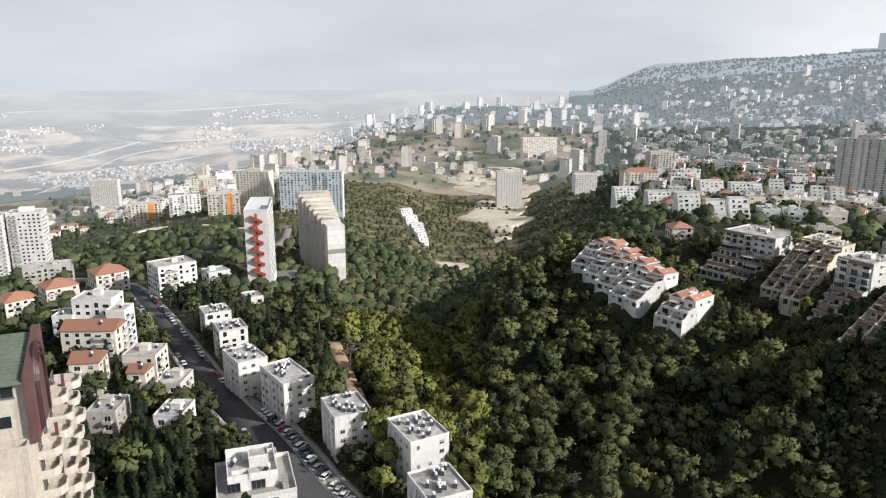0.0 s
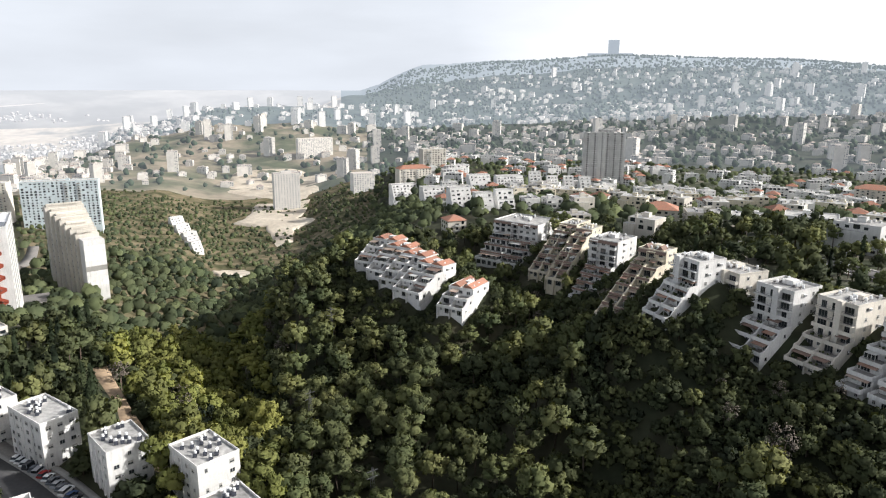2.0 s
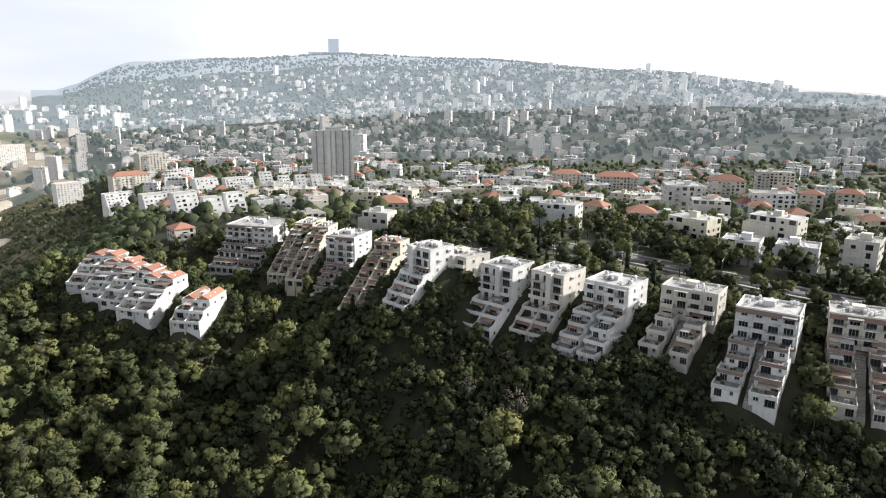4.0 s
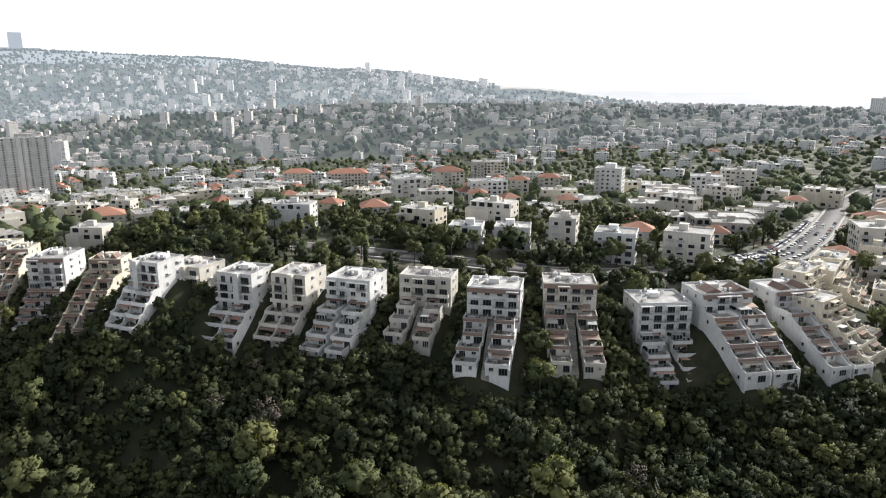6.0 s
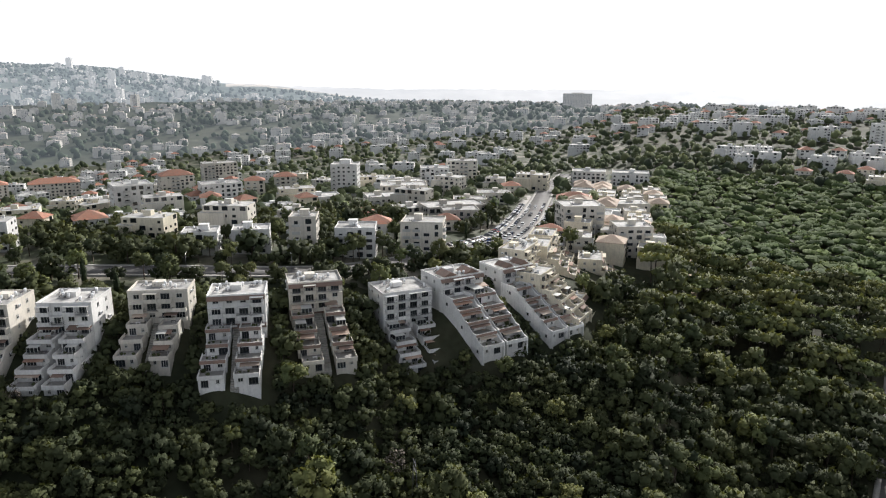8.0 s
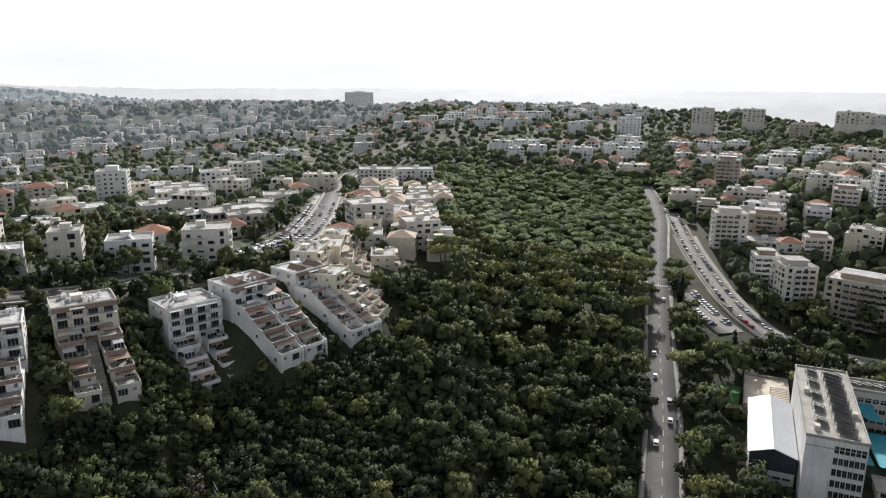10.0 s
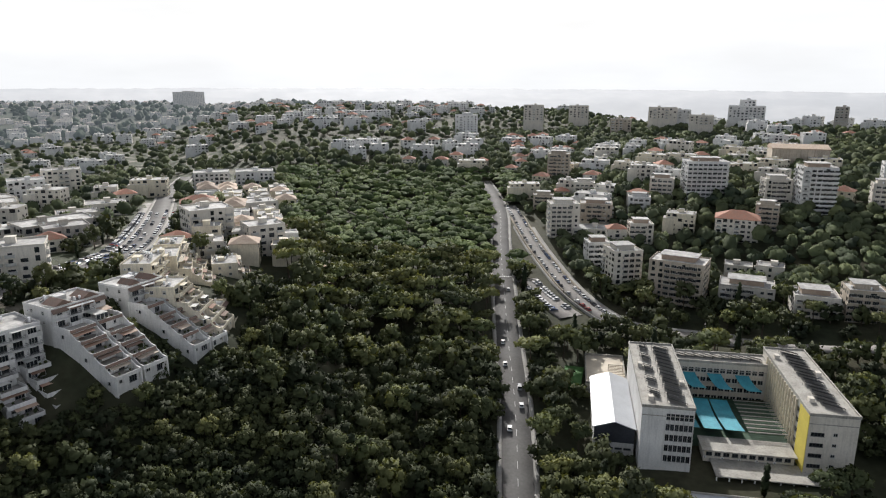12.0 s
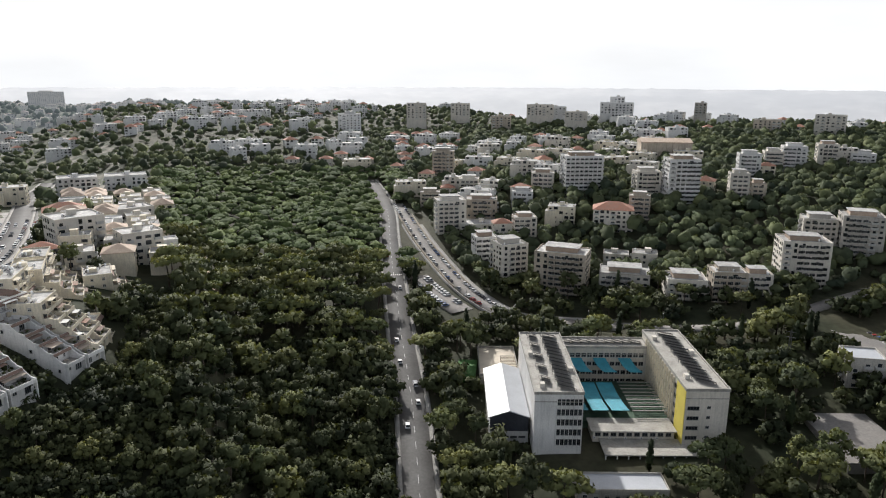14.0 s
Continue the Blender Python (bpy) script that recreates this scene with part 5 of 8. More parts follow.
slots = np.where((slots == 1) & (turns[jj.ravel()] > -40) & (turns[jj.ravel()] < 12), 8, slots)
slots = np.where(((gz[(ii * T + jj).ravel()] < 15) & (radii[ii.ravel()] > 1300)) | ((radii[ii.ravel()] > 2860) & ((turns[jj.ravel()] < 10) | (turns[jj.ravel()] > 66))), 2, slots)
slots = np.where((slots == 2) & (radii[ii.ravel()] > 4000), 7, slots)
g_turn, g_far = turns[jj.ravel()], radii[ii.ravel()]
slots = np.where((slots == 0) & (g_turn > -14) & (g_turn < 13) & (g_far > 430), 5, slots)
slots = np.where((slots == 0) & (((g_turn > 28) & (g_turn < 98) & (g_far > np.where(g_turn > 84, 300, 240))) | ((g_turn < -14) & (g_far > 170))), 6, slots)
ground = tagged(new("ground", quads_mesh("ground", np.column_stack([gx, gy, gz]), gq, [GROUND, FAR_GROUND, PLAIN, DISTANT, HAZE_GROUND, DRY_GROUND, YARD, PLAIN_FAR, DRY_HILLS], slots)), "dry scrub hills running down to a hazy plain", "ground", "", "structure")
ground.data.polygons.foreach_set("use_smooth", np.ones(len(gq), dtype=bool))

for nm, line, width, mat, walks in (("ridge_street", ridge_street, 11.0, ASPHALT, True), ("house_street", house_street, 10.5, MID_ASPHALT, True), ("valley_road", valley_road, 10.4, MID_ASPHALT, True), ("side_road", side_road, 8.4, ROAD_LIGHT, False)):
    ribbon("road", line, 0, width, 0.02, mat, "asphalt road with worn patches", "road")
    if walks:
        for s in (-1, 1):
            ribbon("pavement", line, s * (width / 2 + 0.9), 1.8, 0.16, PAVING, "raised paved footway beside the road", "pavement")
ramp = side_road[side_road[:, 1] > -240]
ribbon("retaining_wall", ramp, -6.6, 0.5, 1.1, PAVING, "pale retaining wall beside the side road", "retaining wall", 4.0)
ribbon("verge", ramp, 6.6, 3.0, 0.1, PAVING, "pale paved verge of the side road", "pavement", 1.5)
ribbon("dirt_slope", soil_track, 0, 8.5, 0.5, SOIL, "bare reddish earth slope", "ground", 3.0)
ribbon("path", park_path, 0, 7.0, 0.9, DIRT, "pale sandy path through the park", "path", 3.0)
ribbon("road", park_road, 0, 9.0, 0.8, ROAD_LIGHT, "worn grey road through the park", "road", 3.0)
ribbon("wood_path", wood_path, 0, 4.0, 0.4, SOIL, "sandy path through the trees", "path", 2.0)
for s in range(0, 390, 9):
    for line, width in ((valley_road, 7.6),):
        x, y, z, a = along(line, s)
        bm = bmesh.new()
        box(bm, -4.6, 4.6, -0.08, 0.08, 0, 0.012, 0, "b")
        tagged(new("road_marking", mesh_of("road_marking", bm, [PAINT])), "white painted centre line on the road", "road marking", "centre line", "structure").matrix_basis = pose(x, y, z + 0.025, 0, 0, a)

for k in range(9):
    x, y, z, a = along(valley_road, 248.5)
    off = -4.4 + 1.1 * k
    bm = bmesh.new()
    box(bm, -1.9, 1.9, -0.3, 0.3, 0, 0.012, 0, "b")
    tagged(new("road_marking", mesh_of("road_marking", bm, [PAINT])), "white bar of a zebra crossing", "road marking", "zebra crossing", "structure").matrix_basis = pose(x - off * math.sin(radians(a)), y + off * math.cos(radians(a)), z + 0.03, 0, 0, a)
low_wall = side_road[(side_road[:, 0] > 306) & (side_road[:, 0] < 440)]
for shift in (-5.0, 5.0):
    ribbon("retaining_wall", low_wall, shift, 0.6, 1.0, STONE, "low tan stone wall beside the side road", "retaining wall", 5.0)

# ---- blocks along the ridge street ----
for bx, by, br, bw, bd, bf, roof in BLOCKS:
    placed(bx, by, br, bw, bd, bf, "plain", EYE + roof - 2.9 * bf - 0.3, fh=2.9, gear=14)


# ---- houses stepping down to the valley ----
for hx, hy, hr, hz, hw, top, steps, col, gap, stride, deep, skew, tiles, attic, loggia, what in STEPPED:
    terrace_house(hx, hy, hr, hz, hw, top, steps, col, gap=gap, stride=stride, depth=deep, skew=skew, tiles=tiles, attic=attic, loggia=loggia, label=what)
row_rng = random.Random(31)
for cx in range(318, 546, 19):
    for k, off in enumerate((26, 43, 60, 77)):
        cy = -1 - (cx - 374) * 0.09 - off + row_rng.uniform(-2, 2)
        if math.degrees(math.atan2(cx, cy)) < 100.6:
            style = row_rng.choice(("cream", "pale_tiled", "pale_tiled", "yellow", "stepped"))
            placed(cx + row_rng.uniform(-3, 3), cy, -8 + row_rng.choice((0, 0, 90)) + row_rng.uniform(-6, 6), row_rng.uniform(12, 16), row_rng.uniform(11, 13), row_rng.choice((2, 3, 3)), style, float(ground_at(cx, cy)), detail=False)

# ---- houses above the ridge street ----
placed(-142, 273, 2, 15.9, 11.7, 5, "modern", 261.5)
placed(-129, 264, 1, 7.4, 9.1, 5, "white", 259.4)
placed(-153, 269, 4, 7.8, 10.4, 3, "white", 261.5)
placed(-134, 252, 3, 20, 11.1, 4, "gabled", 259.3)
placed(-125, 229, 9, 9.8, 10.4, 4, "gabled", 255.9)
placed(-113, 247, 0, 12.5, 11.7, 4, "cream", 251.2)
placed(-109, 233, 0, 6.5, 7.8, 3, "gabled", 253.0)
placed(-95, 228, -2, 9.1, 11.7, 4, "cream", 248.7)
placed(-88, 209, -2, 9.1, 11.7, 4, "white", 246.3)
placed(-107, 204, 3, 9.1, 11.7, 4, "grey", 250.2)

for sx, sy, sw, sf in ((-26, 835, 12, 4), (-31, 863, 13, 4), (-34, 897, 18, 4), (-44, 941, 18, 4), (-53, 988, 18, 4)):
    placed(sx, sy, 32, sw, 12, sf, "stepped", float(ground_at(sx, sy)))

# ---- other buildings ----
placed(-160, 396, 42, 22.5, 18.2, 5, "white", 243.1)
placed(-138, 407, 39, 13.1, 12.5, 3, "white", 241.3)
placed(-100, 348, 36, 7.8, 11.7, 3, "cream", 244.2)
placed(-205, 410, 42, 19, 17.2, 4, "tiled", 237.4)
placed(-217, 376, 45, 17, 15.3, 4, "tiled", 238.7)
placed(-226, 352, 48, 15.6, 14, 4, "tiled", 238.6)
placed(-273, 464, 30, 30.7, 18.2, 4, "grey", 225.7)
placed(-332, 545, 16, 25.1, 18.2, 17, "tower", 209.2)
placed(-352, 534, 18, 16.1, 14.6, 18, "tower", 205.6)
placed(-692, 1414, 6, 54.1, 18.2, 21, "tower", 97.3)
placed(-355, 1027, 19, 38, 18.2, 8, "tower", 195.3)
placed(-376, 863, 24, 40.3, 18.2, 8, "orange", 186.1)
placed(-313, 832, 21, 36.3, 18.2, 8, "white", 203.3)
placed(-252, 789, 18, 35, 18.2, 8, "orange", 211.8)
placed(-243, 894, -5, 43.2, 18.2, 14, "tower", 205.4)
placed(-165, 870, 1, 78.3, 15.6, 17, "bluish", 199.1)
placed(113, 1190, 5, 42.9, 18.2, 21, "tower", 145.2)
placed(228, 1115, 8, 35.8, 18.2, 10, "cream", 184.1)
placed(212, 793, 5, 31.6, 18.2, 5, "stepped", 226.8)
placed(191, 610, 3, 20.9, 18.2, 5, "stepped", 251.3)
placed(181, 508, 0, 16.9, 16, 5, "stepped", 266.1)
placed(179, 452, -2, 12.7, 12.1, 4, "stepped", 273.8)
placed(196, 455, -3, 12.6, 12, 4, "stepped", 274.5)
placed(286, 738, -1, 24.7, 18.2, 5, "stepped", 242.4)
placed(312, 712, -4, 30.9, 18.2, 5, "stepped", 243.9)
placed(320, 660, -6, 13.4, 12.7, 8, "stepped", 245.6)
placed(335, 651, -7, 11.8, 11.7, 6, "stepped", 247.6)
placed(355, 653, -9, 10.7, 11.7, 6, "stepped", 246.2)
placed(389, 679, -10, 13.3, 12.6, 6, "stepped", 241.4)
placed(207, 436, -5, 11.1, 11.7, 3, "white", 274.6)
placed(222, 432, -7, 11.7, 11.7, 3, "white", 274.4)
placed(252, 893, 4, 44.9, 18.2, 6, "tiled", 230.1)
placed(311, 997, 3, 35.8, 18.2, 10, "cream", 232.0)
placed(134, 386, 1, 11.6, 11.7, 3, "tiled", 273.4)
placed(237, 1733, 12, 88.3, 18.2, 16, "grey", 172.6)
placed(255, 126, -72, 13.3, 11.7, 5, "white", 289.9)
placed(261, 108, -72, 14.3, 11.7, 5, "blue", 290.1)
placed(272, 90, -80, 10.8, 11.7, 6, "cream", 290.6)
placed(274, 69, -82, 16, 13, 5, "white", 289.4)
placed(292, 44, -89, 17.7, 14.7, 5, "cream", 288.8)
placed(382, 229, -49, 21.1, 17.9, 8, "white", 278.2)
placed(328, 177, -52, 15.7, 13.4, 4, "white", 283.6)
placed(469, 214, -55, 27.4, 18.2, 5, "white", 275.5)
placed(692, 315, -56, 34.1, 18.2, 8, "cream", 252.6)
placed(571, 300, -52, 26.9, 18.2, 6, "tiled", 263.1)
placed(495, 199, -68, 14.4, 11.7, 5, "tiled", 274.3)
placed(528, 187, -70, 17, 12.7, 5, "tiled", 273.0)
placed(510, 134, -85, 19.4, 16.5, 8, "tower", 276.1)
placed(573, 75, -82, 23.3, 17.4, 5, "white", 275.8)
placed(601, 55, -85, 26.3, 18.2, 6, "cream", 275.8)
placed(450, 78, -65, 23.7, 18.2, 5, "cream", 282.0)
placed(404, 84, -68, 21.4, 18.2, 4, "cream", 283.2)
placed(442, 134, -63, 26, 18.2, 3, "white", 278.6)
placed(361, 39, -64, 32.1, 18.2, 4, "grey", 286.6)
placed(269, 332, -29, 20.7, 17.6, 3, "cream", 280.6)
placed(289, 317, -42, 20.5, 15.3, 3, "white", 279.9)
placed(302, 287, -46, 25.9, 18.2, 4, "white", 281.5)
placed(250, 348, -36, 20.8, 15.6, 3, "tiled", 281.0)
placed(627, 524, -50, 32.5, 18.2, 6, "tiled", 240.9)
placed(602, 436, -54, 41.9, 18.2, 6, "tiled", 248.9)
placed(387, 261, -56, 18.9, 14.2, 3, "cream", 274.5)
placed(326, 203, -58, 13, 11.7, 4, "white", 282.5)
placed(390, 148, -69, 25.5, 18.2, 3, "white", 280.9)
placed(387, 177, -66, 13.4, 11.7, 3, "white", 280.1)
placed(247, 168, -56, 7.8, 11.7, 4, "cream", 288.0)
placed(364, 88, -76, 13.4, 11.7, 3, "tiled", 283.6)
placed(433, 77, -80, 28.5, 18.2, 5, "cream", 282.5)
placed(334, 182, -51, 15.7, 13.4, 3, "white", 281.8)
placed(443, -30, -94, 21.4, 16, 3, "tiled", 280.9)
placed(351, -26, -79, 20.3, 18.2, 5, "cream", 286.9)
placed(334, -49, -83, 16.8, 15.1, 5, "cream", 280.6)
placed(447, -65, -83, 20.3, 18.2, 4, "cream", 275.0)
placed(558, -49, -95, 25.5, 18.2, 5, "white", 277.2)
placed(572, -83, -98, 28.5, 18.2, 5, "modern", 274.7)
placed(452, 21, -87, 21.6, 16.2, 3, "cream", 281.9)
placed(420, 34, -85, 20, 15, 3, "cream", 282.8)
placed(348, 34, -75, 18.2, 15.5, 4, "grey", 286.8)
placed(280, -254, -144, 27.6, 18.2, 8, "cream", 246.1)
placed(333, -240, -111, 13.1, 11.8, 6, "white", 251.8)
placed(307, -238, -103, 16.1, 16, 8, "cream", 247.4)
placed(355, -289, -119, 14.6, 12.3, 5, "cream", 257.6)
placed(394, -256, -113, 19.4, 16.5, 8, "cream", 257.3)
placed(400, -287, -126, 21.8, 16.4, 5, "cream", 263.2)
placed(380, -273, -126, 29.4, 18.2, 3, "white", 256.9)
placed(395, -320, -129, 15.1, 11.7, 4, "white", 269.3)
placed(389, -372, -119, 28.3, 18.2, 9, "modern", 277.7)
placed(325, -406, -126, 21.1, 18.2, 10, "white", 276.4)
placed(347, -396, -124, 17.2, 15.5, 6, "white", 278.0)
placed(326, -341, -136, 25.6, 18.2, 5, "tiled", 262.9)
placed(325, -365, -138, 13.7, 11.7, 5, "cream", 269.1)
placed(257, -278, -137, 26.1, 18.2, 4, "grey", 248.6)
placed(291, -308, -137, 14.8, 11.7, 3, "grey", 250.1)
placed(277, -317, -139, 14.3, 11.7, 3, "white", 252.1)
placed(228, -291, -132, 19.8, 16.8, 4, "cream", 250.2)
placed(214, -306, -130, 16.4, 14.8, 5, "cream", 251.9)
placed(208, -322, -132, 13.5, 12.1, 4, "cream", 252.4)
placed(204, -355, -135, 23.9, 18.2, 8, "white", 254.7)
placed(221, -400, -141, 18.2, 15.5, 6, "grey", 264.6)
placed(202, -410, -144, 21.6, 18.2, 8, "grey", 262.4)
placed(521, -334, -123, 18.9, 14.2, 9, "cream", 271.3)
placed(454, -278, -122, 15.1, 11.7, 4, "cream", 264.2)
placed(459, -318, -125, 16.1, 12.1, 4, "cream", 270.8)
placed(404, -347, -131, 16.8, 12.6, 5, "cream", 276.9)
placed(329, -491, -136, 15.9, 13.4, 6, "white", 286.8)
placed(337, -536, -138, 14.7, 12.5, 5, "white", 288.4)
placed(328, -550, -139, 17.7, 15.1, 6, "white", 289.5)
placed(317, -580, -141, 15.5, 13.1, 6, "white", 290.7)
placed(300, -603, -144, 18.2, 15.5, 4, "white", 289.3)
placed(298, -434, -136, 12.6, 11.7, 6, "white", 279.4)
placed(291, -446, -137, 9.9, 11.7, 4, "cream", 278.5)
placed(842, -372, -114, 35.6, 18.2, 6, "white", 279.3)
placed(798, -378, -115, 27.6, 18.2, 13, "tower", 277.6)
placed(130, -273, -135, 13.4, 12.7, 4, "hall", 245.8)
placed(794, -472, -121, 25.5, 18.2, 6, "tower", 309.3)
placed(807, -550, -124, 26, 18.2, 5, "tower", 310.1)
placed(681, -584, -131, 33, 18.2, 4, "white", 315.4)
placed(668, -602, -131, 20, 16, 3, "white", 316.0)
placed(625, -660, -137, 40, 18.2, 4, "modern", 318.4)
placed(632, -668, -137, 18, 14, 6, "modern", 319.0)
placed(550, -723, -143, 13.9, 18.2, 5, "grey", 316.3)
placed(402, -740, -152, 29.2, 18.2, 6, "white", 305.7)
placed(1962, -139, -94, 77.1, 18.2, 12, "tower", 284.9)
placed(1330, -374, -106, 54, 18.2, 6, "grey", 298.5)
placed(681, -523, -128, 23.5, 18.2, 4, "cream", 303.3)
placed(614, -581, -133, 25.7, 18.2, 3, "cream", 312.7)
placed(454, -710, -147, 27.6, 18.2, 5, "cream", 302.3)

# ---- tall white tower with columns of loggias ----
def loggia_tower(x, y, rot, w, d, floors, base):
    t = thing("tower_block", pose(x, y, base, 0, 0, rot), "tall white tower block with dark columns of loggias", "tower block")
    take(x, y, rot, w, d)
    fh, h = 3.0, floors * 3.0
    bm = bmesh.new()
    box(bm, -w / 2 + 1.2, w / 2 - 1.2, -d / 2 + 1.2, d / 2, -20, h)
    part("core", bm, [WHITE], t)
    bays = [-w * 0.42, -w * 0.245, -w * 0.08, w * 0.06, w * 0.235, w * 0.4]
    joined_windows(t, [(window_mesh(2.2, 1.7, 1, (i + k) % 4 == 0, True), pose(u, -d / 2 + 1.2, k * fh + 0.95)) for k in range(floors) for i, u in enumerate(bays)] + [(window_mesh(1.8, 1.5, 1, False, True), pose(sx * (w / 2 - 1.2), d * v, k * fh + 1.0, 0, 0, 90 * sx)) for k in range(floors) for v in (-0.2, 0.1, 0.33) for sx in (-1, 1)])
    piers = [-w / 2, -w * 0.36, -w * 0.17, -w * 0.03, w * 0.12, w * 0.3, w / 2 - 2.6]
    for k, px in enumerate(piers):
        bm = bmesh.new()
        box(bm, px, px + (5.0 if k in (2, 4) else 2.6), -d / 2, -d / 2 + 1.3, -20, h + 2)
        part("pier", bm, [WHITE], t)
    for k, py in enumerate((-d / 2 + 1.3, -d * 0.12, d * 0.2, d / 2 - 2.4)):
        for sx in (-1, 1):
            bm = bmesh.new()
            box(bm, sx * w / 2 - (1.3 if sx > 0 else 0), sx * w / 2 + (1.3 if sx < 0 else 0), py, py + 2.4, -20, h + 2)
            part("side_pier", bm, [WHITE], t)
    for k in range(floors + 1):
        bm = bmesh.new()
        box(bm, -w / 2 + 0.1, w / 2 - 0.1, -d / 2 + 0.12, -d / 2 + 1.2, k * fh - 0.2, k * fh + 0.85)
        for sx in (-1, 1):
            box(bm, sx * (w / 2 - 0.65) - 0.52, sx * (w / 2 - 0.65) + 0.52, -d / 2 + 1.3, d / 2 - 0.1, k * fh - 0.2, k * fh + 0.85)
        part("balcony_band", bm, [WHITE], t)
    bm = bmesh.new()
    box(bm, -w / 2 + 0.6, w / 2 - 0.6, -d / 2 + 0.6, d / 2 - 0.2, h, h + 0.6)
    box(bm, -w * 0.15, w * 0.2, -d * 0.2, d * 0.25, h + 0.6, h + 5)
    part("roof", bm, [DECK], t)


GROW = Matrix.Diagonal((1.3, 1.3, 1.3, 1))


# ---- tall apartment house with a tiled attic and an arch, beside the street's start ----
def arch_tower():
    eave, ridge = 55.3, 58.4
    t = thing("tower_block", pose(-69.4, 107.3, EYE - 120.9, 0, 0, 22) @ GROW, "pale stone tower block with maroon arch and curved balconies", "tower block")
    take(-75, 114, 15, 44, 44)
    bm = bmesh.new()
    box(bm, -24, 0, 0, 20, 0, eave - 8)
    part("wall", bm, [PINK], t)
    bm = bmesh.new()
    box(bm, -24, -0.4, 0.3, 11, eave - 8, eave)
    part("attic_wall", bm, [PINK], t)
    part_of("window", window_mesh(3.0, 1.6, 1, False, True), t, pose(-3.2, 0.3, eave - 2.2))
    part_of("window", window_mesh(1.8, 1.8, 0), t, pose(-3.2, 0.3, eave - 6.4))
    part_of("window", window_mesh(3.0, 1.6, 1, False, True), t, pose(-9.2, 0.3, eave - 2.2))
    bm = bmesh.new()
    v = [bm.verts.new(c) for c in ((-24, -0.5, eave), (-0.3, -0.5, eave), (-0.3, 10.5, ridge), (-24, 10.5, ridge))]
    bm.faces.new(v)
    u = [bm.verts.new((c.co.x, c.co.y, c.co.z - 0.3)) for c in v]
    bm.faces.new(u[::-1])
    for k in range(4):
        bm.faces.new((v[k], u[k], u[(k + 1) % 4], v[(k + 1) % 4]))
    part("roof", bm, [GREEN_ROOF], t, "green tiled sloping roof")
    for k in range(14):
        bm = bmesh.new()
        f = (k + 0.5) / 14
        box(bm, -24, -0.5, -0.5 + 11 * f, -0.35 + 11 * f, eave + (ridge - eave) * f, eave + (ridge - eave) * f + 0.12)
        part("tile_course", bm, [GREEN_ROOF], t)
    bm = bmesh.new()
    prof = [(-0.6, eave - 8.5), (11.2, eave - 8.5), (11.2, ridge + 0.8), (10.2, ridge + 0.8), (-0.6, eave + 0.7)]
    rows = [[bm.verts.new((x, py, pz)) for py, pz in prof] for x in (-0.4, 0.6)]
    bm.faces.new(rows[0][::-1])
    bm.faces.new(rows[1])
    for k in range(5):
        bm.faces.new((rows[0][k], rows[0][(k + 1) % 5], rows[1][(k + 1) % 5], rows[1][k]))
    part("arch_wall", bm, [MAROON], t, "polished maroon stone gable wall")
    for k, (r, x) in enumerate(((4.3, 0.7), (3.6, 0.85), (2.9, 0.95))):
        bm = bmesh.new()
        pts = [(5.9 - r, eave - 8)] + [(5.9 - r * math.cos(math.pi * i / 14), eave - 2.2 + r * 1.2 * math.sin(math.pi * i / 14)) for i in range(15)] + [(5.9 + r, eave - 8)]
        for (y0, z0), (y1, z1) in zip(pts[:-1], pts[1:]):
            tube(bm, (x - 0.15, y0, z0), (x - 0.15, y1, z1), 0.2, 0.2, 5, 0, False)
        part("arch_moulding", bm, [DARK_MAROON], t)
    rng = random.Random(4)
    for k in range(17):
        z = 0.6 + k * 2.9
        for i, (yy, out) in enumerate(((2.2, 2.2), (7.2, 3.4), (12.4, 2.6), (17.5, 3.4))):
            if z > eave - 11 and i < 2 or z > eave - 8:
                continue
            bm = bmesh.new()
            n, r = 6, 2.2
            reach = out + (0.5 if (k + i) % 2 else 0.0)
            rim = [(reach * min(1.0, 1.5 * math.sin(math.pi * j / n)), yy - r * math.cos(math.pi * j / n)) for j in range(n + 1)]
            inner = [(x0 * 0.94, yy + (y0 - yy) * 0.94) for x0, y0 in rim]
            ol, oh, il, ih = [[bm.verts.new((x0, y0, zz)) for x0, y0 in row] for row, zz in ((rim, z - 0.25), (rim, z + 0.95), (inner, z), (inner, z + 0.95))]
            for j in range(n):
                bm.faces.new((ol[j], ol[j + 1], oh[j + 1], oh[j]))
                bm.faces.new((oh[j], oh[j + 1], ih[j + 1], ih[j]))
                bm.faces.new((ih[j], ih[j + 1], il[j + 1], il[j]))
            bm.faces.new(ol[::-1])
            bm.faces.new(il)
            part("balcony", bm, [PINK], t)
            part_of("window", window_mesh(2.4, 2.1, 1, False, True), t, pose(0, yy, z + 0.1, 0, 0, 90))
            if i in (1, 3):
                bm = bmesh.new()
                box(bm, 1.6, 2.0, yy - 2.7, yy - 2.3, z - 0.3, z + 2.6)
                part("pier", bm, [MAROON], t)
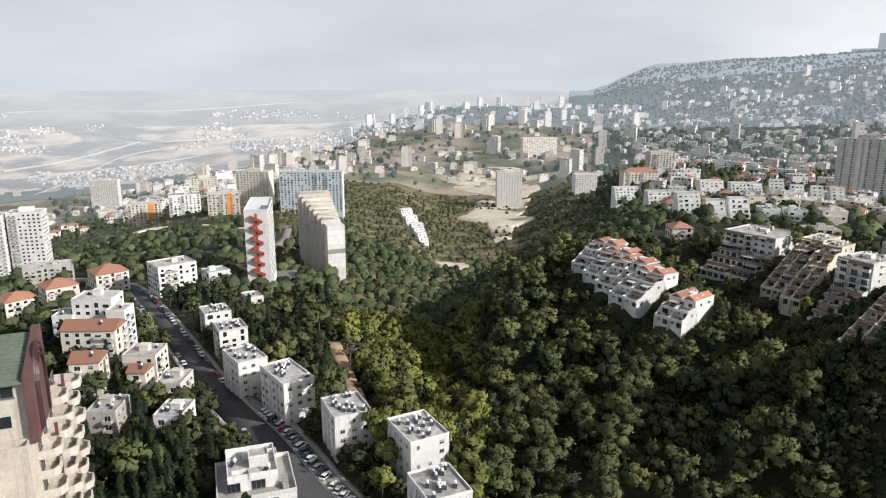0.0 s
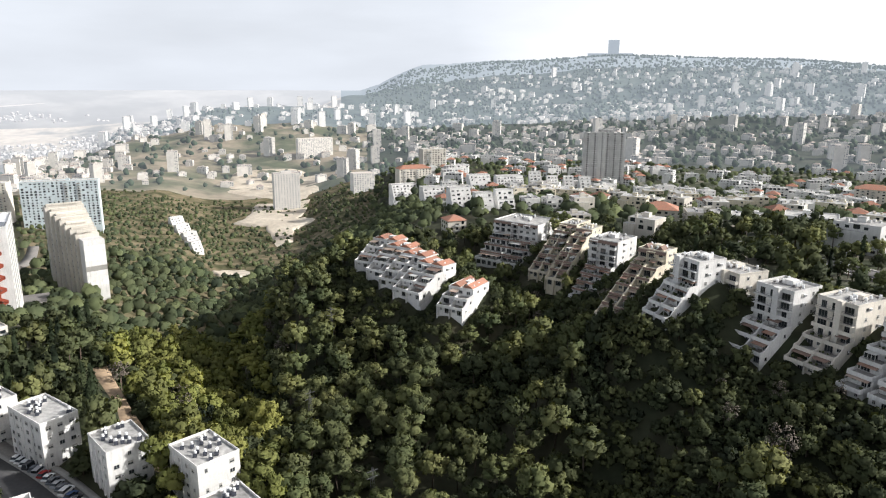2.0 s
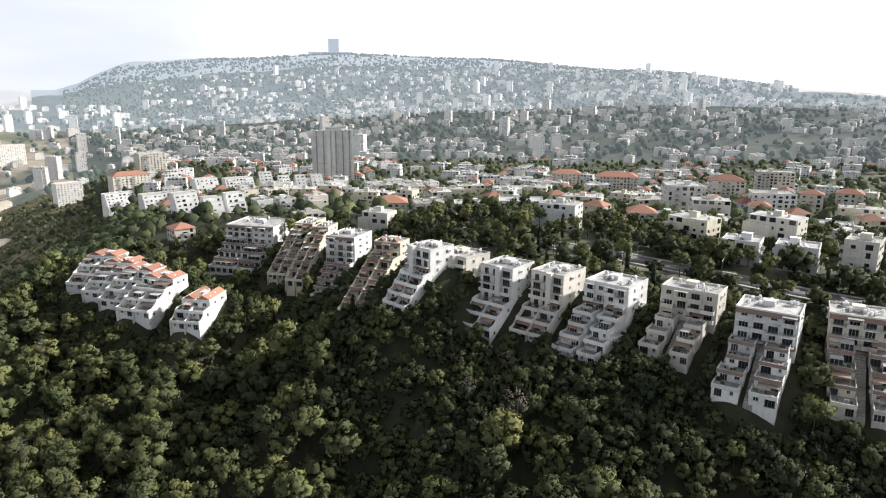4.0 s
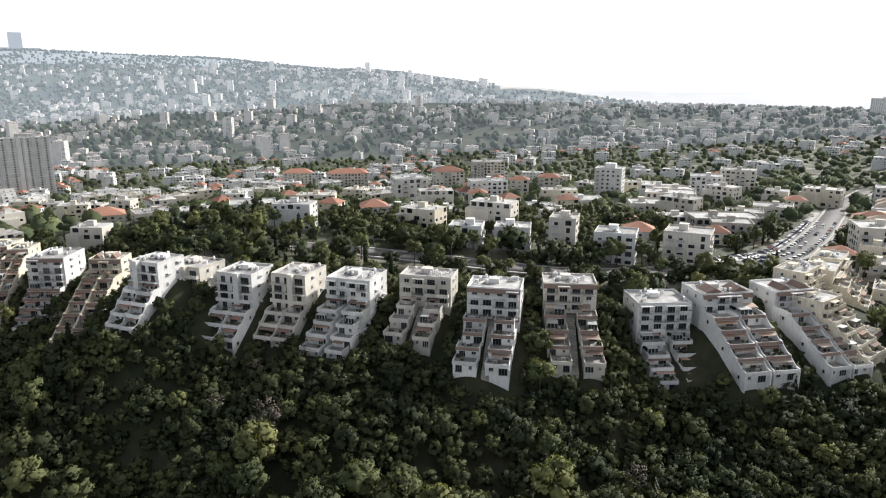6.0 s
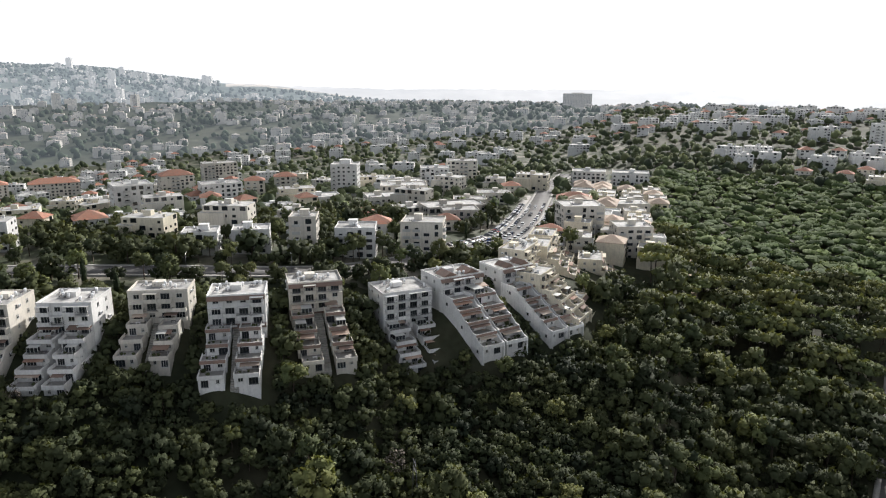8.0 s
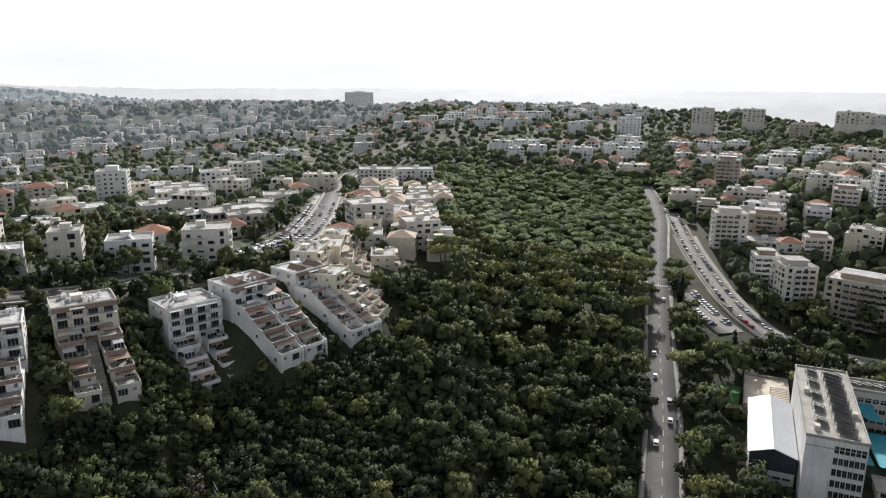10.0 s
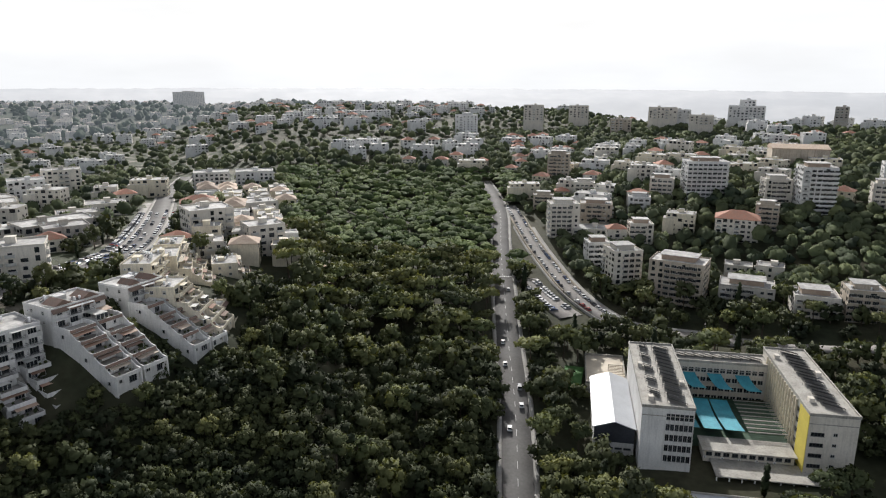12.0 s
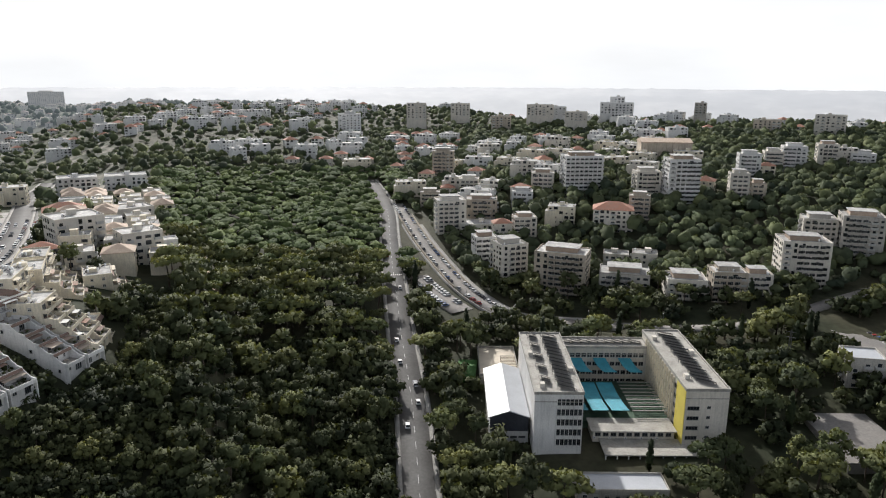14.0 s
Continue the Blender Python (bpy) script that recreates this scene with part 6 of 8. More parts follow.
    for k, (x0, x1, out, top) in enumerate(((-5.5, -0.6, 2.2, eave - 9), (-10, -4.0, 4.6, eave - 13), (-15, -9, 3.2, eave - 11))):
        bm = bmesh.new()
        box(bm, x0, x1, -out, 0, 0, top)
        part("front_bay", bm, [PINK], t)
        bm = bmesh.new()
        ring(bm, x0, x1, -out, 0, top, top + 1.0, 0.18)
        part("bay_parapet", bm, [PINK], t)
        for f in range(12):
            part_of("window", window_mesh(1.6, 1.4, 1, f % 3 == 0), t, pose((x0 + x1) / 2, -out, 1.6 + f * 3.0))
            part_of("balcony", balcony_mesh(x1 - x0 - 0.6, 1.2, PINK), t, pose((x0 + x1) / 2, -out, 3.6 + f * 3.0))
    bm = bmesh.new()
    box(bm, -9.4, -4.6, -6.0, -5.8, 20, eave - 16)
    part("front_panel", bm, [MAROON], t, "maroon stone panel")
    bm = bmesh.new()
    box(bm, 7, 13, 4, 26, -1, 9)
    part("side_hall", bm, [CONCRETE], t)
    for k in range(11):
        bm = bmesh.new()
        box(bm, 7 + 0.55 * k, 7.42 + 0.55 * k, 4, 26, 9, 9.15)
        part("roof_sheet", bm, [PALE_BLUE], t, "pale blue ribbed roof sheet")


arch_tower()
loggia_tower(520, 862, -23, 56, 22, 22, 226.0)


# ---- slab with the red zigzag stair ----
def stair_slab():
    t = thing("tower_block", pose(-112.6, 411, EYE - 126, 0, 0, 10) @ GROW, "white high slab with a red zigzag outside stair", "tower block")
    take(-117, 436, 10, 16, 50)
    bm = bmesh.new()
    box(bm, -5.4, 5.4, 0, 36, -6, 37)
    part("wall", bm, [WHITE], t)
    bm = bmesh.new()
    box(bm, -5.2, 5.2, 0.2, 35.8, 37, 37.1, 0, "b")
    part("roof_deck", bm, [TANK], t)
    bm = bmesh.new()
    ring(bm, -5.5, 5.5, -0.1, 36.1, 37, 37.8, 0.25)
    part("parapet", bm, [WHITE], t)
    bm = bmesh.new()
    box(bm, 1.6, 4.8, 1.5, 13, 37.1, 37.5)
    part("solar_panel", bm, [PANEL], t)
    bm = bmesh.new()
    box(bm, -0.45, 0.45, -0.25, 0, 0, 36)
    part("stair_slot", bm, [RED], t)
    for k in range(13):
        bm = bmesh.new()
        a, b = (-2.8, 2.8) if k % 2 else (2.8, -2.8)
        z = 1 + k * 2.55
        v = [bm.verts.new(c) for c in ((a, -1.5, z), (b, -1.5, z + 2.55), (b, -0.1, z + 2.55), (a, -0.1, z))]
        u = [bm.verts.new((c.co.x, c.co.y, c.co.z + 1.0)) for c in v]
        for q in ((v[0], v[1], v[2], v[3]), (v[0], v[1], u[1], u[0]), (v[1], v[2], u[2], u[1]), (v[3], v[0], u[0], u[3]), (v[2], v[3], u[3], u[2])):
            bm.faces.new(q)
        part("stair_flight", bm, [RED], t, "red steel stair flight")
    joined_windows(t, [(window_mesh(2.0, 1.4, 1), pose(5.4, 2.5 + i * 3.9, 1.2 + k * 2.75, 0, 0, 90)) for k in range(13) for i in range(9)])


stair_slab()


def ribbed_slab():
    t = thing("tower_block", pose(-78.6, 499, EYE - 137, 0, 0, 22) @ GROW, "pale high slab with horizontal ribbed end wall and stepped roof", "tower block")
    take(-90, 526, 22, 28, 64)
    bm = bmesh.new()
    box(bm, -5, 5, 0, 9, -8, 24.5)
    part("wall", bm, [WHITE], t)
    for k in range(9):
        bm = bmesh.new()
        box(bm, -5.05, 5.05, -0.18, -0.02, k * 2.7 + 0.3, k * 2.7 + 2.75)
        part("rib_panel", bm, [WHITE if k != 3 else SHUTTER], t)
    for k in range(7):
        wide = -5 - 1.3 * (k + 1)
        bm = bmesh.new()
        box(bm, wide, 5, 9 + k * 4.2, 13.2 + k * 4.2, -8, 24.5 + 1.9 * (k + 1))
        part("rear_bay", bm, [CREAM], t)
        bm = bmesh.new()
        box(bm, wide + 0.8, 4.2, 9.4 + k * 4.2, 10.2 + k * 4.2, 24.5 + 1.9 * (k + 1), 26.2 + 1.9 * (k + 1))
        box(bm, wide + 0.8, 1.2, 9.4 + k * 4.2, 12.8 + k * 4.2, 24.5 + 1.9 * (k + 1), 25.3 + 1.9 * (k + 1))
        part("roof_rib", bm, [CREAM], t)
    joined_windows(t, [(window_mesh(1.6, 1.3, 1, i % 3 == 0), pose(-5 - 1.3 * (i + 1), 11.1 + i * 4.2, 2 + k * 3.0, 0, 0, -90)) for k in range(8) for i in range(7)] + [(window_mesh(1.6, 1.3, 1, i % 3 == 0), pose(5, 4 + i * 4.2, 2 + k * 3.0, 0, 0, 90)) for k in range(8) for i in range(8)])


ribbed_slab()


# ---- windowless sports hall on the hillside ----
def sports_hall():
    w, d = 43.0, 26.0
    t = thing("hall", pose(420, -502, 288.1, 0, 0, -130), "large windowless tan hall with a low brown gable roof", "hall")
    take(420, -502, -130, w, d)
    bm = bmesh.new()
    box(bm, -w / 2, w / 2, -d / 2, d / 2, -12, 18.5)
    part("wall", bm, [TAN], t)
    bm = bmesh.new()
    rows = [[bm.verts.new(q) for q in ((sx * (w / 2 + 0.5), -d / 2 - 0.6, 18.4), (sx * (w / 2 + 0.5), -d / 2 - 0.6, 19.3), (sx * (w / 2 + 0.5), 0, 22.0), (sx * (w / 2 + 0.5), d / 2 + 0.6, 19.3), (sx * (w / 2 + 0.5), d / 2 + 0.6, 18.4))] for sx in (-1, 1)]
    for k in range(5):
        bm.faces.new((rows[0][k], rows[1][k], rows[1][(k + 1) % 5], rows[0][(k + 1) % 5]))
    bm.faces.new(rows[0][::-1])
    bm.faces.new(rows[1])
    part("roof", bm, [FADED_TILE], t, "faded brown sheet roof")
    for k in range(9):
        bm = bmesh.new()
        u = -w / 2 + 1 + k * (w - 2) / 8
        box(bm, u - 0.3, u + 0.3, -d / 2 - 0.35, -d / 2 - 0.02, -6, 18.3)
        part("pilaster", bm, [TAN], t)
    bm = bmesh.new()
    box(bm, -w / 2 - 9, -w / 2, -d / 2 + 2, d / 2 - 6, -12, 9)
    part("annexe", bm, [CREAM], t)


sports_hall()


# ---- school: two long wings, a link, a gym and low front buildings ----
def school():
    ox, oy, turn = 167.7, -140.5, -34.0
    c, s = math.cos(radians(turn)), math.sin(radians(turn))
    t = thing("school", pose(ox, oy, EYE - 126.1, 0, 0, turn), "large pale school with two wings round a shaded yard", "school")
    for u, v, w, d in ((26, -6, 58, 18), (30, -56, 60, 18), (53, -31, 14, 40), (26, 9, 46, 18), (60, 8, 28, 20), (8, -36, 34, 42), (-23, -22, 14, 32), (-9, -14, 20, 30), (31, -31, 36, 38)):
        take(ox + u * c - v * s, oy + u * s + v * c, turn, w, d, 0.5)
    H = 23.4
    for nm, x0, x1, y0, y1, h in (("left_wing", -1, 54, -14.2, 2, H), ("right_wing", 2.3, 58, -63.5, -49, H), ("link_wing", 48, 58, -49, -14.2, H - 3.4)):
        bm = bmesh.new()
        box(bm, x0, x1, y0, y1, -6, h)
        part(nm, bm, [CREAM if nm != "left_wing" else WHITE], t)
        bm = bmesh.new()
        box(bm, x0 + 0.25, x1 - 0.25, y0 + 0.25, y1 - 0.25, h, h + 0.05, 0, "b")
        part("roof_deck", bm, [CONCRETE], t)
        bm = bmesh.new()
        ring(bm, x0 - 0.2, x1 + 0.2, y0 - 0.2, y1 + 0.2, h - 0.4, h + 0.6, 0.4)
        part("parapet", bm, [CONCRETE], t)
        bm = bmesh.new()
        box(bm, x0 + 0.02, x1 - 0.02, y0 - 0.12, y0 + 0.02, h - 3.2, h - 2.9)
        box(bm, x0 - 0.12, x0 + 0.02, y0 + 0.02, y1 - 0.02, h - 3.2, h - 2.9)
        part("cornice_band", bm, [CONCRETE], t)

    def array(x, y, z, length, turned):
        bm = bmesh.new()
        v = [bm.verts.new(q) for q in ((-length / 2, -1.0, 0.3), (length / 2, -1.0, 0.3), (length / 2, 1.0, 1.5), (-length / 2, 1.0, 1.5))]
        bm.faces.new(v)
        u = [bm.verts.new((q.co.x, q.co.y, q.co.z - 0.1)) for q in v]
        bm.faces.new(u[::-1])
        for k in range(4):
            bm.faces.new((v[k], u[k], u[(k + 1) % 4], v[(k + 1) % 4]))
        for sx in (-length / 2 + 0.2, length / 2 - 0.2):
            box(bm, sx - 0.05, sx + 0.05, 0.9, 1.0, 0, 1.4, 1)
            box(bm, sx - 0.05, sx + 0.05, -1.0, -0.9, 0, 0.25, 1)
        part("solar_panel", bm, [PANEL, RAIL], t, "tilted dark solar panels", pose(x, y, z, 0, 0, turned))

    for k in range(15):
        array(2.5 + k * 3.4, -9.2 + (k % 2) * 0.5, H + 0.05, 6.2, 58)
        array(8 + k * 3.25, -57.5 + (k % 3) * 0.5, H + 0.05, 6.6, 58)
        if k % 3:
            array(3.5 + k * 3.4, -2.6, H + 0.05, 3.6, 58)
    for k in range(9):
        array(53, -17.5 - k * 3.4, H - 3.35, 5.0, 58)
    for k in range(6):
        bm = bmesh.new()
        x, y = ((4, -1), (17, -12.5), (31, 0), (12, -52), (34, -61), (48, -51))[k]
        box(bm, x - 1.1, x + 1.1, y - 0.8, y + 0.8, H + 0.05, H + 1.5)
        part("roof_box", bm, [CREAM], t)
    # windows
    for k in range(5):
        z = 4.6 + k * 3.65
        for i in range(6):
            part_of("window", window_mesh(1.25, 2.1, 1, False, True), t, pose(-1, -6.2 - i * 1.4, z, 0, 0, -90))
        for i in range(13):
            part_of("window", window_mesh(2.9, 1.8, 2), t, pose(3 + i * 3.5, -14.2, z, 0, 0, 0))
            part_of("window", window_mesh(2.9, 1.8, 2), t, pose(13 + i * 2.75, -49, z, 0, 0, 180))
        if k < 4:
            part_of("window", window_mesh(4.0, 1.3, 3, False, True), t, pose(2.3, -51.8, z + 0.6, 0, 0, -90))
            part_of("window", window_mesh(1.3, 1.1, 1), t, pose(2.3, -57.0, z + 1.0, 0, 0, -90))
        if k > 0:
            for i in range(14):
                part_of("window", window_mesh(1.9, 1.8, 1), t, pose(48, -16.5 - i * 2.3, z - 3.4, 0, 0, -90))
    for i in range(9):
        bm = bmesh.new()
        box(bm, -1.35, -1.0, -5.6 - i * 1.4 + 0.02, -5.42 - i * 1.4, 3.6, H - 0.9)
        if i < 7:
            part("mullion_fin", bm, [WHITE], t)
    bm = bmesh.new()
    box(bm, 2.32, 11.5, -49.0, -48.8, 1, H - 0.5)
    part("yellow_panel", bm, [BRIGHT_YELLOW], t, "bright yellow stair panel")
    for k in range(14):
        bm = bmesh.new()
        box(bm, 14.2 + k * 2.75, 14.6 + k * 2.75, -48.98, -48.3, 2, H - 0.6)
        part("fin", bm, [YELLOW], t)
    # gym with a low gable roof
    bm = bmesh.new()
    box(bm, 6, 46, 2.9, 16.2, -6, 11)
    part("gym_wall", bm, [WHITE], t)
    bm = bmesh.new()
    lo, hi = [], []
    for x in (5.3, 46.4):
        lo.append([bm.verts.new(q) for q in ((x, 2.4, 11), (x, 9.6, 13.4), (x, 16.8, 11))])
        hi.append([bm.verts.new(q) for q in ((x, 2.4, 11.3), (x, 9.6, 13.7), (x, 16.8, 11.3))])
    for q in (lo, hi):
        for k in range(2):
            bm.faces.new((q[0][k], q[1][k], q[1][k + 1], q[0][k + 1]))
    for k in range(2):
        for e in range(2):
            bm.faces.new((lo[e][k], lo[e][k + 1], hi[e][k + 1], hi[e][k]))
    for k in (0, 2):
        bm.faces.new((lo[0][k], lo[1][k], hi[1][k], hi[0][k]))
    bmesh.ops.recalc_face_normals(bm, faces=bm.faces)
    part("gym_roof", bm, [SHED], t, "white sheet metal gable roof")
    bm = bmesh.new()
    gable = [bm.verts.new(q) for q in ((5.85, 2.9, 5.8), (5.85, 16.2, 5.8), (5.85, 16.2, 11), (5.85, 9.6, 13.3), (5.85, 2.9, 11))]
    bm.faces.new(gable)
    for k in range(5):
        a, b = gable[k], gable[(k + 1) % 5]
        bm.faces.new((a, b, bm.verts.new((6.0, b.co.y, b.co.z)), bm.verts.new((6.0, a.co.y, a.co.z))))
    part("gym_gable", bm, [PANEL], t, "dark glazed gable")
    for k in range(4):
        part_of("window", window_mesh(2.4, 0.7, 2, False, True), t, pose(6, 5 + k * 2.9, 3.2, 0, 0, -90))
    for k in range(11):
        part_of("window", window_mesh(1.6, 1.4, 1), t, pose(8.5 + k * 3.4, 16.2, 5.5, 0, 0, 180))
    # roof garden behind the gym
    bm = bmesh.new()
    box(bm, 46.5, 76, 2.1, 18, -6, 8)
    part("rear_annex", bm, [CREAM], t)
    bm = bmesh.new()
    ring(bm, 46.6, 76, 2.1, 18, 8, 9, 0.3)
    part("annex_parapet", bm, [CONCRETE], t)
    bm = bmesh.new()
    box(bm, 46.9, 75.6, 2.4, 17.6, 8, 8.08, 0, "b")
    part("annex_deck", bm, [DIRT], t, "sandy roof garden")
    for k in range(8):
        bm = bmesh.new()
        box(bm, 50 + k * 1.5, 50.25 + k * 1.5, 3, 9, 10.6, 10.8)
        part("pergola_slat", bm, [STONE], t)
    for x, y in ((50.2, 3.2), (60.4, 3.2), (50.2, 8.8), (60.4, 8.8)):
        bm = bmesh.new()
        box(bm, x - 0.12, x + 0.12, y - 0.12, y + 0.12, 8.08, 10.6)
        part("pergola_post", bm, [STONE], t)
    # low buildings in front of the yard
    bm = bmesh.new()
    box(bm, 6, 14.5, -47.5, -19.5, -4, 6)
    part("front_hall", bm, [CREAM], t)
    bm = bmesh.new()
    box(bm, 5.2, 15, -48.2, -18.8, 6, 6.4)
    part("hall_roof", bm, [CONCRETE], t)
    bm = bmesh.new()
    box(bm, -5, 6, -56.5, -21.5, 2.9, 3.3)
    part("canopy_roof", bm, [CONCRETE], t)
    for k in range(10):
        bm = bmesh.new()
        box(bm, -4.8, -4.45, -56.2 + k * 3.8, -55.85 + k * 3.8, -4, 2.9)
        part("post", bm, [WHITE], t)
    bm = bmesh.new()
    box(bm, -0.5, 5.9, -55.5, -22.5, -4, 2.88)
    part("canopy_wall", bm, [GREY], t)
    for k in range(10):
        part_of("window", window_mesh(1.9, 1.3, 1, False, True), t, pose(6, -45.5 + k * 2.7, 4.2, 0, 0, -90))
        if k % 2:
            part_of("air_conditioner", air_unit_mesh(), t, pose(5.9, -44.2 + k * 2.7, 3.4, 0, 0, -90))
    # yard
    bm = bmesh.new()
    box(bm, 14.5, 48, -49, -14.2, 0, 5.5)
    part("yard", bm, [COURT], t, "dark green marked play court")
    for k in range(17):
        bm = bmesh.new()
        box(bm, 16 + k * 1.5, 16.6 + k * 1.5, -48, -35.5, 8.6, 8.72)
        part("pergola_slat", bm, [COURT if k % 2 else SHUTTER], t)
    for x0, x1, y0, y1, z, sway in ((15.5, 38, -19.3, -15.2, 9.0, 0.6), (15.5, 39, -26.6, -20.6, 9.0, 0.8), (15.5, 39, -33.6, -27.4, 9.0, 1.2), (38.5, 47.8, -24, -19, 13.5, 3.0), (38.5, 47.8, -33.5, -28.5, 13.5, 3.0), (38.5, 47.8, -43.5, -38.5, 13.5, 3.0)):
        bm = bmesh.new()
        n = 8
        rows = []
        for lift in (0, 0.05):
            for i in range(n + 1):
                f = i / n
                rows.append([bm.verts.new((x0 + (x1 - x0) * f, y + sway * (f - 0.5), z + (2.0 * f if z > 10 else 0) - 0.9 * math.sin(math.pi * f) + lift)) for y in (y0, y1)])
        for i in range(n):
            bm.faces.new((rows[i][0], rows[i + 1][0], rows[i + 1][1], rows[i][1]))
            q = i + n + 1
            bm.faces.new((rows[q][0], rows[q][1], rows[q + 1][1], rows[q + 1][0]))
        part("shade_sail", bm, [TEAL], t, "stretched teal shade cloth")


school()
placed(136.6, -146.4, -34, 9.5, 27.5, 1, "hall", EYE - 126.1 + 0.9)


def flat_patch(name, x, y, rot, w, d, mat, label, category, z=None, thick=1.5):
    take(x, y, rot, w, d, 0)
    bm = bmesh.new()
    box(bm, -w / 2, w / 2, -d / 2, d / 2, -thick, 0.0, 0, "b")
    ob = tagged(new(name, mesh_of(name, bm, [mat])), label, category, "", "structure")
    ob.matrix_basis = pose(x, y, z if z is not None else float(ground_at(x, y)) + 0.35, 0, 0, rot)
    return ob


flat_patch("lawn", 125.7, -196.6, -34, 19, 16, LAWN, "mown green lawn beside the school", "lawn", EYE - 125.7, 4)
flat_patch("lawn", 227, -152.6, -38.5, 18.2, 7.8, LAWN, "small bright green lawn behind a wall", "lawn", EYE - 119.1, 4)
lot = smooth_line([(330, -191), (318, -189.5), (304, -188), (290, -187), (278, -187)])
lot[:, 2] = levelled(lot[:, 0].copy(), lot[:, 1].copy()) + 0.45
ribbon("car_park", lot, 0, 13.0, 0.0, ROAD_LIGHT, "pale asphalt car park between two roads", "car park", 3.0)
flat_patch("car_park", 140, -315, -35, 44.2, 33.8, ROAD_LIGHT, "pale asphalt car park", "car park", EYE - 113.1, 6)
flat_patch("car_park", 109, -231, -35, 33.8, 23.4, ROAD_LIGHT, "pale asphalt car park with bays", "car park", EYE - 119.1, 6)
flat_patch("car_park", -109, 458, 12, 18.2, 44.2, ROAD_LIGHT, "grey car park behind the stair tower", "car park", None, 8)
flat_patch("forecourt", 150, -140, -34, 22, 34, CONCRETE, "grey concrete forecourt", "forecourt", EYE - 128.4, 4)


# ---- building site in the valley ----
def draped(name, points, mat, label, category):
    """A patch of ground cover that follows the relief inside an outline."""
    pts = np.array(points, dtype=float)
    c = pts.mean(axis=0)
    vs, qs, n, rings = [], [], 48, 8
    ang = np.arctan2(pts[:, 1] - c[1], pts[:, 0] - c[0])
    order = np.argsort(ang)
    ang, rad = ang[order], np.hypot(*(pts[order] - c).T)
    for r in range(rings + 1):
        for k in range(n):
            a = -math.pi + 2 * math.pi * k / n
            R = np.interp(a, np.concatenate([ang - 2 * math.pi, ang, ang + 2 * math.pi]), np.tile(rad, 3)) * (1 + 0.08 * math.sin(a * 7))
            f = max(r / rings, 0.02)
            x, y = c[0] + R * f * math.cos(a), c[1] + R * f * math.sin(a)
            vs.append((x, y, float(ground_at(x, y)) + (2.0 if r < rings else -2.6)))
            take(x, y, 0, 8, 8, 2)
    for r in range(rings):
        for k in range(n):
            j = (k + 1) % n
            qs.append([r * n + k, (r + 1) * n + k, (r + 1) * n + j, r * n + j])
    ob = tagged(new(name, quads_mesh(name, vs, qs, [mat])), label, category, "", "structure")
    ob.data.polygons.foreach_set("use_smooth", [True] * len(qs))


draped("building_site", [(18, 1413), (29, 1534), (52, 1625), (104, 1658), (172, 1609), (199, 1520), (192, 1378), (172, 1258), (104, 1280), (55, 1313)], DIRT, "pale bulldozed earth of a building site", "building site")
draped("building_site", [(65, 1280), (162, 1242), (140, 1170), (118, 1097), (104, 1008), (92, 922), (72, 901), (65, 975), (68, 1049), (55, 1170)], DIRT, "pale earth ramp below a building site", "building site")
draped("dirt_track", [(-10, 728), (5, 748), (29, 728), (34, 712), (8, 708)], DIRT, "bare pale earth beside a track", "ground")

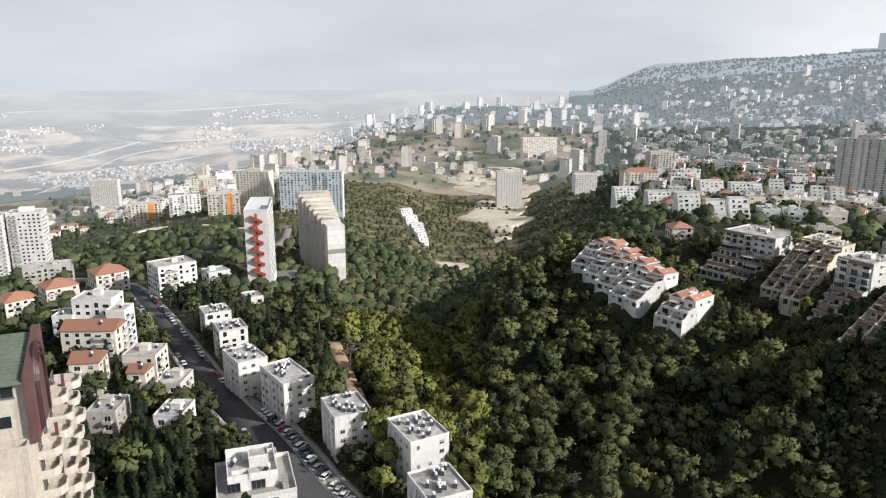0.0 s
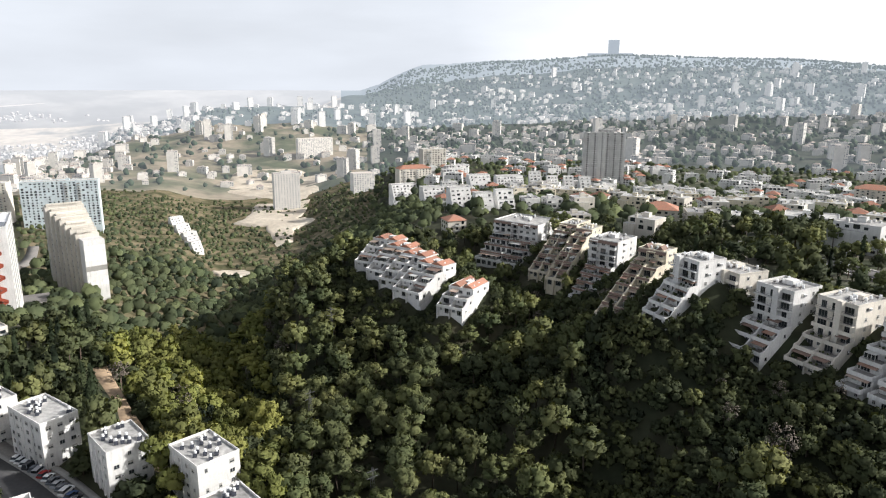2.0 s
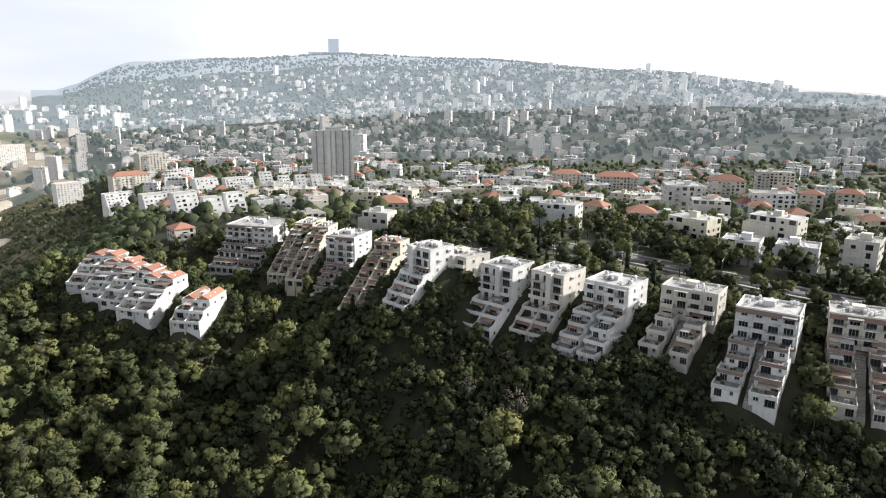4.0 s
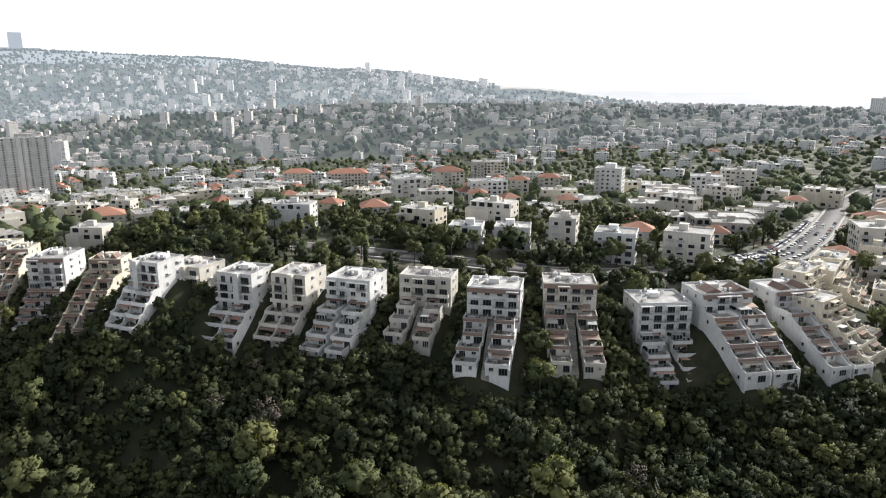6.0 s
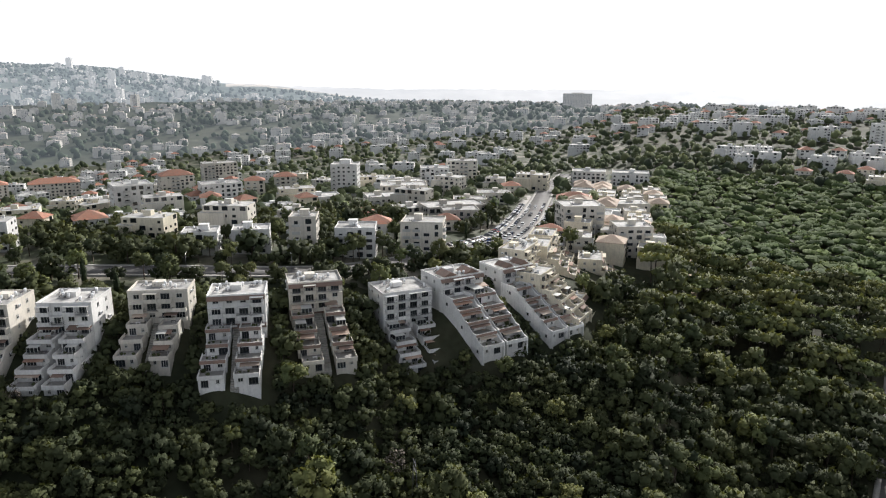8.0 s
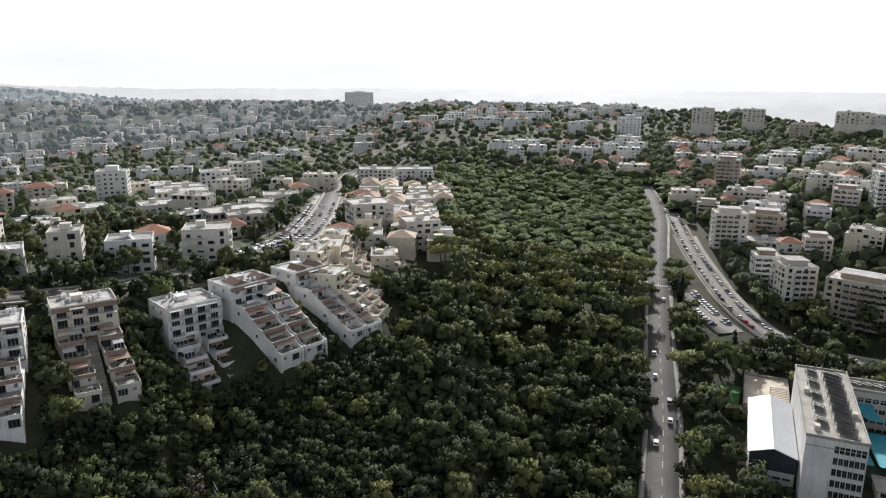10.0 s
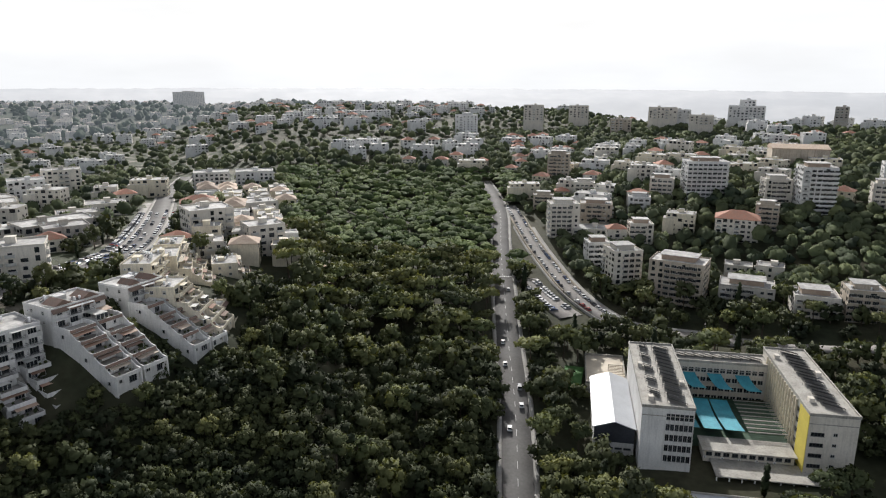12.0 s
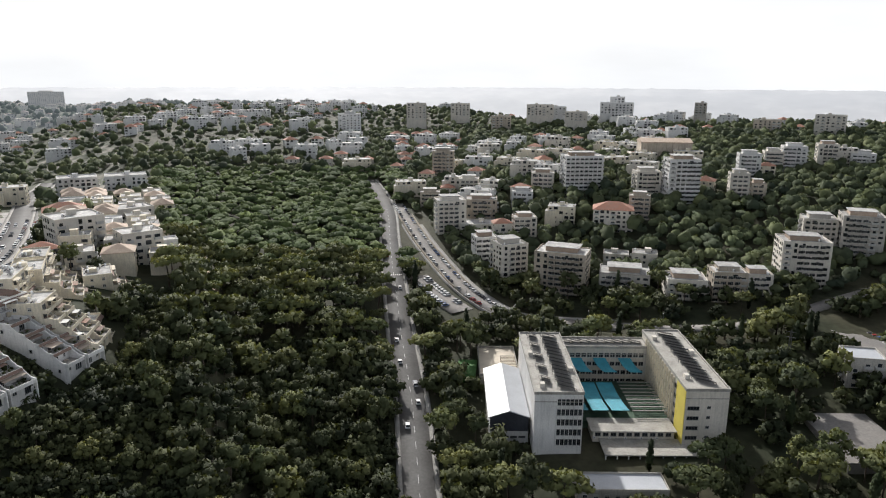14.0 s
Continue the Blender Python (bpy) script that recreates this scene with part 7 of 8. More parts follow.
# ---- white villa block with roof terraces beside the street ----
def terrace_villa():
    t = thing("apartment_building", pose(-51.6, 170.6, EYE - 114.4, 0, 0, -71) @ GROW, "white modern villa block with stepped roof terraces", "apartment building")
    take(-51.6, 170.6, -71, 21, 21)
    for nm, x0, x1, y0, y1, z0, z1 in (("lower_block", -7.5, 7.5, -7.8, 7.8, -6, 5.6), ("upper_block", -7.5, 4.0, -5.5, 4.5, 5.6, 8.4), ("stair_tower", -3.5, 0.2, -1.0, 3.0, 8.4, 10.8)):
        bm = bmesh.new()
        box(bm, x0, x1, y0, y1, z0, z1)
        part(nm, bm, [WHITE], t)
        bm = bmesh.new()
        ring(bm, x0 - 0.05, x1 + 0.05, y0 - 0.05, y1 + 0.05, z1, z1 + (1.0 if nm != "stair_tower" else 0.3), 0.18)
        part("parapet", bm, [WHITE], t)
        bm = bmesh.new()
        box(bm, x0 + 0.2, x1 - 0.2, y0 + 0.2, y1 - 0.2, z1, z1 + 0.04, 0, "b")
        part("terrace_floor", bm, [PAVING if nm == "lower_block" else DECK], t)
    for u, y0 in ((-5.5, -5.5), (-5.0, 1.5), (1.8, -4.6)):
        bm = bmesh.new()
        box(bm, u - 0.08, u + 0.08, y0, y0 + 3.4, 8.4, 9.4)
        box(bm, u, u + 2.4, y0 + 3.3, y0 + 3.46, 8.4, 9.4)
        part("roof_screen", bm, [WHITE], t)
    for k, (u, z) in enumerate(((-5, 0.4), (-1, 0.4), (3.5, 0.4), (-5, 3.2), (-1, 3.2), (3.5, 3.2))):
        part_of("window", window_mesh(2.6, 2.0, 2, False, True), t, pose(u, -7.8, z))
        part_of("window", window_mesh(1.8, 1.6, 1, False, True), t, pose(7.5, u * 0.9, z + 0.4, 0, 0, 90))
        part_of("window", window_mesh(1.4, 1.5, 1), t, pose(-7.5, u * 0.9, z + 0.4, 0, 0, -90))
    for u in (-4.5, 0.5):
        part_of("window", window_mesh(3.2, 2.0, 2, False, True), t, pose(u, -5.5, 5.75))
        part_of("window", window_mesh(2.8, 2.0, 2, False, True), t, pose(4.0, u, 5.75, 0, 0, 90))
    for u, v in ((-6.0, 2.0), (-2.0, -4.0), (2.2, 2.6)):
        part_of("water_heater", heater_mesh(), t, pose(u, v, 8.45, 0, 0, 40))
    for k in range(7):
        bm = bmesh.new()
        box(bm, 3.9 + k * 0.35, 4.3 + k * 0.35, 5.2, 6.4, 5.6, 8.2 - k * 0.37)
        part("step", bm, [CONCRETE], t)


terrace_villa()

# ---- the town on the far slopes ----
LOW = [(14, 11, 4, 0), (18, 12, 4, 0), (12, 10, 3, 1), (20, 11, 5, 0), (11, 10, 2, 1), (16, 12, 3, 0), (24, 12, 4, 0), (13, 12, 3, 1)]
HIGH = [(22, 16, 9, 0), (18, 16, 12, 0), (30, 14, 8, 0), (20, 18, 15, 0)]


def house_quads(w, d, floors, hip, seed):
    """A plain house as quads: walls 0, window panes 1, roof 2."""
    rng = random.Random(seed)
    v, q, s = [], [], []

    def face(pts, slot):
        q.append([len(v) + i for i in range(4)])
        v.extend(pts)
        s.append(slot)

    def block(x0, x1, y0, y1, z0, z1, slot=0, top=2):
        face([(x0, y0, z0), (x1, y0, z0), (x1, y0, z1), (x0, y0, z1)], slot)
        face([(x1, y0, z0), (x1, y1, z0), (x1, y1, z1), (x1, y0, z1)], slot)
        face([(x1, y1, z0), (x0, y1, z0), (x0, y1, z1), (x1, y1, z1)], slot)
        face([(x0, y1, z0), (x0, y0, z0), (x0, y0, z1), (x0, y1, z1)], slot)
        face([(x0, y0, z1), (x1, y0, z1), (x1, y1, z1), (x0, y1, z1)], top)

    h = floors * 3.0
    block(-w / 2, w / 2, -d / 2, d / 2, -12, h)
    if not hip:
        if floors > 2:
            cut = rng.choice((0.3, 0.5, 0.7))
            block(-w / 2 - 1.6, -w / 2 + w * cut, -d / 2 - 1.8, 0, -12, h - 3)
        block(-1.7, 1.7, -1.5, 1.5, h, h + 2.2, 0)
        for _ in range(6):
            a, b = rng.uniform(-w / 2 + 1, w / 2 - 1), rng.uniform(-d / 2 + 1, d / 2 - 1)
            block(a - 0.5, a + 0.5, b - 0.4, b + 0.4, h, h + 1.1, 0)
    else:
        o, r = 0.6, min(w, d) * 0.27
        lo = [(-w / 2 - o, -d / 2 - o, h), (w / 2 + o, -d / 2 - o, h), (w / 2 + o, d / 2 + o, h), (-w / 2 - o, d / 2 + o, h)]
        a, b = max(0.3, (w - d) / 2), 0.2
        hi = [(-a, -b, h + r), (a, -b, h + r), (a, b, h + r), (-a, b, h + r)]
        for k in range(4):
            j = (k + 1) % 4
            face([lo[k], lo[j], hi[j], hi[k]], 3)
        face(hi, 3)
    for k in range(floors):
        for side, span in (("f", w), ("l", d), ("r", d)):
            n = max(2, int(span / 3.6))
            for i in range(n):
                if rng.random() < 0.25:
                    continue
                ww = rng.choice(((0.6, 1.1), (0.8, 1.2), (1.3, 1.9)))
                m = on_side(side, w, d, (i - (n - 1) / 2) * span / n, k * 3.0 + 0.8, 0.04)
                face([tuple(m @ Vector(p)) for p in ((-ww[0], 0, 0), (ww[0], 0, 0), (ww[0], 0, ww[1]), (-ww[0], 0, ww[1]))], 1)
    return np.array(v), np.array(q), np.array(s)


rng = random.Random(77)
FAR_LIST = []
NEAR_KIND = {}


def town_house(kind, x, y, turn, z):
    w, d, floors, hip = kind
    take(x, y, turn, w, d, 1.0)
    if math.hypot(x, y) > 700:
        FAR_LIST.append((kind, x, y, turn, z))
        return
    key = (kind, rng.randrange(3))
    if key not in NEAR_KIND:
        v, q, s = house_quads(w, d, floors, hip, len(NEAR_KIND))
        wall = (CREAM, WHITE, CREAM, YELLOW)[len(NEAR_KIND) % 4]
        bits = {}
        for slot, nm, mat in ((0, "wall", wall), (1, "window_panes", GLASS), (2, "roof", DECK), (3, "tile_roof", TILE)):
            f = q[s == slot]
            if len(f):
                bits[nm] = quads_mesh(nm, v[f.ravel()], np.arange(f.size).reshape(-1, 4), [mat])
        NEAR_KIND[key] = bits
    t = thing("town_house" if floors < 4 else "apartment_building", pose(x, y, z, 0, 0, turn), ("small pale house under a tiled hip roof" if hip else "pale plastered flat-roofed block") + " among trees", "house" if floors < 4 else "apartment building", "houses on the slopes")
    for nm, me in NEAR_KIND[key].items():
        ob = part_of(nm, me, t)
        if nm == "window_panes":
            tagged(ob, kind="stuff")


def town(n, b0, b1, d0, d1, high=0.06, gap=20.0, gather=0.02):
    spots = []
    for _ in range(n * 8):
        if len(spots) >= n:
            break
        b, d = radians(rng.uniform(b0, b1)), math.sqrt(rng.uniform(d0 * d0, d1 * d1))
        x, y = d * math.sin(b), d * math.cos(b)
        if noise.noise(Vector((x * gather * 0.3, y * gather * 0.3, 1.7))) < -0.15 and d > 650:
            continue
        if is_taken(x, y) or any((x - p) ** 2 + (y - q) ** 2 < gap * gap for p, q in spots):
            continue
        z = float(ground_at(x, y))
        if z < 30:
            continue
        spots.append((x, y))
        tall = rng.random() < high
        turn = -math.degrees(b) + rng.choice((-24, -8, 8, 24)) + rng.uniform(-6, 6)
        town_house(rng.choice(HIGH) if tall else rng.choice(LOW), x, y, turn, z)


town(52, 28, 94, 300, 560, 0.0, 25)
town(80, 22, 100, 559, 1300, 0.0, 26)
town(190, 17, 62, 559, 1300, 0.0, 20)
town(620, 16, 66, 1300, 2470, 0.04, 21, 0.03)
town(420, 66, 102, 1100, 2470, 0.0, 22, 0.03)
town(560, 17, 66, 2470, 3700, 0.05, 28, 0.03)
town(46, 121, 160, 450, 1170, 0.0, 27)
town(60, 119, 140, 560, 930, 0.0, 23)
town(95, 97, 122, 650, 1250, 0.0, 25)
town(330, -14, 16, 1350, 2990, 0.2, 24, 0.03)
town(70, -34, -12, 980, 1700, 0.0, 25)
town(110, -26, -9, 1050, 1900, 0.12, 25)


def town_mass(name, picks, mats, label):
    cache, vs, qs, ss, base = {}, [], [], [], 0
    for kind, x, y, turn, z in picks:
        key = (kind, rng.randrange(3))
        if key not in cache:
            cache[key] = house_quads(*kind, len(cache))
        v, q, s = cache[key]
        ca, sa = math.cos(radians(turn)), math.sin(radians(turn))
        vs.append(np.column_stack([x + v[:, 0] * ca - v[:, 1] * sa, y + v[:, 0] * sa + v[:, 1] * ca, z + v[:, 2]]))
        qs.append(q + base)
        ss.append(s)
        base += len(v)
    tagged(new(name, quads_mesh(name, np.vstack(vs), np.vstack(qs), mats, np.concatenate(ss))), label, "town", "", "stuff")


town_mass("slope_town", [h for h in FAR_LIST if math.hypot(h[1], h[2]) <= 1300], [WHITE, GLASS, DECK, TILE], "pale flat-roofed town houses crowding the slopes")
# the two farther masses have their haze painted in as glow
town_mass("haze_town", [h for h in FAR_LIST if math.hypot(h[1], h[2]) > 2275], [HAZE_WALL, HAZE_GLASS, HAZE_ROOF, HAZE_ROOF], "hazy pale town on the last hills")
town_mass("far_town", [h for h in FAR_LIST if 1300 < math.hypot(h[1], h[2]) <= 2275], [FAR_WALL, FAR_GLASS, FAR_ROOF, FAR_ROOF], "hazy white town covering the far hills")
# works and sheds on the plain by the bay
rng = random.Random(9)
sheds = []
for _ in range(9000):
    b, d = radians(rng.uniform(-40, 2)), math.sqrt(rng.uniform(2000 ** 2, 4400 ** 2))
    x, y = d * math.sin(b), d * math.cos(b)
    z = float(ground_at(x, y))
    belt = noise.noise(Vector((x * 0.0022, y * 0.0022, 5.0))) + 0.5 * noise.noise(Vector((x * 0.007, y * 0.007, 8.0)))
    if z < 230 and d > 2100 and belt > 0.16:
        sheds.append((rng.uniform(7, 22), rng.uniform(6, 12), rng.choice((1, 1, 1, 2, 3)), x, y, rng.choice((20, 110)) + rng.uniform(-8, 8), z))
vs, qs, base = [], [], 0
for w, d, fl, x, y, turn, z in sheds:
    bm = bmesh.new()
    box(bm, -w / 2, w / 2, -d / 2, d / 2, -2, fl * 4.0)
    pts = np.array([tuple(v.co) for v in bm.verts])
    bm.verts.index_update()
    f = np.array([[v.index for v in fc.verts] for fc in bm.faces])
    bm.free()
    ca, sa = math.cos(radians(turn)), math.sin(radians(turn))
    vs.append(np.column_stack([x + pts[:, 0] * ca - pts[:, 1] * sa, y + pts[:, 0] * sa + pts[:, 1] * ca, z + pts[:, 2]]))
    qs.append(f + base)
    base += len(pts)
# works and highways glow faintly to paint the haze over the plain
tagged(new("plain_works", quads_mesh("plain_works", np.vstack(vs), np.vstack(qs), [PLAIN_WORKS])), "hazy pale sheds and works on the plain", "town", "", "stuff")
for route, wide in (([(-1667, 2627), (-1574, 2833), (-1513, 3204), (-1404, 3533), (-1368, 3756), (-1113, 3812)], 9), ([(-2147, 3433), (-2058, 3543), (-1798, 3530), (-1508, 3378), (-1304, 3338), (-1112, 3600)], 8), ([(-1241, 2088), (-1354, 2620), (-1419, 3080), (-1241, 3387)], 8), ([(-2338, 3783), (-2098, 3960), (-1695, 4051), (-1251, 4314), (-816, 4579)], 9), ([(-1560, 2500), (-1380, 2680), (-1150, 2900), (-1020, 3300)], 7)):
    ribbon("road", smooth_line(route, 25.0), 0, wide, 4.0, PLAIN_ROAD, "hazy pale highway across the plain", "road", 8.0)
# tower shares the last hills' material, pale blue glow painted as haze
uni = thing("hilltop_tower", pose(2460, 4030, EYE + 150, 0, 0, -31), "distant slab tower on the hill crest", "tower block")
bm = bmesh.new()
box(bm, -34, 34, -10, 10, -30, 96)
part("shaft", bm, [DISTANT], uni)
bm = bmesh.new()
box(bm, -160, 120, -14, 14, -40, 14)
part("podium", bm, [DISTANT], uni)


# ---- cars ----
def car_at(x, y, z, turn, van=False):
    key = "van" if van else "car"
    if key not in SHARED:
        bm = bmesh.new()
        L, W, H = (4.9, 1.85, 1.15) if van else (4.3, 1.72, 0.82)
        prof = [(-L / 2, 0.35), (-L / 2 + 0.05, H - 0.05), (-L / 2 + 0.9, H + 0.02), (L / 2 - 0.3, H), (L / 2, 0.65), (L / 2, 0.35)]
        rows = [[bm.verts.new((px, s * W / 2, pz)) for px, pz in prof] for s in (-1, 1)]
        for k in range(len(prof)):
            j = (k + 1) % len(prof)
            bm.faces.new((rows[0][k], rows[0][j], rows[1][j], rows[1][k]))
        bm.faces.new(rows[0][::-1])
        bm.faces.new(rows[1])
        bmesh.ops.recalc_face_normals(bm, faces=bm.faces)
        top = 1.95 if van else 1.42
        lo = [(-L / 2 + (0.1 if van else 0.35), H), (L / 2 - 1.0, H)]
        hi = [(-L / 2 + (0.3 if van else 0.85), top - 0.06), (L / 2 - 1.75, top - 0.06)]
        box(bm, hi[0][0] - 0.03, hi[1][0] + 0.03, -W * 0.41, W * 0.41, top - 0.07, top)
        body = mesh_of("body", bm, [CAR_PAINT])
        bm = bmesh.new()
        a = [bm.verts.new((px, s * W / 2 * 0.95, pz)) for s in (-1, 1) for px, pz in lo]
        b = [bm.verts.new((px, s * W / 2 * 0.8, pz)) for s in (-1, 1) for px, pz in hi]
        for q in ((a[0], a[1], b[1], b[0]), (a[3], a[2], b[2], b[3]), (a[1], a[3], b[3], b[1]), (a[2], a[0], b[0], b[2])):
            bm.faces.new(q)
        glass = mesh_of("glazing", bm, [GLASS])
        bm = bmesh.new()
        tube(bm, (0, -0.1, 0), (0, 0.1, 0), 0.32, 0.32, 10)
        tyre = mesh_of("wheel", bm, [TYRE])
        SHARED[key] = (body, glass, tyre, L, W)
    body, glass, tyre, L, W = SHARED[key]
    t = thing("van" if van else "car", pose(x, y, z, 0, 0, turn), "white delivery van on the road" if van else "parked saloon car on the asphalt", "van" if van else "car", "cars along the streets")
    part_of("body", body, t)
    part_of("glazing", glass, t)
    if math.hypot(x, y) > 260:
        t.location.z -= 0.22
        return
    for sx in (-L / 2 + 0.8, L / 2 - 0.85):
        for sy in (-W / 2, W / 2):
            part_of("wheel", tyre, t, pose(sx, sy, 0.32))


rng = random.Random(12)


def side_of(line, s, off):
    x, y, z, a = along(line, s)
    return x - off * math.sin(radians(a)), y + off * math.cos(radians(a)), z, a


# bay of cars parked nose-in on the valley side
bay = ridge_street[(ridge_street[:, 1] > 135) & (ridge_street[:, 1] < 247)]
ribbon("parking_bay", bay, -8.3, 5.6, 0.015, ROAD_LIGHT, "worn parking bay beside the street", "parking bay", 1.2)
ribbon("pavement", bay, -12.1, 2.0, 0.16, PAVING, "raised paved footway above the gardens", "pavement", 2.5)
for s in range(0, 145, 3):
    x, y, z, a = side_of(bay, s, -9.8)
    take(x, y, a, 4, 8, 0)
for k in range(36):
    x, y, z, a = side_of(bay, 4 + k * 2.75, -8.1)
    if rng.random() < 0.95:
        car_at(x, y, z + 0.02, a - 62 + rng.uniform(-3, 3), rng.random() < 0.06)
for k in range(34):
    for off in (-4.4, 4.4):
        s = 150 + k * 5.6
        if rng.random() < (0.72 if off < 0 else 0.45):
            x, y, z, a = side_of(ridge_street, s, off)
            car_at(x, y, z + 0.02, a + (180 if rng.random() < 0.5 else 0))
for s in (50, 80, 101):
    x, y, z, a = side_of(ridge_street, s, 3.2)
    car_at(x, y, z + 0.02, a + 180)
lane = house_street[(house_street[:, 0] > 289) & (house_street[:, 1] < 34)]
lane = lane[lane[:, 0] < 494]
for s in (-1, 1):
    ribbon("parking_bay", lane, s * 9.8, 5.0, 0.03, PAVING, "pale paved parking strip beside the houses", "parking bay", 1.0)
for s in range(0, 195, 3):
    x, y, z, a = side_of(lane, s, 0)
    take(x, y, a, 4, 26, 0)
for k in range(52):
    for off, angle in ((-9.6, 75), (9.6, -75)):
        if rng.random() < 0.8:
            x, y, z, a = side_of(lane, 4 + k * 3.0, off)
            car_at(x, y, z + 0.04, a + angle + rng.uniform(-4, 4))
for k in range(29):
    for off in (-4.2, 4.2, 0.4):
        if rng.random() < (0.85 if abs(off) > 1 else 0.3):
            x, y, z, a = side_of(lane, 5 + k * 5.6, off)
            car_at(x, y, z + 0.02, a + rng.choice((0, 180)))
for k in range(20):
    for off in (-4.2, 4.2):
        s = 40 + k * 6.0
        if rng.random() < 0.5:
            x, y, z, a = side_of(house_street, s, off)
            car_at(x, y, z + 0.02, a)
for s, off in ((114, -2.4), (127, -2.4), (99, 2.4), (146, 2.4), (166, 2.4), (228, -2.4), (280, 2.4)):
    x, y, z, a = side_of(valley_road, s, off)
    car_at(x, y, z + 0.02, a, s == 127)
for k in range(40):
    s = 6 + k * 5.5
    if rng.random() < 0.75:
        x, y, z, a = side_of(side_road, s, 3.1)
        car_at(x, y, z + 0.02, a)
    if rng.random() < 0.8:
        x, y, z, a = side_of(side_road, s, -3.2)
        car_at(x, y, z + 0.02, a + 180)
for cx, cy, cz, n in ((140, -315, EYE - 113.7, 8),):
    for k in range(n):
        car_at(cx - 9 + 2.6 * k, cy + 5 - 1.3 * k + rng.uniform(-0.3, 0.3), cz, 60 + rng.uniform(-4, 4))


for k in range(13):
    for off, angle in ((-4.0, 80), (4.0, -80)):
        if rng.random() < 0.8:
            x, y, z, a = side_of(lot, 5 + k * 3.0, off)
            car_at(x, y, z + 0.02, a + angle + rng.uniform(-5, 5))


# ---- street lamps and masts ----
def street_lamp(x, y, z, turn):
    t = thing("street_lamp", pose(x, y, z, 0, 0, turn), "grey steel street lamp with one arm", "street lamp", "street lamps")
    bm = bmesh.new()
    tube(bm, (0, 0, -0.5), (0, 0, 7.5), 0.09, 0.06, 7)
    part("pole", bm, [RAIL], t)
    bm = bmesh.new()
    tube(bm, (0, 0, 7.4), (1.6, 0, 7.9), 0.05, 0.04, 6)
    part("arm", bm, [RAIL], t)
    bm = bmesh.new()
    box(bm, 1.4, 2.1, -0.12, 0.12, 7.82, 7.95)
    part("lamp_head", bm, [FRAME], t)


for line, width, n in ((ridge_street, 10.8, 11), (house_street, 10.5, 10), (valley_road, 10.0, 9), (side_road, 8.4, 9)):
    for k in range(n):
        x, y, z, a = side_of(line, 20 + k * 34, -(width / 2 + 1.1))
        street_lamp(x, y, z, a + 90)


def lattice_mast(x, y, z, h):
    t = thing("lattice_mast", pose(x, y, z, 0, 0, 20), "small grey steel lattice power mast", "power mast", "power masts")
    for k, (sx, sy) in enumerate(((-1, -1), (1, -1), (1, 1), (-1, 1))):
        bm = bmesh.new()
        tube(bm, (sx * 0.9, sy * 0.9, -1), (sx * 0.2, sy * 0.2, h), 0.07, 0.05, 5)
        part("leg", bm, [RAIL], t)
    for k in range(6):
        bm = bmesh.new()
        a, b = 0.9 - 0.7 * k / 6, 0.9 - 0.7 * (k + 1) / 6
        tube(bm, (-a, -a, h * k / 6), (b, -b, h * (k + 1) / 6), 0.04, 0.04, 4)
        tube(bm, (a, a, h * k / 6), (-b, b, h * (k + 1) / 6), 0.04, 0.04, 4)
        part("brace", bm, [RAIL], t)
    for z1 in (h * 0.8, h * 0.93):
        bm = bmesh.new()
        box(bm, -1.8, 1.8, -0.08, 0.08, z1, z1 + 0.15)
        part("cross_arm", bm, [RAIL], t)


for x, y, h in ((152, -260, 17), (26, 221, 17), (43, 280, 17), (36, 169, 15), (150, 26, 13)):
    lattice_mast(x, y, float(ground_at(x, y)), h)


def palm(x, y, z):
    t = thing("palm_tree", pose(x, y, z), "tall palm with a drooping green head", "palm tree", "palms")
    bm = bmesh.new()
    tube(bm, (0, 0, -1), (0.2, 0, 6.5), 0.28, 0.2, 8)
    part("trunk", bm, [BARK], t)
    bm = bmesh.new()
    for k in range(22):
        a, lift = k * 2.4, 0.9 - 1.5 * (k % 5) / 5
        last = None
        for i in range(5):
            r = 0.5 * i
            c = Vector((0.2 + r * math.cos(a), r * math.sin(a), 6.5 + lift * r - 0.28 * r * r))
            w = 0.28 * (1 - i / 5)
            side = Vector((-math.sin(a), math.cos(a), 0)) * w
            row = (bm.verts.new(c - side + Vector((0, 0, -0.1))), bm.verts.new(c), bm.verts.new(c + side + Vector((0, 0, -0.1))))
            if last:
                bm.faces.new((last[0], last[1], row[1], row[0]))
                bm.faces.new((last[1], last[2], row[2], row[1]))
            last = row
    part("crown", bm, [OAK], t)


for x, y in ((206, 6), (210, 2.6), (212.7, 0.0)):
    palm(x, y, float(ground_at(x, y)))


# ---- woods ----
rng = np.random.RandomState(5)


def scatter(n, b0, b1, d0, d1):
    b, d = np.radians(rng.uniform(b0, b1, n)), np.sqrt(rng.uniform(d0 * d0, d1 * d1, n))
    x, y = d * np.sin(b), d * np.cos(b)
    ok = ~is_taken(x, y)
    return x[ok], y[ok]


def spaced(x, y, gap):
    """Keeps places at least gap apart."""
    seen, keep = {}, []
    for k, (a, b) in enumerate(zip(x, y)):
        c = (int(a // gap), int(b // gap))
        if all(math.hypot(a - seen[q][0], b - seen[q][1]) > gap for q in ((c[0] + i, c[1] + j) for i in (-1, 0, 1) for j in (-1, 0, 1)) if q in seen):
            seen[c] = (a, b)
            keep.append(k)
    return x[keep], y[keep]


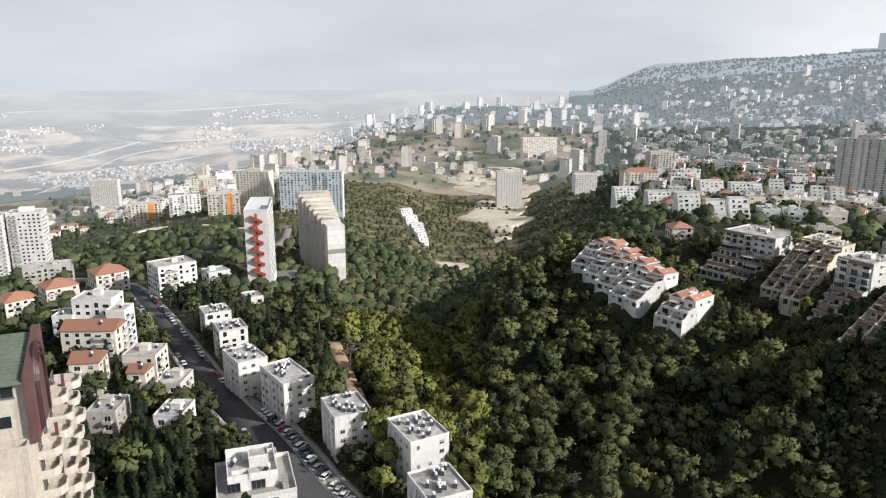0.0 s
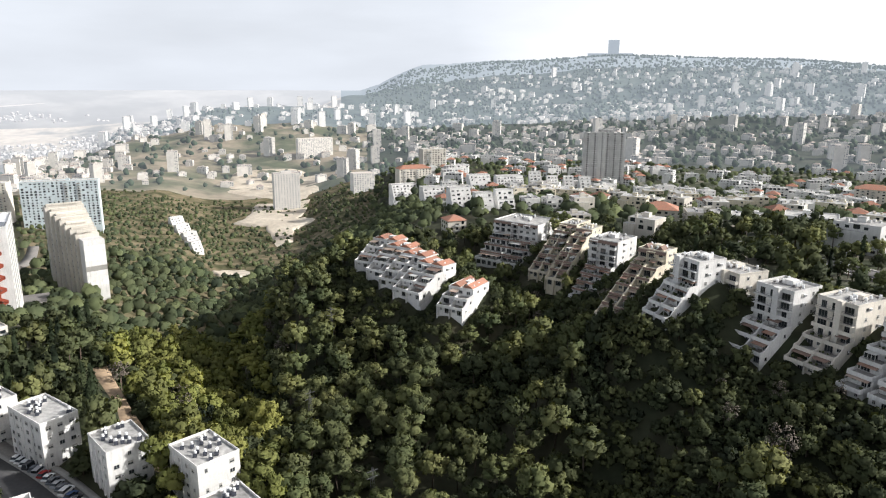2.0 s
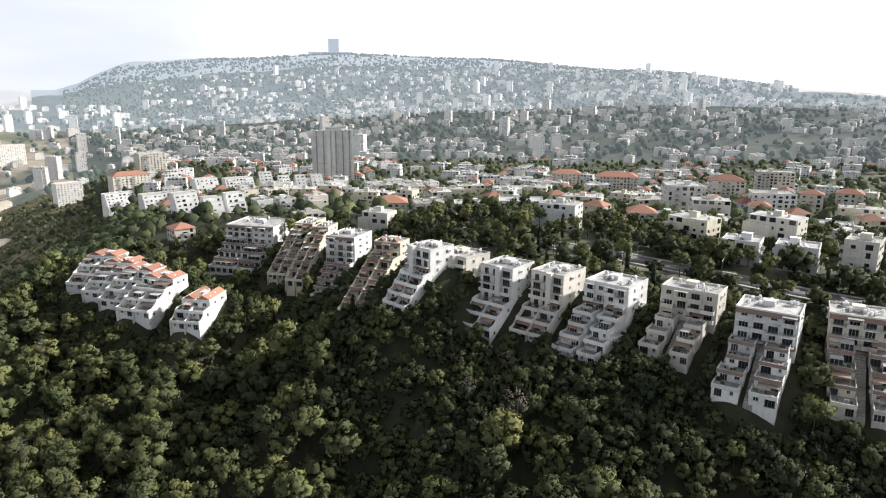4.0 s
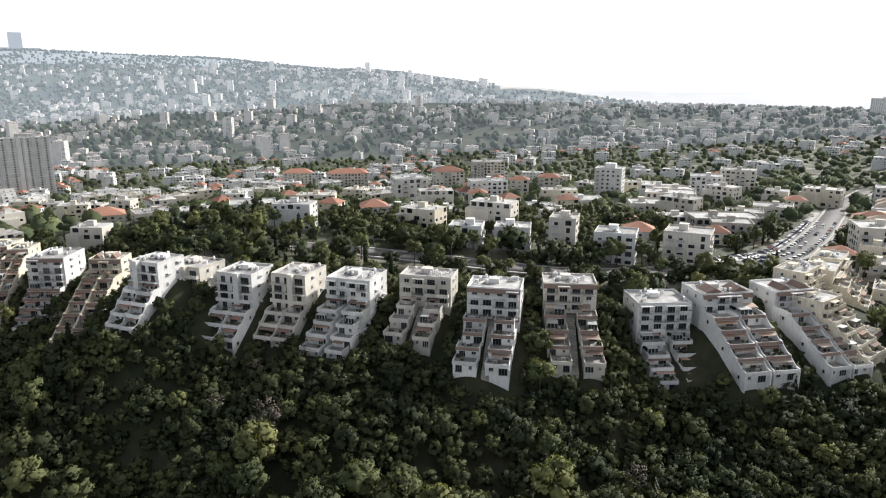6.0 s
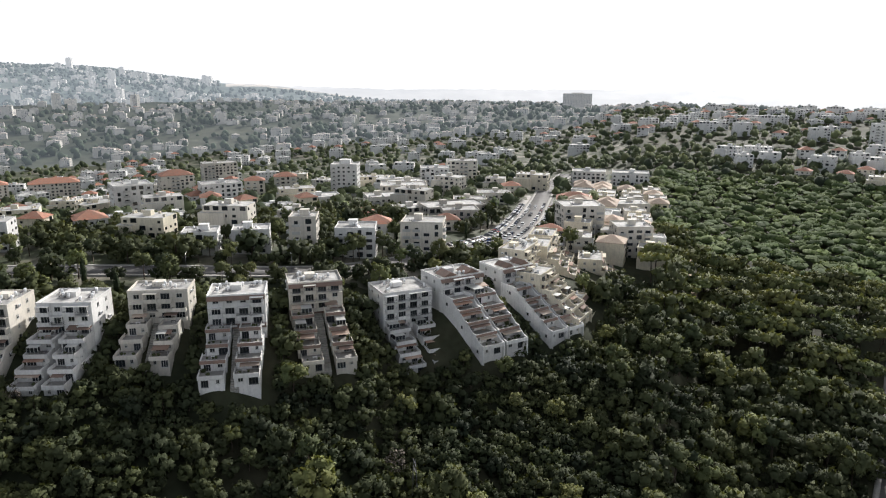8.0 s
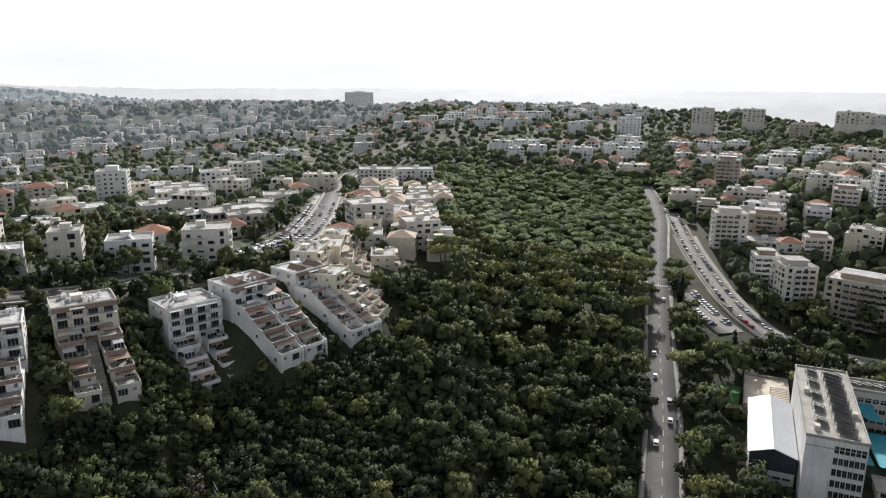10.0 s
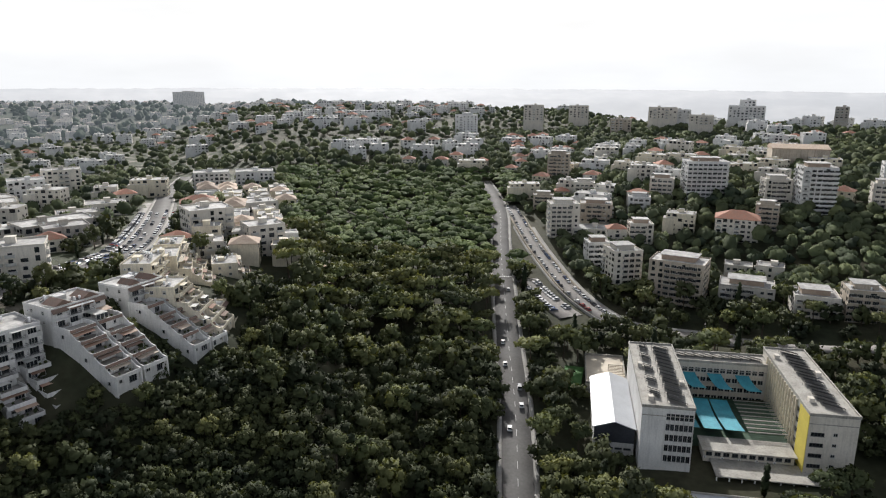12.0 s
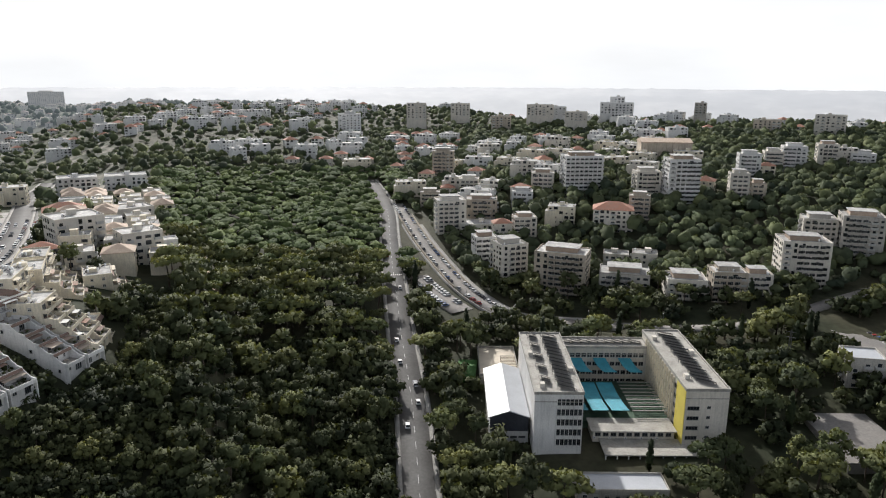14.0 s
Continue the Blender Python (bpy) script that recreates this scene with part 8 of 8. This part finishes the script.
x, y = scatter(30000, -34, 160, 91, 390)
x, y = spaced(x, y, 6.5)
b, d = np.degrees(np.arctan2(x, y)), np.hypot(x, y)
town = ((b < -9) & (d > 130)) | ((b > 30) & (b < 100) & (d > 215)) | ((b > 118) & (d > 170))
keep = (rng.uniform(size=len(x)) < np.where(town, np.where((b > 30) & (b < 100), 0.72, 0.85), 1.0)) & ~((b < -3) & (d < 146) & (b > -20))
x, y, b, d = x[keep], y[keep], b[keep], d[keep]
u = rng.uniform(size=len(x))
kinds = np.where(b < -9, np.where(u < 0.32, "cypress", np.where(u < 0.48, "pine", "scrub")),
                 np.where(b < 30, np.where(u < np.where(b < 13, 0.8, 0.42), "pine", np.where(u > 0.975, "bare", "scrub")),
                          np.where(b < 100, np.where(d < 208, np.where(u < 0.62, "scrub", np.where(u < 0.97, "pine", "bare")), np.where(u < 0.16, "cypress", np.where(u < 0.46, "pine", "scrub"))),
                                   np.where(b < 118, np.where(d > 290, "umbrella", np.where(u < 0.75, "scrub", "pine")), np.where(u < 0.08, "cypress", np.where(u < 0.22, "umbrella", np.where(u < 0.32, "pine", "scrub")))))))
sizes = rng.uniform(1.04, 1.82, len(x)) * np.where(kinds == "scrub", 1.15, 1.0) * np.where(kinds == "cypress", 0.8, 1.0) * np.where(kinds == "umbrella", 1.1, 1.0)
low = (b > 32) & (b < 97) & (d > 150) & (d < 226)
kinds[low & (u < 0.86)] = "scrub"
sizes[low] *= rng.uniform(0.45, 0.85, low.sum())
sizes[(b > 30) & (b < 100) & (d > 226) & (kinds != "scrub")] *= 0.62
sizes[(b > 30) & (b < 100) & (d > 226) & (kinds == "scrub")] *= 0.95
# street trees that screen the road above the stepped houses
screen = [side_of(house_street, q, off + rng.uniform(-1.5, 1.5))[:2] for q in np.arange(60, 350, 4.2) for off in (-11.0, 11.0)]
sx, sy = np.array([q[0] for q in screen]), np.array([q[1] for q in screen])
free = ~is_taken(sx, sy) & (rng.uniform(size=len(sx)) < 0.8)
x, y, u = np.append(x, sx[free]), np.append(y, sy[free]), np.append(u, np.zeros(free.sum()))
kinds, sizes = np.append(kinds, rng.choice(["pine", "scrub", "scrub"], free.sum())), np.append(sizes, rng.uniform(0.75, 1.15, free.sum()))
b, d = np.degrees(np.arctan2(x, y)), np.hypot(x, y)
hug = np.full(len(x), 99.0)
for hx, hy, _r, _z in PADS:
    hug = np.minimum(hug, np.hypot(x - hx, y - hy))
sizes[(b > 8) & (b < 42) & (d > 205) & (hug < 14)] *= 0.5
sizes[(b > 8) & (b < 42) & (d > 205) & (hug >= 14) & (hug < 24)] *= 0.8
tall = len(x)
# low bushes that close the gaps before the stepped houses and round the gardens
for n, b0, b1, d0, d1, gap, s0, s1 in ((9000, 30, 100, 120, 224, 4.0, 0.72, 1.1), (6000, 78, 101, 205, 275, 3.6, 0.5, 0.8), (14000, 40, 100, 165, 245, 2.7, 0.3, 0.55), (9000, 8, 42, 205, 345, 3.6, 0.55, 0.95), (9000, 100, 118, 104, 292, 4.4, 0.65, 0.98), (9000, -33, 5, 140, 338, 3.9, 0.52, 1.04)):
    ux, uy = scatter(n, b0, b1, d0, d1)
    ux, uy = spaced(ux, uy, gap)
    x, y, sizes, kinds = np.append(x, ux), np.append(y, uy), np.append(sizes, rng.uniform(s0, s1, len(ux))), np.append(kinds, np.full(len(ux), "scrub"))
b, d = np.degrees(np.arctan2(x, y)), np.hypot(x, y)
z = levelled(x, y)
plain = (d > 255) | (np.arange(len(x)) >= tall)
single = ((np.abs(b - 12) < 6) & (d < 247)) | ((np.abs(b - 104) < 3) & (d < 228))
single &= ~plain
single &= np.cumsum(single) <= 280
for k in np.where(single)[0]:
    tree(str(kinds[k]), x[k], y[k], z[k], sizes[k], rng.uniform(0, 360))
# pines on the sunny spur get the colour with sunlight painted in
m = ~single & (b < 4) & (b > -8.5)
wood("spur_forest", kinds[m], x[m], y[m], z[m], sizes[m], "pines on the spur in a lighter sunlit olive", 4, [SUNLIT_PINE, BARK, OAK, DRY, CYPRESS], plain[m])
m = ~single & ~((b < 4) & (b > -8.5))
wood("valley_forest", kinds[m], x[m], y[m], z[m], sizes[m], "mixed pine and oak forest filling the valley", 3, [PINE, BARK, OAK, DRY, CYPRESS], plain[m])

# a stand of tall cypresses between the houses and the tower
cx, cy = rng.uniform(-120, -62, 400), rng.uniform(156, 216, 400)
ok = ~is_taken(cx, cy) & (cx < -65 - (cy - 161) * 0.4)
cx, cy = spaced(cx[ok], cy[ok], 3.4)
for a, c, zc in zip(cx[:70], cy[:70], levelled(cx, cy)):
    tree("cypress", a, c, zc, rng.uniform(0.9, 1.4), rng.uniform(0, 360))

# low shrubs on the dry slopes
x, y = scatter(14000, -13, 13, 416, 1235)
x, y = spaced(x, y, 6.5)
keep = rng.uniform(size=len(x)) < 0.6
far_wood("slope_shrubs", x[keep], y[keep], levelled(x[keep], y[keep]) - 0.6, rng.uniform(0.39, 0.98, keep.sum()), 1, WOODS, "low green shrubs on the dry slope", 51, 0.9, 6, 0.6)

# trees among the houses further off
for d0, d1, gap, n, leaves, nm in ((390, 728, 6.8, 30000, 26, "slope_trees"), (728, 1300, 10.6, 40000, 9, "town_trees")):
    x, y = scatter(n, -36, 162, d0, d1)
    x, y = spaced(x, y, gap)
    b, d = np.degrees(np.arctan2(x, y)), np.hypot(x, y)
    patch = np.array([noise.noise(Vector((a * 0.009, c * 0.009, 4.0))) for a, c in zip(x, y)])
    bare = (b > -14) & (b < 12) & (d > 728)
    keep = rng.uniform(size=len(x)) < np.where(bare, np.clip(0.5 + 1.2 * patch, 0.1, 1.0), np.clip(0.86 + 0.8 * patch, 0.45, 1.0))
    keep &= ~((b > 15) & (b < 100) & (rng.uniform(size=len(x)) < np.where(d > 546, 0.3, 0.45)))
    keep &= ~((b > 101) & (b < 119) & (d < 640))
    x, y = x[keep], y[keep]
    far_wood(nm, x, y, levelled(x, y), rng.uniform(0.72, 1.7, len(x)) * np.where(np.hypot(x, y) > 728, np.where(np.degrees(np.arctan2(x, y)) < 12, 0.6, 1.0), 1.0), 2, WOODS, "green trees between the houses on the slopes", 21, 1.0, leaves, 0.8)
# thicker woods on the slope above the school
x, y = scatter(16000, 117, 162, 377, 884)
x, y = spaced(x, y, 7.3)
far_wood("hillside_wood", x, y, levelled(x, y), rng.uniform(0.9, 1.75, len(x)), 2, WOODS, "dark green trees crowding the hillside", 61, 0.8, 44, 1.0)
x, y = scatter(12000, 100.5, 119.5, 390, 650)
x, y = spaced(x, y, 6.5)
far_wood("umbrella_pines", x, y, levelled(x, y) + 1.0, rng.uniform(1.3, 2.0, len(x)), 2, PLANTED, "close canopy of planted umbrella pines", 41, 0.5, 30, 2.2)

x, y = scatter(34000, -30, 130, 1300, 4680)
patch = np.array([noise.noise(Vector((a * 0.004, c * 0.004, 9.0))) for a, c in zip(x, y)])
hb, hd = np.degrees(np.arctan2(x, y)), np.hypot(x, y)
keep = (rng.uniform(size=len(x)) < np.clip(0.75 + 1.1 * patch, 0.2, 1)) & (ground_at(x, y) > 25) & ((hd < 2700) | ((hb > 12) & (hb < 66))) & ((np.degrees(np.arctan2(x, y)) > 12) | (rng.uniform(size=len(x)) < 0.35))
x, y = x[keep], y[keep]
d = np.hypot(x, y)
# two tiers of woods, each with its haze painted in as emission
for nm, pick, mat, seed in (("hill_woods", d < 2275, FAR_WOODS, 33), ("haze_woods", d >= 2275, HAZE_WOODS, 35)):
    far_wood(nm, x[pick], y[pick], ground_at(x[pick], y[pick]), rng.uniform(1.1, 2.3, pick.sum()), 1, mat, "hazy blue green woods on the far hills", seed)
